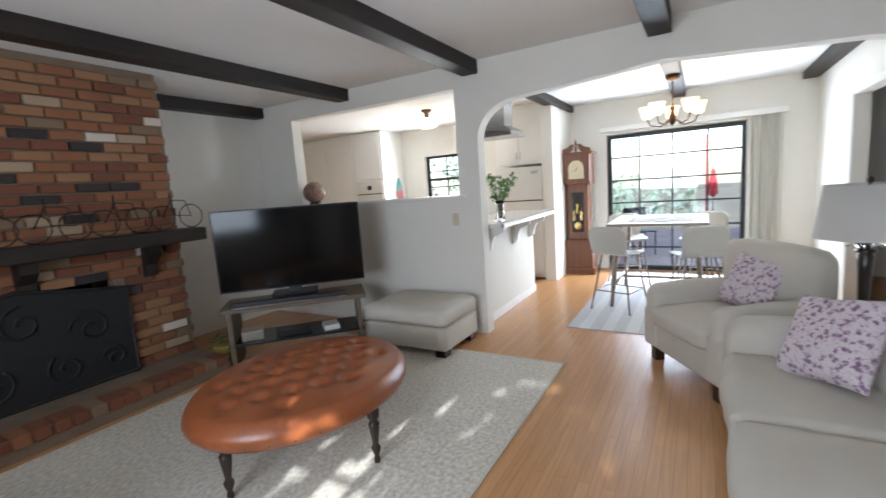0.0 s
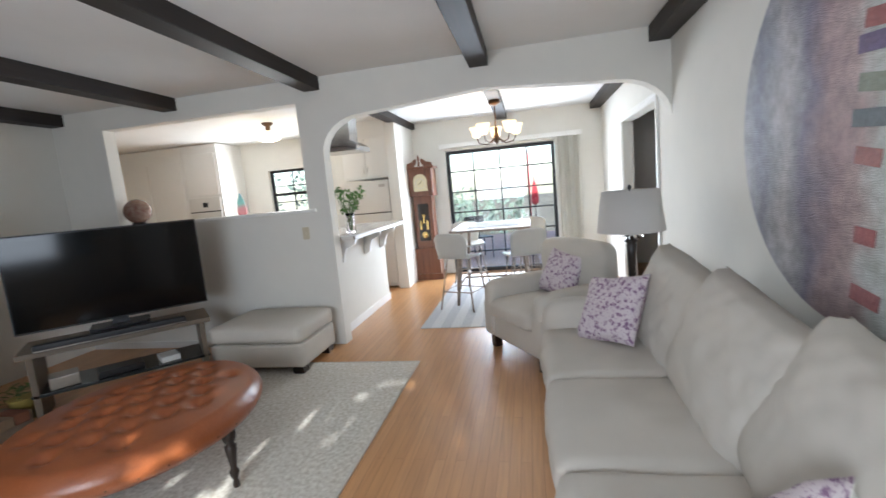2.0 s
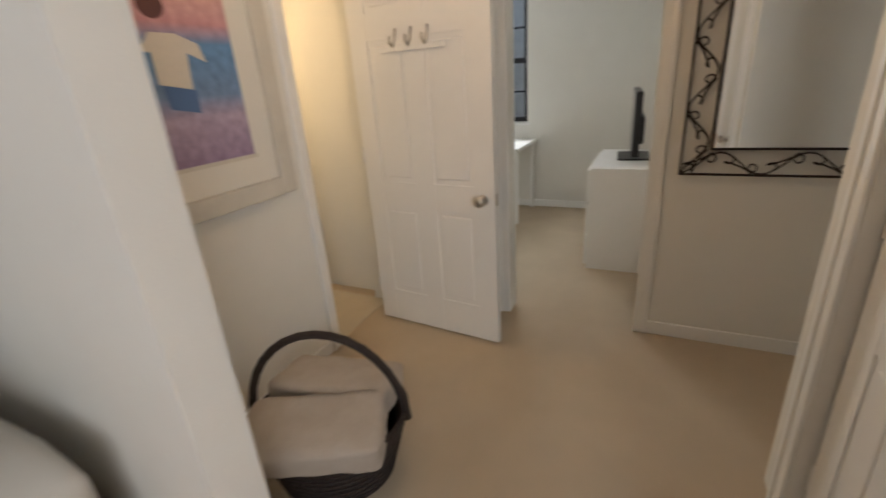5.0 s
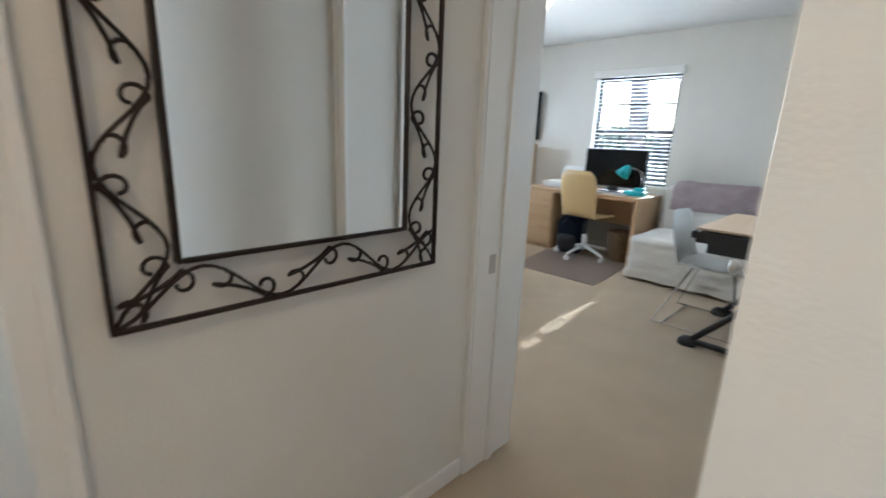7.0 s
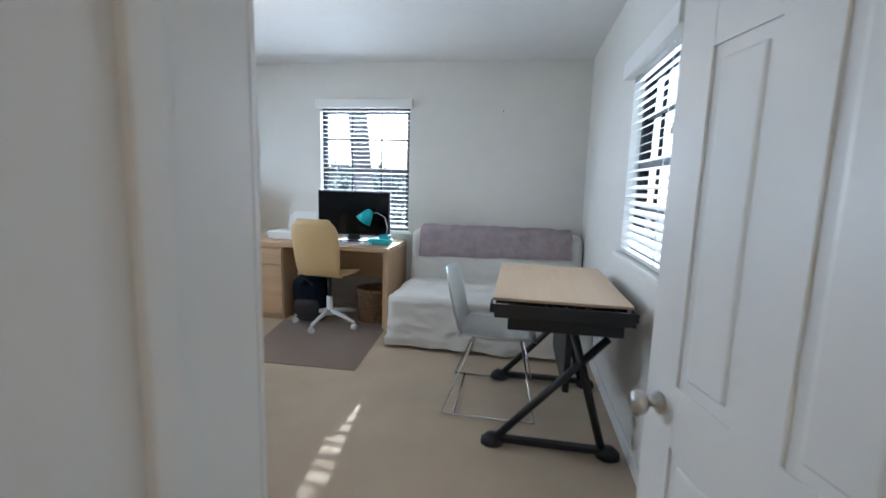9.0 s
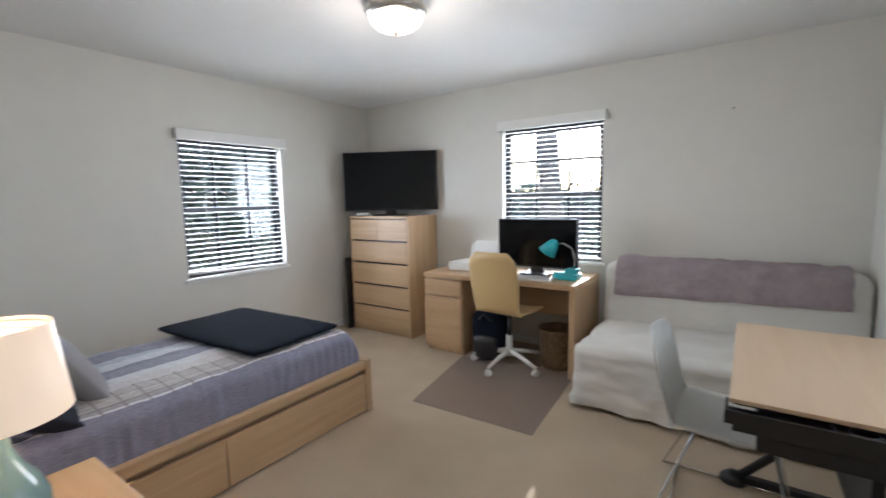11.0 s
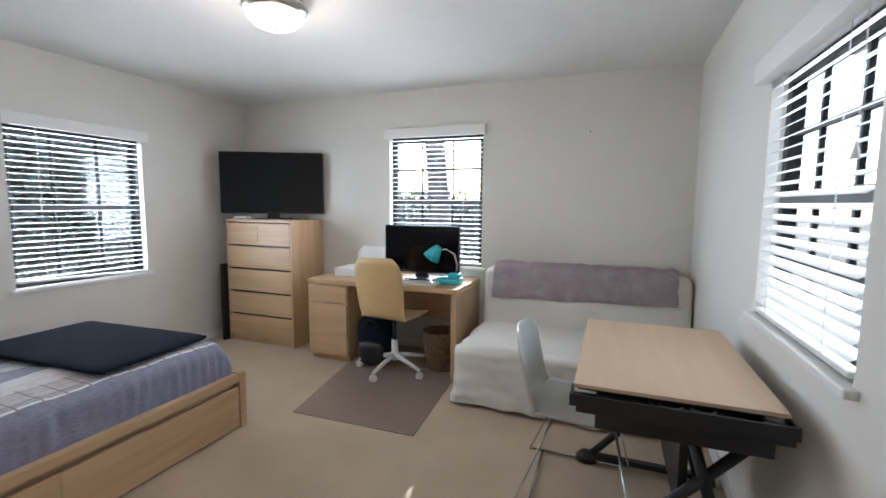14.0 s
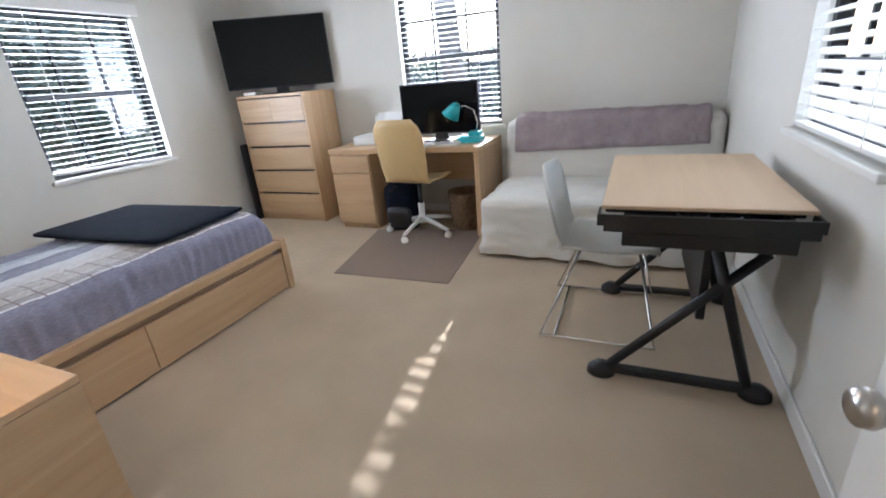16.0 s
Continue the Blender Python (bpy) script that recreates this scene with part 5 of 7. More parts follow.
def tufted(a, b, z0, z1):
    """An oval pad, domed, with a grid of deep buttons."""
    bm = bmesh.new()
    nr, na = 64, 144
    btn = [(i * 0.17 + (0.085 if j % 2 else 0), j * 0.12) for i in range(-4, 4) for j in range(-4, 5)]
    btn = [(x, y) for x, y in btn if (x / (a * 0.72)) ** 2 + (y / (b * 0.75)) ** 2 < 1]
    c = bm.verts.new((0, 0, z1))
    rings = []
    for i in range(1, nr + 1):
        f = i / nr
        ring = []
        for k in range(na):
            t = 2 * math.pi * k / na
            x, y = a * f * math.cos(t), b * f * math.sin(t)
            z = z1 - 0.035 * f ** 2 - (0.05 * max(0, (f - 0.9) / 0.1) ** 2)
            dip = sum(math.exp(-((x - p) ** 2 + (y - q) ** 2) / 0.0017) for p, q in btn)
            ring.append(bm.verts.new((x, y, z - 0.030 * min(1, dip))))
        rings.append(ring)
    for e, (sc2, zz) in enumerate(((1.012, z1 - 0.11), (1.0, z0 + 0.025), (0.97, z0))):
        rings.append([bm.verts.new((a * sc2 * math.cos(2 * math.pi * k / na), b * sc2 * math.sin(2 * math.pi * k / na), zz)) for k in range(na)])
    for k in range(na):
        bm.faces.new((c, rings[0][k], rings[0][(k + 1) % na]))
    for p, q in zip(rings, rings[1:]):
        for k in range(na):
            bm.faces.new((p[k], q[k], q[(k + 1) % na], p[(k + 1) % na]))
    bm.faces.new(rings[-1][::-1])
    for fc in bm.faces:
        fc.smooth = True
    bmesh.ops.recalc_face_normals(bm, faces=bm.faces[:])
    return bm, btn


OA, OB = 0.54, 0.65
pad, btns = tufted(OA, OB, 0.315, 0.475)
part("pad", pad, M_leather, ft, "tufted cognac leather pad")
for p, q in btns:
    part("button", lathe([(0.011, 0), (0.009, 0.005), (0.002, 0.007)], 10), M_leather, ft, m=pose(p, q, 0.475 - 0.035 * ((p / OA) ** 2 + (q / OB) ** 2) - 0.031))
for k in range(34):
    a = 2 * math.pi * k / 34
    part("nail_head", lathe([(0.005, 0), (0.004, 0.003), (0.001, 0.004)], 8), M_bronze, ft, m=pose(OA * 1.0 * math.cos(a), OB * 1.0 * math.sin(a), 0.345, 0, 90, math.degrees(math.atan2(math.sin(a) / OB, math.cos(a) / OA))))
for k in range(4):
    a = k * math.pi / 2
    lg = part("leg", lathe([(0.016, 0), (0.018, 0.015), (0.012, 0.035), (0.024, 0.06), (0.026, 0.075), (0.015, 0.09), (0.02, 0.12), (0.028, 0.17), (0.03, 0.195), (0.018, 0.205), (0.03, 0.22), (0.034, 0.235), (0.034, 0.275)], 20), M_darkwood, ft, "turned ebonised leg", m=pose(OA * 0.90 * math.cos(a), OB * 0.82 * math.sin(a), 0) @ Matrix.Diagonal((1, 1, 1.16, 1)))

rg = thing("area_rug", -1.06, 2.55, 0, "cream woven wool rug with bound edge", "rug")
part("weave", bx(-1.24, 1.26, -1.6, 1.48, 0.001, 0.010, 0.003), striped("cream_rug_weave", [(0, (0.60, 0.57, 0.50)), (0.5, (0.56, 0.53, 0.46)), (1.0, (0.62, 0.59, 0.52))], "Y", -1.6, 1.5, 0.75, "LINEAR", 110), rg)
for y0, y1, x0, x1 in ((1.48, 1.495, -1.25, 1.275), (-1.6, 1.48, 1.26, 1.275)):
    part("binding", bx(x0, x1, y0, y1, 0.001, 0.012, 0.003), M_linen, rg)

op = thing("storage_ottoman", -1.14, 4.09, 0, "square oatmeal linen storage ottoman on block feet", "ottoman")
part("box", soft(-0.43, 0.43, -0.31, 0.31, 0.07, 0.27, 0.004, 0.012, 10, 0.002), M_linen, op)
part("lid", soft(-0.44, 0.44, -0.32, 0.32, 0.272, 0.43, 0.018, 0.05, 12, 0.004), M_linen, op, "padded linen lid")
for sx in (-0.36, 0.36):
    for sy in (-0.24, 0.24):
        part("foot", bx(sx - 0.05, sx + 0.05, sy - 0.05, sy + 0.05, 0.0, 0.072, 0.004), M_darkwood, op)

# corner television on its stand
ts = thing("tv_stand", -2.12, 3.50, 0, "low corner stand with glass shelf and cluttered devices", "tv stand", 45)
part("top", bx(-0.62, 0.62, -0.24, 0.22, 0.50, 0.54, 0.006), wood("grey_oak", (0.10, 0.075, 0.05), (0.18, 0.14, 0.10), "X"), ts)
part("shelf", bx(-0.58, 0.58, -0.22, 0.2, 0.20, 0.222, 0.003), mat("smoked_glass", (0.02, 0.022, 0.022), 0.08), ts)
for xx in (-0.57, 0.53):
    part("side_panel", bx(xx, xx + 0.04, -0.22, 0.2, 0.0, 0.50, 0.004), wood("grey_oak_side", (0.10, 0.075, 0.05), (0.18, 0.14, 0.10), "Z"), ts)
flat_tv("television", -2.05, 3.44, 0.60, 45, 1.25, 0.72, "large black flat television angled across the corner")
part("tv_riser", bx(-0.2, 0.2, -0.1, 0.12, 0.541, 0.60, 0.004), M_blackpl, ts)
sb = thing("soundbar", -1.98, 3.31, 0.54, "slim black soundbar in front of the television", "speaker", 45)
part("bar", bx(-0.48, 0.48, -0.04, 0.04, 0, 0.055, 0.015), M_blackpl, sb)
part("grille_trim", bx(-0.47, 0.47, -0.043, -0.0405, 0.008, 0.014), M_nickel, sb)
for xx, w, h, mt, lb in ((-0.05, 0.3, 0.05, M_blackpl, "black media box on the stand's shelf"), (0.28, 0.14, 0.05, M_plaster, "small white console on the stand's shelf"), (-0.4, 0.18, 0.09, M_nickel, "small silver device on the stand's shelf")):
    o = tagged(part("media_box", bx(-w / 2, w / 2, -0.1, 0.08, 0, h, 0.008), mt), lb, "media box")
    o.matrix_basis = pose(-2.12, 3.50, 0.2225, 0, 0, 45) @ pose(xx, -0.08, 0, 0, 0, 8)
pl = thing("house_plant", -2.62, 3.05, 0, "small trailing plant in a yellow pot", "plant")
part("pot", lathe([(0.06, 0), (0.09, 0.16), (0.095, 0.17), (0.08, 0.17)], 24), mat("ochre_pot", (0.35, 0.26, 0.06), 0.6), pl)
lv = bmesh.new()
rl = random.Random(9)
for _ in range(46):
    a, q = rl.uniform(0, 6.28), rl.uniform(0.02, 0.13)
    c = Vector((q * math.cos(a), q * math.sin(a), 0.19 + rl.uniform(0, 0.12) - q * 0.4))
    d = Vector((math.cos(a), math.sin(a), rl.uniform(-0.5, 0.6))).normalized() * 0.035
    e = d.cross(Vector((0, 0, 1))).normalized() * 0.015
    lv.faces.new([lv.verts.new(c + v) for v in (-d, e, d, -e)])
part("leaves", lv, M_leaf, pl)
sphere = lathe([(0.03, 0.0)] + [(0.13 * math.sin(a), 0.135 - 0.13 * math.cos(a)) for a in [0.3 + i * 0.24 for i in range(11)]] + [(0.01, 0.265)], 36)
ob = thing("mosaic_ball", -2.91, 4.62, 1.36, "rust mosaic glass ball lamp on the ledge", "ornament")
part("ball", sphere, mat("rust_mosaic", (0.16, 0.045, 0.03), 0.25, col2=(0.30, 0.22, 0.16), scale=26, fine=90, bump=0.8), ob)
part("stand_ring", lathe([(0.07, 0), (0.07, 0.012), (0.05, 0.016)], 24), M_iron, ob)
lsw = thing("light_switch", -0.94, YA, 1.13, "almond plastic light switch plate on the half wall", "switch")
part("plate", bx(-0.035, 0.035, -0.006, 0.0, -0.06, 0.06, 0.003), mat("almond_plastic", (0.62, 0.55, 0.40), 0.4), lsw)
part("toggle", bx(-0.006, 0.006, -0.016, -0.006, -0.012, 0.012, 0.002), mat("almond_toggle", (0.58, 0.52, 0.38), 0.4), lsw)

# sofa against the wall
SX0, SX1 = 1.24, 2.30
sf = thing("sofa", SX0, 1.12, 0, "three-seat oatmeal linen sofa with loose back cushions", "sofa")
SD = SX1 - SX0
part("base", bx(0.05, SD - 0.02, 0.16, 2.55, 0.07, 0.30, 0.02), M_linen, sf)
part("back_frame", soft(SD - 0.22, SD, 0.16, 2.55, 0.20, 0.73, 0.01, 0.06, 10, 0.004), M_linen, sf)
part("arm", soft(0.02, SD - 0.03, 0.12, 0.34, 0.08, 0.62, 0.02, 0.10, 14, 0.007), M_linen, sf, "rounded padded arm")
part("arm", soft(0.02, SD - 0.03, 2.36, 2.58, 0.08, 0.62, 0.02, 0.10, 14, 0.007), M_linen, sf, "rounded padded arm")
for y0, y1, sd in ((0.345, 0.88, 1.0), (0.885, 1.60, 2.0), (1.605, 2.355, 3.0)):
    part("seat_cushion", soft(0.0, SD - 0.2, y0, y1, 0.30, 0.46, 0.022, 0.045, 22, 0.011, sd, 9), M_linen, sf, "boxed seat cushion with piping")
for yc, zc, sd, lean, tw, spin in ((0.58, 0.635, 4.0, 26, -4, -8), (1.24, 0.65, 5.0, 22, 4, -9), (1.92, 0.66, 6.0, 18, 8, -9)):
    c = part("back_cushion", pillow(0.82, 0.57, 0.27, 34, sd, 0.07, 0.32, 2.0), M_linen, sf, "plump loose back cushion")
    c.matrix_basis = pose(SD - 0.34, yc, zc, 0, 0, 90 + tw) @ pose(0, 0, 0, lean, 0, 0) @ pose(0, 0, 0, 0, spin, 0)
for yy in (0.22, 2.45):
    for xx in (0.1, SD - 0.1):
        part("foot", bx(xx - 0.035, xx + 0.035, yy - 0.035, yy + 0.035, 0, 0.075, 0.004), M_darkwood, sf)


def scatter_cushion(x, y, z, rx, ry, rz, s, label, back=None):
    t = thing("throw_pillow", x, y, z, label, "pillow")
    t.matrix_basis = pose(x, y, z, 0, 0, rz) @ pose(0, 0, 0, rx, 0, 0) @ pose(0, 0, 0, 0, ry, 0)
    bm = pillow(s, s, 0.15, 14, x * 3, 0.08)
    if back:
        rear = bm.copy()
        bmesh.ops.delete(bm, geom=[f for f in bm.faces if f.calc_center_median().y > 0.0], context="FACES")
        bmesh.ops.delete(rear, geom=[f for f in rear.faces if f.calc_center_median().y <= 0.0], context="FACES")
        part("back_panel", rear, back, t, "plain white back")
    part("front_panel", bm, M_floral, t, "plum floral print")
    return t


scatter_cushion(1.64, 3.20, 0.655, -32, -12, -58, 0.42, "plum floral throw pillow in the sofa's far corner")
scatter_cushion(1.66, 1.50, 0.545, -30, 30, -112, 0.40, "plum floral throw pillow with a white back lying on the sofa", M_slip)

# armchair
ac = thing("armchair", 1.33, 4.30, 0, "oatmeal linen armchair with rolled arms and dark block feet", "armchair", -56)
part("base", bx(-0.40, 0.40, -0.38, 0.36, 0.10, 0.30, 0.02), M_linen, ac)
part("seat_cushion", soft(-0.29, 0.29, -0.44, 0.24, 0.30, 0.46, 0.02, 0.05, 12, 0.004, 1, 6), M_linen, ac)
part("backrest", soft(-0.41, 0.41, 0.18, 0.40, 0.28, 0.90, 0.02, 0.09, 12, 0.004, 2, 5), M_linen, ac)
for sg in (-1, 1):
    part("arm", soft(min(sg * 0.28, sg * 0.46), max(sg * 0.28, sg * 0.46), -0.40, 0.30, 0.12, 0.60, 0.012, 0.08, 10, 0.004), M_linen, ac)
    part("arm_front", bx(min(sg * 0.30, sg * 0.44), max(sg * 0.30, sg * 0.44), -0.41, -0.35, 0.12, 0.42, 0.02), M_linen, ac)
    for yy in (-0.34, 0.32):
        part("foot", bx(sg * 0.36 - 0.035, sg * 0.36 + 0.035, yy - 0.035, yy + 0.035, 0, 0.105, 0.005), M_darkwood, ac)
scatter_cushion(1.44, 4.36, 0.64, -24, 8, -50, 0.40, "plum floral throw pillow on the armchair")

stt = thing("side_table", 1.92, 3.98, 0, "small round wooden side table between sofa and armchair", "table")
part("top", lathe([(0.22, 0.52), (0.225, 0.53), (0.225, 0.545), (0.22, 0.55)], 36), M_walnut, stt)
part("pedestal", lathe([(0.13, 0), (0.13, 0.02), (0.03, 0.05), (0.025, 0.3), (0.04, 0.5), (0.08, 0.52)], 20), M_walnut, stt)
lm = thing("table_lamp", 1.92, 3.98, 0.55, "black turned lamp with unlit grey drum shade", "lamp")
part("base", lathe([(0.075, 0), (0.075, 0.015), (0.05, 0.03), (0.026, 0.05), (0.024, 0.10), (0.032, 0.28), (0.038, 0.36), (0.03, 0.37), (0.05, 0.385), (0.03, 0.40), (0.012, 0.42)], 24), M_darkwood, lm, "black turned column")
for k in range(6):
    a = k * math.pi / 3
    part("glass_petal", tb([(0.03 * math.cos(a), 0.03 * math.sin(a), 0.40), (0.06 * math.cos(a), 0.06 * math.sin(a), 0.43), (0.085 * math.cos(a), 0.085 * math.sin(a), 0.41)], [0.006, 0.010, 0.005], 6), M_glass, lm)
part("stem", tb([(0, 0, 0.41), (0, 0, 0.78)], 0.006, 8), M_blackpl, lm)
sh2 = lathe([(0.235, 0.46), (0.195, 0.755), (0.191, 0.755), (0.231, 0.46)], 44)
for f in [f for f in sh2.faces if len(f.verts) > 6]:
    sh2.faces.remove(f)
part("shade", sh2, M_greyshade, lm, "grey linen drum shade")
part("spider", tb([(-0.193, 0, 0.745), (0.193, 0, 0.745)], 0.003, 6), M_nickel, lm)
part("finial", lathe([(0.006, 0.755), (0.016, 0.77), (0.014, 0.785), (0.003, 0.795)], 14), M_blackpl, lm)

ad = thing("round_painting", WX, 2.42, 1.565, "large round abstract canvas in slate, rust and white", "painting")
part("canvas", lathe([(0.778, 0.0), (0.79, 0.006), (0.79, 0.040), (0.786, 0.046)], 96), M_art, ad, m=pose(0, 0, 0, 0, -90, 0))
for k, (yy, zz, w, c) in enumerate(((-0.02, 0.42, 0.26, (0.40, 0.14, 0.12)), (-0.04, 0.30, 0.24, (0.38, 0.12, 0.11)), (-0.03, 0.22, 0.22, (0.17, 0.12, 0.24)), (-0.03, 0.10, 0.20, (0.30, 0.33, 0.25)), (-0.02, -0.02, 0.20, (0.14, 0.16, 0.17)), (-0.02, -0.14, 0.12, (0.42, 0.16, 0.14)), (-0.03, -0.42, 0.10, (0.38, 0.12, 0.12)), (-0.10, -0.62, 0.14, (0.36, 0.14, 0.14)))):
    part("paint_bar", bx(-0.0495, -0.0465, yy - 0.10 - w / 2, yy - 0.10 + w / 2, zz - 0.03, zz + 0.03), mat("paint_%s" % "abcdefgh"[k], c, 0.6, vary=0.5, scale=20, bump=0.5), ad, m=pose(0, 0, 0, 9 if k % 2 else 5, 0, 0))

# arm of a pale chair near the hearth
pc = thing("leather_armchair", -0.95, 0.72, 0, "pale upholstered armchair near the hearth", "armchair", 20)
part("arm", soft(-0.12, 0.12, -0.3, 0.36, 0.0, 0.52, 0.02, 0.08, 10, 0.004), M_linen, pc)
part("seat", soft(-0.75, -0.12, -0.3, 0.34, 0.0, 0.42, 0.02, 0.06, 10, 0.004), M_linen, pc)
part("backrest", soft(-0.85, 0.10, -0.48, -0.28, 0.0, 0.72, 0.02, 0.07, 10, 0.004), M_linen, pc)

# ---- bar, kitchen, dining ----
bc = thing("bar_counter", -0.78, 5.55, 0.98, "white tiled breakfast bar on scrolled brackets", "counter")
part("slab", bx(-0.42, 0.27, -0.88, 1.02, 0.041, 0.075), M_mortar, bc)
tile_src = None
for ix in range(5):
    for iy in range(14):
        m = pose(-0.35 + 0.137 * ix, -0.81 + 0.136 * iy, 0.0751)
        if tile_src is None:
            tile_src = part("tile", bx(-0.066, 0.066, -0.065, 0.065, 0, 0.008, 0.003, 1), M_tile, bc)
            tile_src.matrix_basis = m
        else:
            shared("tile", tile_src, bc, m)
edge_src = None
for k in range(14 + 5):
    m = pose(0.27, -0.81 + 0.136 * k, 0.041) if k < 14 else pose(-0.35 + 0.137 * (k - 14), -0.88, 0.041, 0, 0, -90)
    if edge_src is None:
        edge_src = part("edge_tile", bx(0.0, 0.012, -0.065, 0.065, 0, 0.042, 0.004, 1), M_tile, bc)
        edge_src.matrix_basis = m
    else:
        shared("edge_tile", edge_src, bc, m)
for yy in (-0.72, 0.05, 0.62):
    part("bracket", prism([(0.003, 0.04), (0.22, 0.04), (0.215, -0.01), (0.15, -0.05), (0.11, -0.06), (0.08, -0.13), (0.07, -0.20), (0.003, -0.24)], yy - 0.02, yy + 0.02), M_white, bc, "white scrolled bracket")
vs = thing("flower_vase", -0.66, 4.98, 1.064, "clear glass vase of white flowers and green leaves", "vase")
part("vase", lathe([(0.045, 0), (0.05, 0.01), (0.04, 0.08), (0.036, 0.16), (0.05, 0.21), (0.046, 0.21), (0.033, 0.16), (0.037, 0.08), (0.044, 0.014)], 28), M_glass, vs, "clear waisted glass vase")
rnd = random.Random(4)
stems, leaves, petals = bmesh.new(), bmesh.new(), bmesh.new()
for k in range(26):
    a, r, z = rnd.uniform(0, 6.28), rnd.uniform(0.02, 0.16), rnd.uniform(0.24, 0.46)
    x, y = r * math.cos(a), r * math.sin(a)
    tube(stems, [(x * 0.1, y * 0.1, 0.02), (x * 0.25, y * 0.25, 0.2), (x, y, z)], 0.003, 5)
    for q in range(9):
        c = Vector((x + rnd.gauss(0, 0.025), y + rnd.gauss(0, 0.025), z + rnd.gauss(0, 0.025)))
        d = Vector((rnd.gauss(0, 1), rnd.gauss(0, 1), rnd.gauss(0, 1))).normalized() * (0.028 if k % 2 else 0.015)
        e = d.orthogonal().normalized() * d.length * 0.55
        tgt = leaves if k % 2 else petals
        tgt.faces.new([tgt.verts.new(c + v) for v in (-d, e, d * 1.1, -e)])
part("stems", stems, M_leaf, vs)
part("leaves", leaves, mat("fresh_leaf", (0.09, 0.2, 0.04), 0.5), vs)
part("blossom", petals, mat("white_petal", (0.72, 0.74, 0.58), 0.7), vs, "white blossom clusters")

clk = thing("grandfather_clock", -0.47, 7.62, 0, "mahogany longcase clock with swan-neck crest and brass pendulum", "clock")
part("plinth", bx(-0.24, 0.24, -0.16, 0.16, 0, 0.10, 0.012), M_walnut, clk)
part("lower_case", bx(-0.21, 0.21, -0.14, 0.15, 0.10, 0.52, 0.008), M_walnut, clk)
part("waist", bx(-0.155, 0.155, -0.11, 0.14, 0.52, 1.36, 0.008), M_walnut, clk)
part("hood", bx(-0.20, 0.20, -0.15, 0.15, 1.36, 1.80, 0.012), M_walnut, clk)
part("cornice", bx(-0.235, 0.235, -0.18, 0.16, 1.79, 1.83, 0.012), M_walnut, clk)
for sg in (-1, 1):
    part("swan_neck", prism([(sg * 0.22, 1.83), (sg * 0.20, 1.88), (sg * 0.12, 1.90), (sg * 0.06, 1.95), (sg * 0.03, 1.94), (sg * 0.04, 1.88), (sg * 0.08, 1.83)], -0.15, -0.12), M_walnut, clk)
    part("column", tb([(sg * 0.185, -0.16, 1.40), (sg * 0.185, -0.16, 1.78)], 0.012, 10), M_walnut, clk)
part("crest_finial", lathe([(0.012, 1.83), (0.02, 1.87), (0.012, 1.91), (0.02, 1.95), (0.003, 2.01)], 14), M_walnut, clk, m=pose(0, -0.135, 0))
dial = [(0.11 * math.cos(a), 1.60 + 0.11 * math.sin(a)) for a in [math.pi * i / 12 for i in range(13)]] + [(-0.11, 1.44), (0.11, 1.44)]
part("dial", prism(dial, -0.158, -0.1505), mat("brass_dial", (0.66, 0.58, 0.38), 0.4, 0.3), clk, "brass and cream dial")
part("chapter_ring", tb([(0.075 * math.cos(a), -0.159, 1.56 + 0.075 * math.sin(a)) for a in [i * math.pi / 12 for i in range(24)]], 0.006, 6, True), M_nickel, clk)
part("clock_hand", tb([(0, -0.163, 1.56), (0.02, -0.163, 1.61)], 0.004, 6), M_black, clk)
part("clock_hand", tb([(0, -0.163, 1.56), (-0.045, -0.163, 1.55)], 0.003, 6), M_black, clk)
part("door_glass", bx(-0.09, 0.09, -0.114, -0.1105, 0.64, 1.24), mat("dark_glass", (0.02, 0.015, 0.012), 0.06), clk, "glazed waist door")
for xx in (-0.05, 0.05, 0.0):
    part("weight", lathe([(0.018, 0), (0.02, 0.01), (0.02, 0.14), (0.004, 0.16)], 16), mat("brass", (0.62, 0.46, 0.18), 0.2, 1.0), clk, m=pose(xx, -0.13, 0.92 - abs(xx) * 2))
part("pendulum_bob", lathe([(0.05, 0), (0.055, 0.006), (0.05, 0.012)], 24), mat("brass_bob", (0.62, 0.46, 0.18), 0.2, 1.0), clk, m=pose(0, -0.118, 0.74, 90, 0, 0))

dtb = thing("dining_table", 0.72, 6.30, 0, "tall dining table with pale top and splayed grey legs", "table")
M_greywood = wood("grey_wash_wood", (0.20, 0.14, 0.10), (0.34, 0.27, 0.21), "X")
part("tabletop", bx(-0.48, 0.48, -0.55, 0.55, 0.90, 0.93, 0.006), M_greywood, dtb)
part("runner", bx(-0.30, 0.34, -0.40, 0.44, 0.931, 0.936, 0.002), mat("grey_runner", (0.45, 0.46, 0.46), 0.9), dtb)
for sx in (-1, 1):
    for sy in (-1, 1):
        part("leg", tb([(sx * 0.36, sy * 0.42, 0.90), (sx * 0.44, sy * 0.52, 0.0)], [0.026, 0.018], 10), M_greywood, dtb)
    part("stretcher", tb([(sx * 0.41, -0.49, 0.25), (sx * 0.41, 0.49, 0.25)], 0.015, 8), M_greywood, dtb)
part("stretcher", tb([(-0.41, 0.0, 0.25), (0.41, 0.0, 0.25)], 0.015, 8), M_greywood, dtb)
stl = thing("counter_stool", 0.36, 5.72, 0, "white shell counter stool on thin wire legs", "stool", 160, "dining stools")
part("shell", shell(0.42, 0.24, 0.40, seat=0.62, waist=0.95), M_shellw, stl, "white moulded shell", smooth=True)
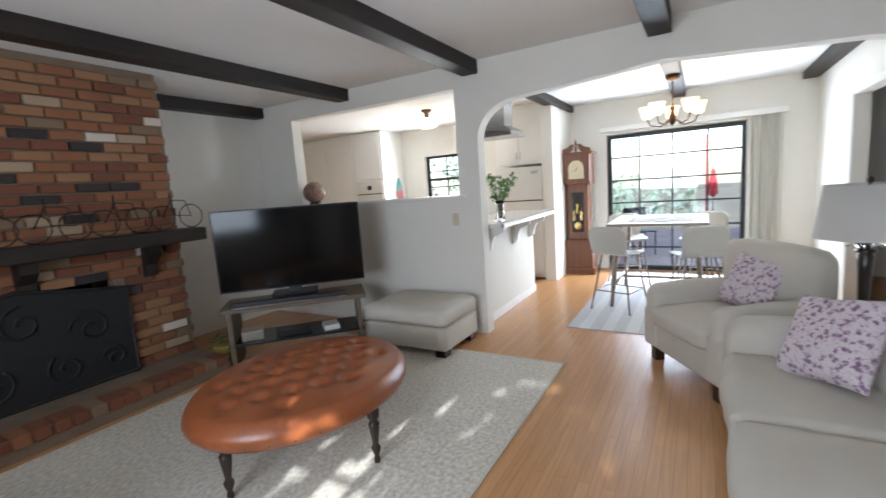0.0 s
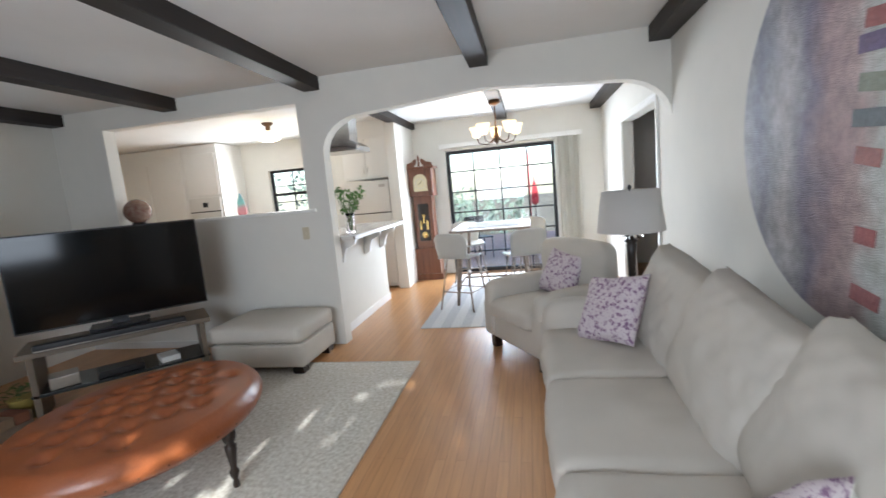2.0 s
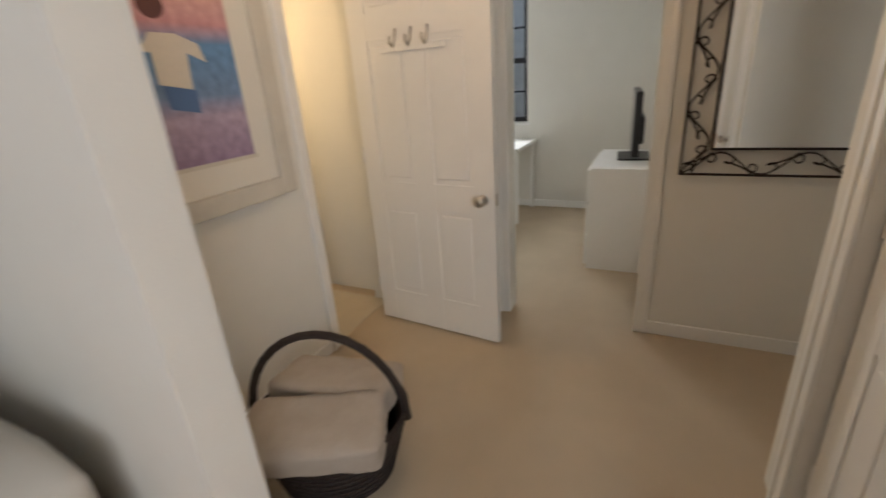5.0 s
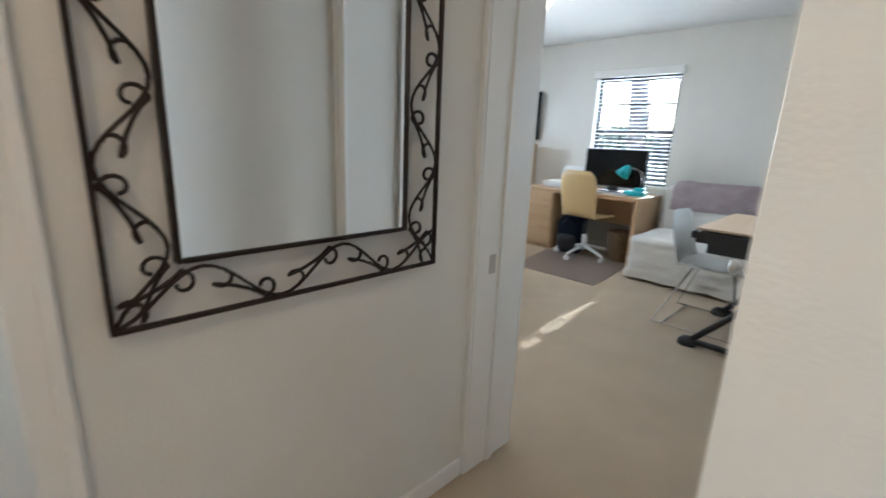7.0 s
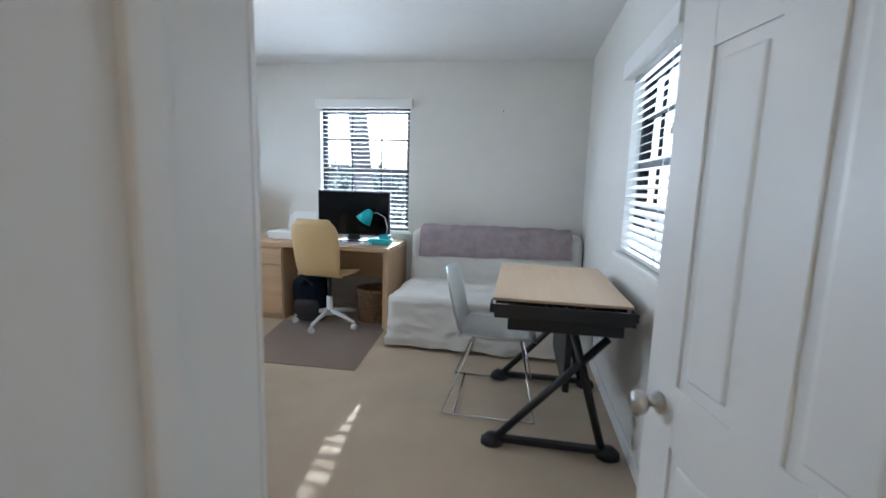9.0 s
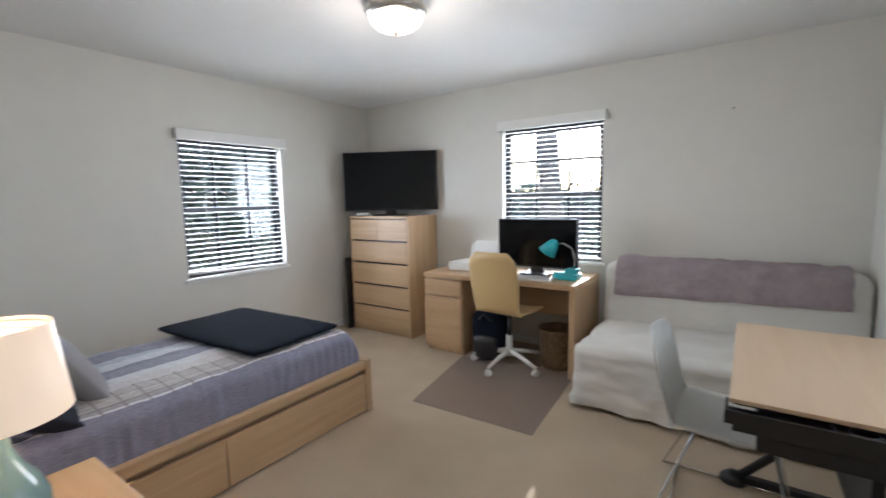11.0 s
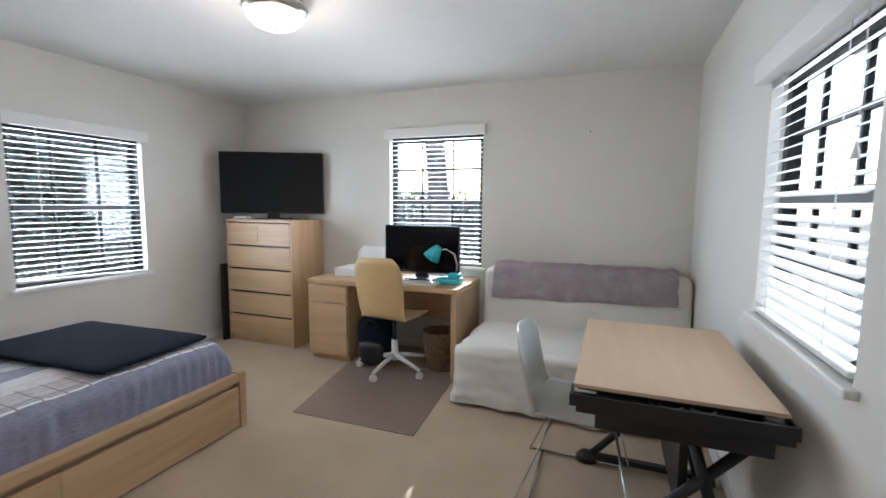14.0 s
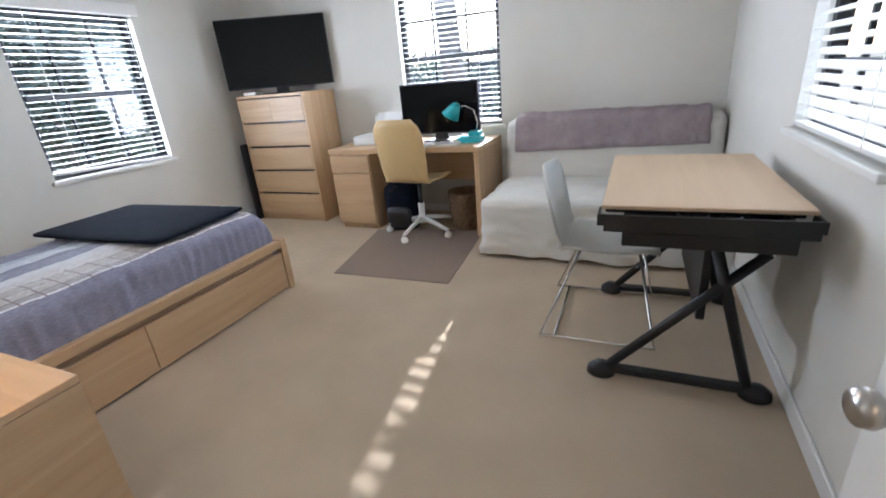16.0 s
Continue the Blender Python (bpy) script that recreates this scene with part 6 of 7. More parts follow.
for sx in (-1, 1):
    for sy in (-1, 1):
        part("leg", tb([(sx * 0.13, sy * 0.12 - 0.03, 0.605), (sx * 0.22, sy * 0.21 - 0.03, 0.0)], 0.010, 8), M_greywood, stl)
part("foot_rail", tb([(-0.19, -0.20, 0.22), (0.19, -0.20, 0.22), (0.19, 0.14, 0.22), (-0.19, 0.14, 0.22)], 0.007, 6, True), M_greywood, stl)
copy_thing(stl, pose(1.10, 5.68, 0, 0, 0, 200))
copy_thing(stl, pose(0.30, 6.95, 0, 0, 0, 20))
copy_thing(stl, pose(1.15, 6.92, 0, 0, 0, -20))
drg = thing("dining_rug", 0.82, 6.35, 0, "flat-woven white and blue-grey striped dining rug", "rug")
part("weave", bx(-0.82, 0.95, -1.41, 1.36, 0.001, 0.008, 0.002), striped("dining_stripes", [(0.06 * i, ((0.62, 0.62, 0.62) if i % 2 else (0.50, 0.51, 0.53))) for i in range(16)], "X", -0.82, 0.95, 0.4), drg)

ch = thing("chandelier", 0.855, 6.30, H - 0.09, "bronze five-arm chandelier with lit amber glass cups", "chandelier")
ch.scale = (1.2, 1.2, 1.25)
part("canopy", lathe([(0.02, -0.05), (0.06, -0.03), (0.065, 0.0)], 24), M_bronze, ch)
part("stem", tb([(0, 0, -0.04), (0, 0, -0.26)], 0.007, 8), M_bronze, ch)
part("body", lathe([(0.008, -0.42), (0.025, -0.40), (0.03, -0.35), (0.014, -0.30), (0.025, -0.27), (0.008, -0.25)], 18), M_bronze, ch)
for k in range(5):
    a = k * 2 * math.pi / 5 + 0.4
    ca, sa = math.cos(a), math.sin(a)
    arm = part("arm", tb([(0.02 * ca, 0.02 * sa, -0.36), (0.10 * ca, 0.10 * sa, -0.42), (0.19 * ca, 0.19 * sa, -0.40), (0.22 * ca, 0.22 * sa, -0.34)], 0.006, 8), M_bronze, ch)
    cup = lathe([(0.02, -0.34), (0.045, -0.325), (0.052, -0.28), (0.07, -0.235), (0.066, -0.235), (0.048, -0.28), (0.03, -0.325)], 24)
    part("glass_cup", cup, M_cup, arm, "lit amber glass cup", m=pose(0.22 * ca, 0.22 * sa, 0))
bulb("chandelier_light", 0.86, 6.30, H - 0.40, 3.5, (1.0, 0.70, 0.36), 0.15)

kp = thing("pendant_light", -2.27, 6.30, H, "schoolhouse ceiling light with lit milk-glass shade", "ceiling light")
kp.scale = (1.0, 1.0, 0.95)
part("canopy", lathe([(0.03, -0.12), (0.035, -0.05), (0.075, -0.02), (0.08, 0.0)], 24), M_bronze, kp)
part("shade", lathe([(0.05, -0.12), (0.075, -0.125), (0.165, -0.17), (0.165, -0.20), (0.14, -0.24), (0.08, -0.265), (0.02, -0.27)], 36), glow("lit_milk_glass", (1.0, 0.86, 0.62), 1.0), kp)
bulb("kitchen_light", -2.27, 6.30, H - 0.50, 4.5, (1.0, 0.80, 0.54), 0.15)

cab = thing("kitchen_cabinets", -6.63, 7.30, 0, "tall white kitchen cabinets with plain doors", "cabinet")
part("carcass", bx(0, 2.05, 0.0, 0.67, 0.0, 2.55), M_white, cab)
for k in range(3):
    part("cabinet_door", bx(0.04 + 0.67 * k, 0.68 + 0.67 * k, -0.02, -0.001, 1.0, 2.3, 0.004), M_white, cab)
    part("knob", lathe([(0.008, 0), (0.014, 0.012), (0.004, 0.02)], 12), M_nickel, cab, m=pose(0.62 + 0.67 * k, -0.02, 1.3, 90))
ov = thing("wall_oven", -4.27, 7.30, 0, "white built-in wall oven in a white cabinet", "oven")
part("housing", bx(-0.30, 0.38, 0.0, 0.67, 0.0, 2.55), M_white, ov)
part("oven_door", bx(-0.26, 0.34, -0.03, -0.001, 0.95, 1.42, 0.006), M_plaster, ov)
part("oven_window", bx(-0.12, 0.20, -0.034, -0.0305, 1.08, 1.28), mat("grey_glass", (0.25, 0.26, 0.27), 0.1), ov)
part("control_panel", bx(-0.26, 0.34, -0.03, -0.001, 1.43, 1.66, 0.004), M_plaster, ov)
part("vent_slot", bx(-0.26, 0.34, -0.033, -0.0305, 1.415, 1.432), M_black, ov)
part("clock_display", bx(0.0, 0.10, -0.033, -0.0305, 1.50, 1.58), M_black, ov)
part("upper_door", bx(-0.26, 0.34, -0.02, -0.001, 1.70, 2.4, 0.004), M_white, ov)
sbd = tagged(part("surfboard", prism([(0.0, 0.0), (0.13, 0.0), (0.155, 0.15), (0.13, 0.32), (0.075, 0.47), (0.06, 0.47), (0.0, 0.32), (-0.02, 0.15)], 0, 0.02), striped("board_paint", [(0, (0.55, 0.16, 0.2)), (0.45, (0.5, 0.25, 0.26)), (0.6, (0.2, 0.42, 0.4)), (1.0, (0.1, 0.25, 0.3))], "Z", 0, 0.47, 0.2, "LINEAR")), "small painted pink and green surfboard ornament", "ornament")
sbd.matrix_basis = pose(-3.80, 7.55, 1.22, -8, -8, 0)
kc = thing("kitchen_counter", -3.88, 7.32, 0, "white tiled kitchen counter under the window", "counter")
part("worktop", bx(0, 2.2, 0, 0.65, 0.90, 0.94, 0.004), M_tile, kc)
part("base_cabinet", bx(0, 2.2, 0.03, 0.65, 0.0, 0.90), M_white, kc)
part("backsplash", bx(0, 2.2, 0.625, 0.648, 0.94, 1.16), M_tile, kc)
part("side_shelf", bx(0.2, 0.55, 0.3, 0.645, 0.94, 1.22, 0.004), M_white, kc)
fr = thing("refrigerator", -1.20, 7.30, 0, "white two-door top-freezer refrigerator", "refrigerator")
part("cabinet", bx(-0.36, 0.36, -0.25, 0.42, 0.02, 1.66, 0.01), M_plaster, fr)
part("freezer_door", bx(-0.36, 0.36, -0.31, -0.255, 1.18, 1.66, 0.012), M_plaster, fr)
part("fridge_door", bx(-0.36, 0.36, -0.31, -0.255, 0.08, 1.165, 0.012), M_plaster, fr)
part("gasket", bx(-0.35, 0.352, -0.256, -0.2495, 0.08, 1.65), M_blackpl, fr)
part("badge", bx(0.2, 0.3, -0.314, -0.3105, 1.56, 1.60), M_nickel, fr, "plain silver badge")
uc = thing("upper_cabinet", -1.20, 7.35, 1.70, "white cupboard over the refrigerator", "cabinet")
part("box", bx(-0.37, 0.37, -0.25, 0.60, 0.0, 0.88), M_white, uc)
for sg in (-1, 1):
    part("cupboard_door", bx(min(sg * 0.004, sg * 0.36), max(sg * 0.004, sg * 0.36), -0.272, -0.251, 0.03, 0.6, 0.004), M_white, uc)
    part("pull", tb([(sg * 0.03, -0.272, 0.08), (sg * 0.03, -0.295, 0.09), (sg * 0.03, -0.295, 0.17), (sg * 0.03, -0.272, 0.18)], 0.005, 6), M_nickel, uc)
hd = thing("range_hood", -0.94, 5.72, 1.98, "stainless range hood with curved glass canopy", "range hood")
M_steel = mat("brushed_steel", (0.5, 0.5, 0.5), 0.25, 1.0, vary=0.1)
part("chimney", bx(-0.13, 0.13, -0.13, 0.13, 0.10, H - 1.981), M_steel, hd)
part("motor_box", prism([(-0.24, 0.0), (0.24, 0.0), (0.24, 0.05), (0.14, 0.12), (-0.14, 0.12), (-0.24, 0.05)], -0.22, 0.22), M_steel, hd)
part("glass_canopy", prism([(-0.32 + 0.064 * i, 0.06 - 0.0028 * (i - 5) ** 2) for i in range(11)] + [(0.32 - 0.064 * i, 0.052 - 0.0028 * (5 - i) ** 2) for i in range(11)], -0.28, -0.222), M_glass, hd, "curved glass lip")

# ---- hall ----
mi = thing("wall_mirror", 4.342, -0.19, 0.88, "wall mirror in a bronze scrolled wrought-iron frame", "mirror", -90)
MW, MH, MB = 0.80, 1.05, 0.115
part("glass", bx(-MW / 2 + MB, MW / 2 - MB, -0.022, -0.016, MB, MH - MB), M_mirror, mi, "silvered mirror plate")
part("backing", bx(-MW / 2 + MB, MW / 2 - MB, -0.0155, -0.004, MB, MH - MB), M_black, mi)
for w2, z0, z1 in ((MW / 2, 0, MH), (MW / 2 - MB, MB, MH - MB)):
    fb = bmesh.new()
    for a, b, c, d in ((-w2, -w2 + 0.010, z0, z1), (w2 - 0.010, w2, z0, z1), (-w2 + 0.010, w2 - 0.010, z0, z0 + 0.010), (-w2 + 0.010, w2 - 0.010, z1 - 0.010, z1)):
        box(fb, a, b, -0.030, -0.014, c, d, 0.003, 1)
    part("iron_bar_frame", fb, M_iron, mi, "dark bronze iron bar frame")


def scrolls(length, at):
    """One run of S-scrolls along a side of the frame; at maps (along, across) to (x, z)."""
    n = max(2, int(length / 0.145))
    s = length / n
    for i in range(n):
        u0, f = i * s, 1 if i % 2 else -1
        pts = []
        for k in range(26):
            q = k / 25
            if q < 0.36:
                a = q / 0.36 * 4.2
                r = 0.010 + 0.018 * q / 0.36
                pts.append((u0 + s * 0.24 - r * math.cos(a + 2.0), MB / 2 + f * (0.02 + r * math.sin(a + 2.0))))
            elif q < 0.64:
                e = (q - 0.36) / 0.28
                p0, p1 = pts_last, (u0 + s * 0.76, MB / 2 - f * 0.045)
                pts.append((p0[0] + (p1[0] - p0[0]) * e, p0[1] + (p1[1] - p0[1]) * (e ** 1.4)))
            else:
                a = (q - 0.64) / 0.36 * 4.6
                r = 0.026 - 0.016 * (q - 0.64) / 0.36
                pts.append((u0 + s * 0.76 + r * math.sin(a), MB / 2 - f * (0.045 - 0.026 + r * math.cos(a))))
            pts_last = pts[-1]
        part("scroll", tb([(at(u, v)[0], -0.022, at(u, v)[1]) for u, v in pts], 0.0042, 6), M_iron, mi)
        part("vine", tb([(at(u0 + s * t / 8, MB / 2 + f * (MB / 2 - 0.01) * math.cos(math.pi * t / 8))[0], -0.022, at(u0 + s * t / 8, MB / 2 + f * (MB / 2 - 0.01) * math.cos(math.pi * t / 8))[1]) for t in range(9)], 0.004, 6), M_iron, mi)


scrolls(MW, lambda u, v: (-MW / 2 + u, v))
scrolls(MW, lambda u, v: (-MW / 2 + u, MH - v))
scrolls(MH, lambda u, v: (-MW / 2 + v, u))
scrolls(MH, lambda u, v: (MW / 2 - v, u))

pf = thing("framed_picture", 3.12, 1.848, 0.94, "beach painting in a wide whitewashed frame", "picture")
M_wash = mat("whitewashed_frame", (0.62, 0.59, 0.52), 0.6, vary=0.12, fine=50, bump=0.2)
for name, a, b, c, d in (("frame_side", -0.42, -0.34, 0, 1.05), ("frame_side", 0.34, 0.42, 0, 1.05), ("frame_rail", -0.34, 0.34, 0, 0.08), ("frame_rail", -0.34, 0.34, 0.97, 1.05)):
    part(name, bx(a, b, -0.04, -0.002, c, d, 0.008), M_wash, pf)
part("mount", bx(-0.339, 0.339, -0.02, -0.004, 0.081, 0.969), mat("cream_mount", (0.72, 0.70, 0.64), 0.8, vary=0.03), pf)
part("picture_sheet", bx(-0.23, 0.23, -0.0225, -0.0202, 0.20, 0.86), striped("sea_paint", [(0, (0.30, 0.22, 0.34)), (0.25, (0.40, 0.33, 0.45)), (0.36, (0.16, 0.25, 0.42)), (0.62, (0.12, 0.26, 0.48)), (0.72, (0.56, 0.30, 0.32)), (1.0, (0.62, 0.42, 0.36))], "Z", 0.2, 0.86, 0.5, "LINEAR", 16), pf, "sea and sunset sky")
part("inner_slip", bx(-0.245, 0.245, -0.0225, -0.0205, 0.185, 0.199), M_wash, pf)
part("white_shape", prism([(-0.10, 0.48), (0.02, 0.46), (0.03, 0.58), (0.10, 0.55), (0.08, 0.61), (0.0, 0.64), (-0.09, 0.64), (-0.14, 0.58), (-0.10, 0.58)], -0.0245, -0.0227), mat("white_dab", (0.66, 0.62, 0.55), 0.8), pf)
part("blue_shape", prism([(-0.08, 0.40), (0.03, 0.38), (0.03, 0.459), (-0.09, 0.479)], -0.0245, -0.0227), mat("blue_dab", (0.08, 0.16, 0.34), 0.8), pf)
part("dark_shape", prism([(-0.06 + 0.045 * math.cos(a), 0.72 + 0.04 * math.sin(a)) for a in [i * math.pi / 7 for i in range(14)]], -0.0245, -0.0227), mat("brown_dab", (0.12, 0.05, 0.05), 0.8), pf)

bs = thing("towel_basket", 2.965, 1.31, 0, "dark wicker basket with hoop handle full of towels", "basket", 20)
bs.scale = (1.2, 1.2, 1.12)
bw = lathe([(0.14, 0.0), (0.15, 0.01), (0.21, 0.24), (0.215, 0.25), (0.20, 0.25), (0.19, 0.22), (0.13, 0.02)], 40, 0.98, 1.14)
part("body", bw, M_wicker, bs)
for i in range(10):
    r = 0.152 + 0.0058 * i
    part("weave_ring", tb([(0.98 * r * math.cos(a), 1.14 * r * math.sin(a), 0.02 + 0.0245 * i) for a in [k * math.pi / 20 for k in range(40)]], 0.008, 6, True), M_wicker, bs)
part("hoop_handle", tb([(0.0, 0.24 * math.cos(math.pi * i / 16), 0.22 + 0.315 * math.sin(math.pi * i / 16)) for i in range(17)], 0.013, 8), M_wicker, bs, "hooped wicker handle")
for xx, rz2, sd in ((-0.10, 6, 1.0), (0.10, -8, 5.0)):
    tw = tagged(part("towel", soft(-0.125, 0.125, -0.23, 0.23, 0, 0.12, 0.008, 0.025, 16, 0.012, sd, 9), M_towel), "folded beige patterned towel in the basket", "towel", "folded towels")
    tw.matrix_basis = pose(2.965, 1.31, 0.235, 0, 0, 20) @ pose(xx * 1.15, 0, 0, 0, 8 if xx > 0 else -10, rz2)

sw = thing("wall_sconce", 3.75, 2.9, 1.75, "lit bathroom sconce with white glass", "wall light")
part("shade", lathe([(0.03, 0), (0.06, 0.02), (0.07, 0.12), (0.05, 0.14)], 24), M_dome, sw)
part("back_plate", bx(-0.05, 0.05, 0.07, 0.295, -0.02, 0.03, 0.004), M_nickel, sw)
bulb("bath_light", 3.80, 2.55, 1.75, 5, (1.0, 0.70, 0.36), 0.1)
vn = thing("bath_vanity", 3.48, 2.15, 0, "white bathroom vanity with towels on top", "vanity")
part("cabinet", bx(0.0, 0.42, 0.2, 1.0, 0, 0.80), M_white, vn)
part("worktop", bx(0.0, 0.45, 0.18, 1.02, 0.80, 0.83, 0.004), M_tile, vn)
tp = thing("towel_shelf", 3.95, 3.08, 0.9, "stack of white folded towels on a shelf", "towel")
for k in range(3):
    part("folded_towel", soft(-0.14, 0.1, -0.1, 0.1, 0.09 * k, 0.09 * k + 0.085, 0.005, 0.03, 6, 0.003), M_slip, tp)

# second bedroom seen from the hall
d2 = thing("dresser", 5.13, 0.225, 0, "plain white chest of drawers in the second bedroom", "dresser")
part("carcass", bx(0, 0.80, 0, 0.48, 0, 0.74, 0.003), M_white, d2)
for k in range(3):
    part("drawer", bx(0.01, 0.79, 0.481, 0.50, 0.03 + 0.235 * k, 0.255 + 0.235 * k, 0.003), M_white, d2)
flat_tv("television", 5.60, 0.47, 0.74, 184, 0.72, 0.42, "small black television on the white chest of drawers")
wd = thing("writing_desk", 6.30, 1.70, 0, "small white writing desk by the window", "desk")
part("desktop", bx(-0.3, 0.38, -0.25, 0.5, 0.70, 0.73, 0.003), M_white, wd)
for xx in (-0.28, 0.34):
    for yy in (-0.23, 0.46):
        part("leg", bx(xx, xx + 0.035, yy, yy + 0.035, 0, 0.70, 0.002), M_white, wd)
# Added fill that brightens the dim hall, with a made-up ceiling fitting above
bulb("hall_fill", 3.3, 0.9, 2.30, 5.5, (1.0, 0.68, 0.40), 0.12)
hl = thing("ceiling_light", 3.3, 0.9, HB, "added flush ceiling fitting for the hall fill light", "ceiling light")
part("pan", lathe([(0.13, 0), (0.135, -0.02), (0.11, -0.03)], 32), M_nickel, hl)
part("dome", lathe([(0.11, -0.028), (0.09, -0.07), (0.03, -0.09), (0.01, -0.092)], 32), M_dome, hl)

# ---- outdoors ----
patio = struct("pavement", bx(-4.5, 5.0, 8.14, 14.0, -0.14, -0.04), mat("patio_paver", (0.42, 0.27, 0.22), 0.85, scale=5, vary=0.3), "pink brick patio beyond the glass door", "pavement")
pv = None
for ix in range(12):
    for iy in range(18):
        m = pose(-1.2 + 0.31 * ix + (0.15 if iy % 2 else 0), 8.3 + 0.2 * iy, -0.04)
        if pv is None:
            pv = part("paver", bx(-0.148, 0.148, -0.094, 0.094, 0, 0.02, 0.004, 1), mat("paver_clay", (0.45, 0.30, 0.25), 0.85, scale=9, vary=0.35), patio)
            pv.matrix_basis = m
        else:
            shared("paver", pv, patio, m)


def foliage(name, x0, x1, y0, y1, z0, z1, n, size, material, label, seed, category="hedge", curve=0.35):
    """A mass of small leaves with an uneven outline."""
    r = random.Random(seed)
    verts, faces = [], []
    for _ in range(n):
        u, v, w = r.random(), r.random(), r.random()
        p = Vector((x0 + (x1 - x0) * u, y0 + (y1 - y0) * v, z0 + (z1 - z0) * w))
        if noise.noise(p * 1.4) + 0.30 < w * curve:
            continue
        d = Vector((r.gauss(0, 1), r.gauss(0, 1), r.gauss(0, 1))).normalized() * size * r.uniform(0.6, 1.3)
        e = d.orthogonal().normalized() * d.length * 0.55
        k = len(verts)
        verts += [p - d, p + e, p + d, p - e]
        faces.append((k, k + 1, k + 2, k + 3))
    me = bpy.data.meshes.new(name)
    me.from_pydata([tuple(v) for v in verts], [], faces)
    me.materials.append(material)
    return tagged(new(name, me), label, category, kind="stuff")


foliage("ivy_hedge", 9.15, 9.6, -6.0, -0.6, -0.16, 3.0, 26000, 0.055, M_ivy, "dense ivy wall outside the bed window", 11, curve=0.1)
foliage("hedge", 3.5, 8.6, -10.2, -9.2, -0.16, 1.7, 8000, 0.06, M_ivy, "clipped hedge beyond the desk window", 12, curve=0.2)
foliage("shrub", -0.2, 1.2, -4.6, -1.6, -0.16, 1.75, 2600, 0.09, M_ivy, "shrubs and palm leaves outside the table window", 13)
foliage("hedge", -7, 1.0, 15.0, 17.0, -0.16, 1.5, 3600, 0.11, M_ivy, "green shrubs at the end of the patio", 14, curve=0.6)
foliage("shrub", -5.0, -1.8, 10.5, 11.8, -0.16, 2.6, 2600, 0.08, M_ivy, "green shrub outside the kitchen window", 15)
# the next leaf mass is out of view, added to break living room sun into dapples
foliage("shrub", -1.6, 2.5, -2.9, -2.0, -0.16, 3.0, 11000, 0.10, M_leaf, "unseen leaves added to dapple the sun at the living room window", 16, curve=0.02)
fence = struct("backdrop_fence", bx(9.66, 9.74, -8, 3, -0.16, 3.1), mat("shade_fence", (0.42, 0.42, 0.40), 0.9, vary=0.4), "weathered fence behind the ivy", "fence")
struct("backdrop_wall", bx(2.0, 10.5, -10.6, -10.4, -0.16, 1.5), mat("slate_wall", (0.20, 0.20, 0.21), 0.9, scale=2, vary=0.4), "grey garden wall behind the hedge", "wall")
struct("backdrop_fence_2", bx(-0.4, -0.3, -6.5, -1.4, -0.16, 1.9), mat("grey_fence", (0.3, 0.29, 0.27), 0.9, scale=2, vary=0.3), "pale garden fence beyond the shrubs", "fence")
tr = thing("tree", 6.62, -7.8, -0.16, "pale-barked tree outside the desk window", "tree")
M_bark = mat("pale_bark", (0.30, 0.27, 0.25), 0.9, col2=(0.17, 0.15, 0.14), scale=9, bump=1.0)
part("trunk", tb([(0, 0, 0), (0.03, 0, 1.2), (0.12, 0, 2.4), (0.3, 0, 4.0)], [0.22, 0.18, 0.16, 0.12], 14), M_bark, tr)
part("limb", tb([(0.12, 0, 2.6), (-0.3, 0.1, 3.3), (-0.9, 0.2, 4.4)], [0.10, 0.08, 0.05], 10), M_bark, tr)
crown = bmesh.new()
rr = random.Random(21)
for _ in range(7000):
    a, b2, c2 = rr.gauss(-0.4, 0.9), rr.gauss(-0.2, 0.6), max(3.2, rr.gauss(4.0, 0.6))
    d = Vector((rr.gauss(0, 1), rr.gauss(0, 1), rr.gauss(0, 1))).normalized() * 0.09
    e = d.orthogonal().normalized() * 0.05
    p = Vector((a, b2, c2))
    crown.faces.new([crown.verts.new(p + q) for q in (-d, e, d, -e)])
part("crown", crown, M_leaf, tr)
um = thing("patio_umbrella", 1.35, 11.6, -0.04, "closed red patio umbrella", "umbrella")
part("pole", tb([(0, 0, 0), (0, 0, 1.6)], 0.02, 8), M_greywood, um)
part("guy_pole", tb([(-0.12, 0, 0.0), (-0.12, 0, 2.2)], 0.018, 8), mat("red_pole", (0.5, 0.04, 0.05), 0.6), um, "thin red pole")
part("canopy", lathe([(0.03, 0.92), (0.09, 0.98), (0.08, 1.2), (0.04, 1.45), (0.01, 1.52)], 16), mat("red_canvas", (0.5, 0.04, 0.05), 0.8), um, "folded red canvas")
pt = thing("patio_chair", 0.15, 9.6, -0.02, "dark metal patio chair outside the glass door", "chair", 30)
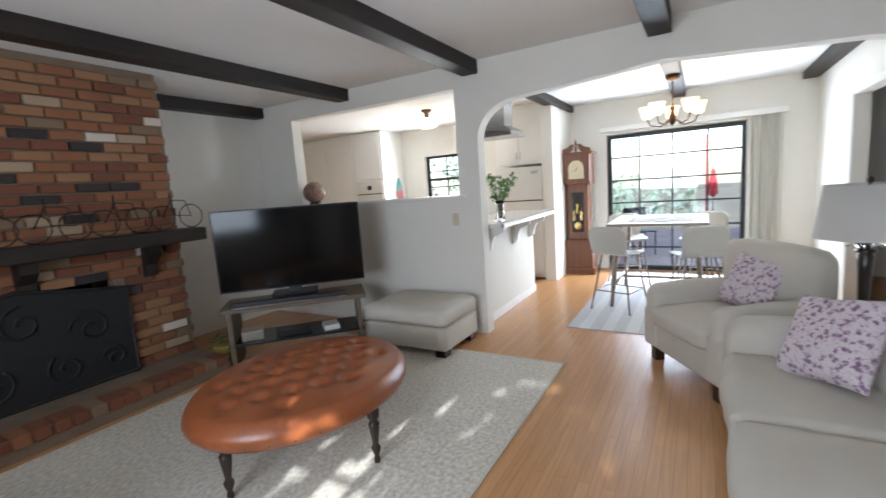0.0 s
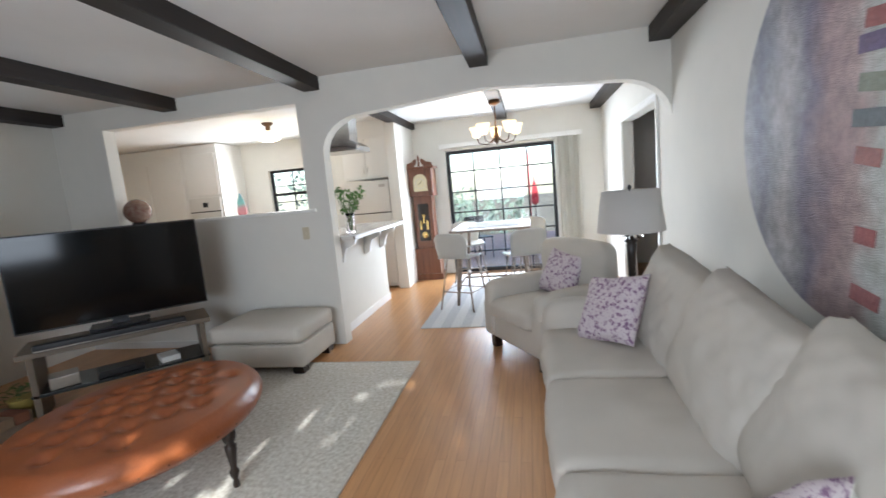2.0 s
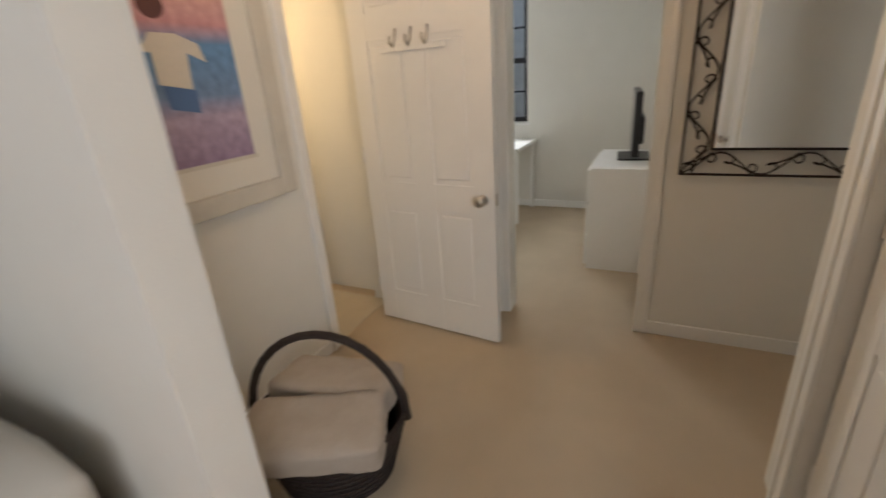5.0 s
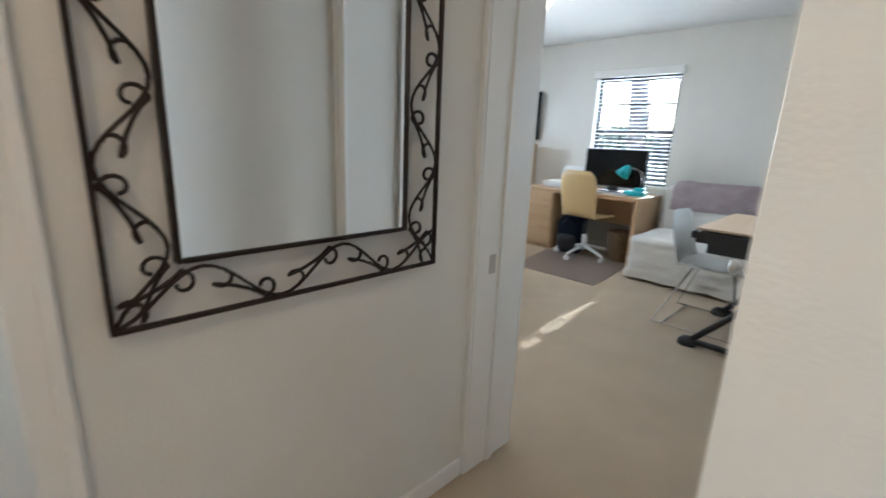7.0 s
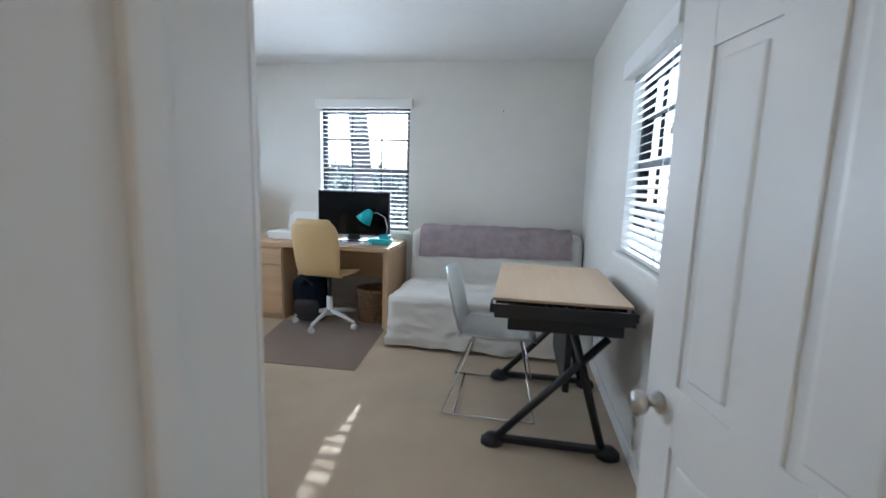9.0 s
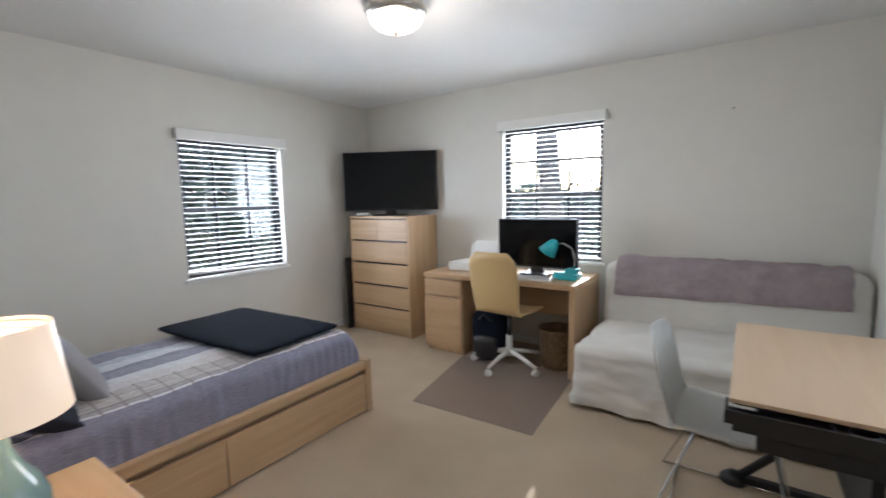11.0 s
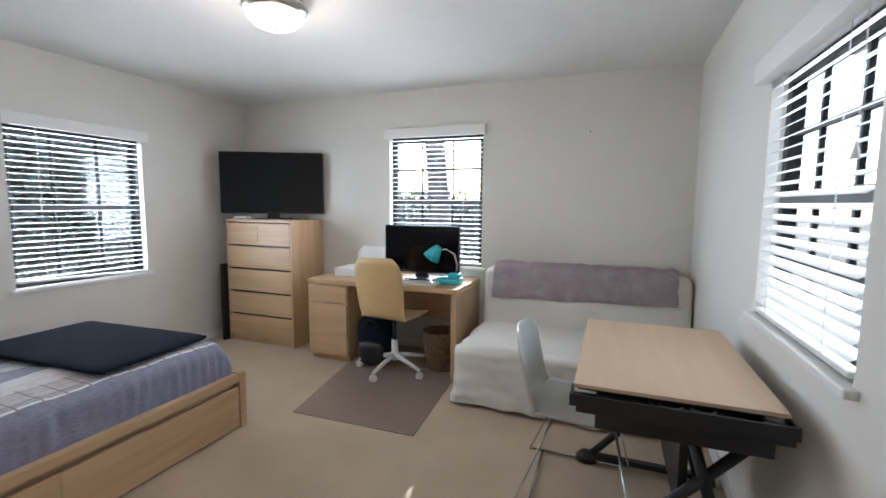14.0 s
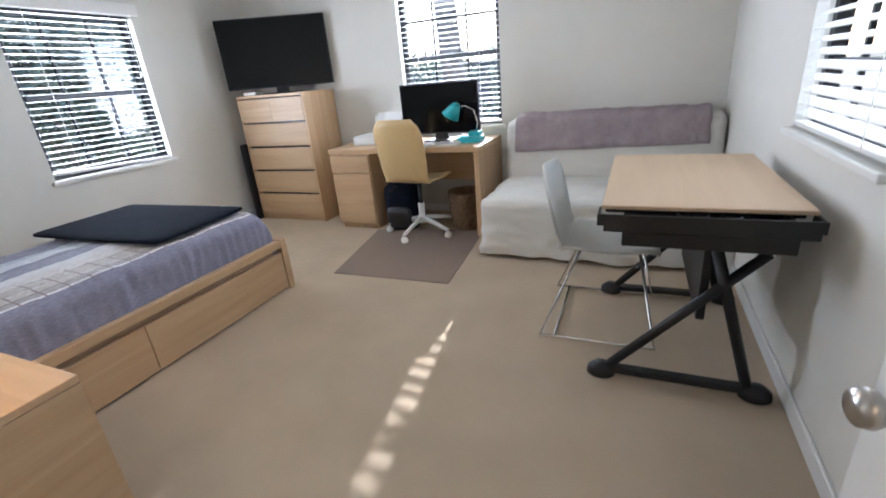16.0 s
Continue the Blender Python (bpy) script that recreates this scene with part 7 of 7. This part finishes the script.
part("seat", bx(-0.22, 0.22, -0.22, 0.22, 0.42, 0.44, 0.005), M_black, pt)
part("backrest", bx(-0.22, 0.22, 0.2, 0.22, 0.5, 0.85, 0.005), M_black, pt)
for sx in (-0.2, 0.2):
    for sy in (-0.2, 0.2):
        part("leg", tb([(sx, sy, 0), (sx, sy, 0.42)], 0.012, 6), M_black, pt)

# ---- bricks of the fireplace ----
BW, BH, GAP = 0.205, 0.064, 0.012
srcs = {}


def brick(length, y, z, x=None, flip=False):
    """One brick on the breast; alike bricks share a mesh."""
    key = (round(length, 3), flip)
    if key not in srcs:
        bm = bx(-0.03, 0.012, -length / 2, length / 2, -BH / 2, BH / 2, 0.005, 1) if not flip else bx(-length / 2, length / 2, -0.03, 0.012, -BH / 2, BH / 2, 0.005, 1)
        srcs[key] = part("brick", bm, M_brick, fp)
        o = srcs[key]
    else:
        o = shared("brick", srcs[key], fp, Matrix())
    j = random.uniform(-0.004, 0.006)
    o.matrix_basis = pose((FD if x is None else x) + (0 if flip else j), y + (j if flip else 0), z, random.uniform(-0.6, 0.6), 0, random.uniform(-0.8, 0.8))


row = 0
z = 0.14 + GAP + BH / 2
while z < H - 0.04:
    off = 0.0 if row % 2 else (BW + GAP) / 2
    y = 0.002 + off - (BW + GAP) / 2
    while y < FW - 0.01:
        a, b = max(0.004, y), min(FW - 0.004, y + BW)
        in_box = 0.78 < (a + b) / 2 < 1.98 and z < 0.92
        if b - a > 0.05 and not in_box and (y > 0.55 or row % 1 == 0):
            brick(b - a, (a + b) / 2, z)
        y += BW + GAP
    for k in range(4):
        a = 0.06 + k * 0.2 + (0.05 if row % 2 else 0)
        if row % 2 == 0 or k < 3:
            brick(0.19, FW, z, a + 0.06, True)
    z += BH + GAP
    row += 1
hb = None
for k in range(26):
    m = pose(FD + 0.503, -0.04 + 0.1 * k, 0.105)
    if hb is None:
        hb = part("hearth_brick", bx(-0.18, 0.012, -0.045, 0.045, -0.03, 0.045, 0.005, 1), M_brick, fp)
        hb.matrix_basis = m
    else:
        shared("hearth_brick", hb, fp, m)
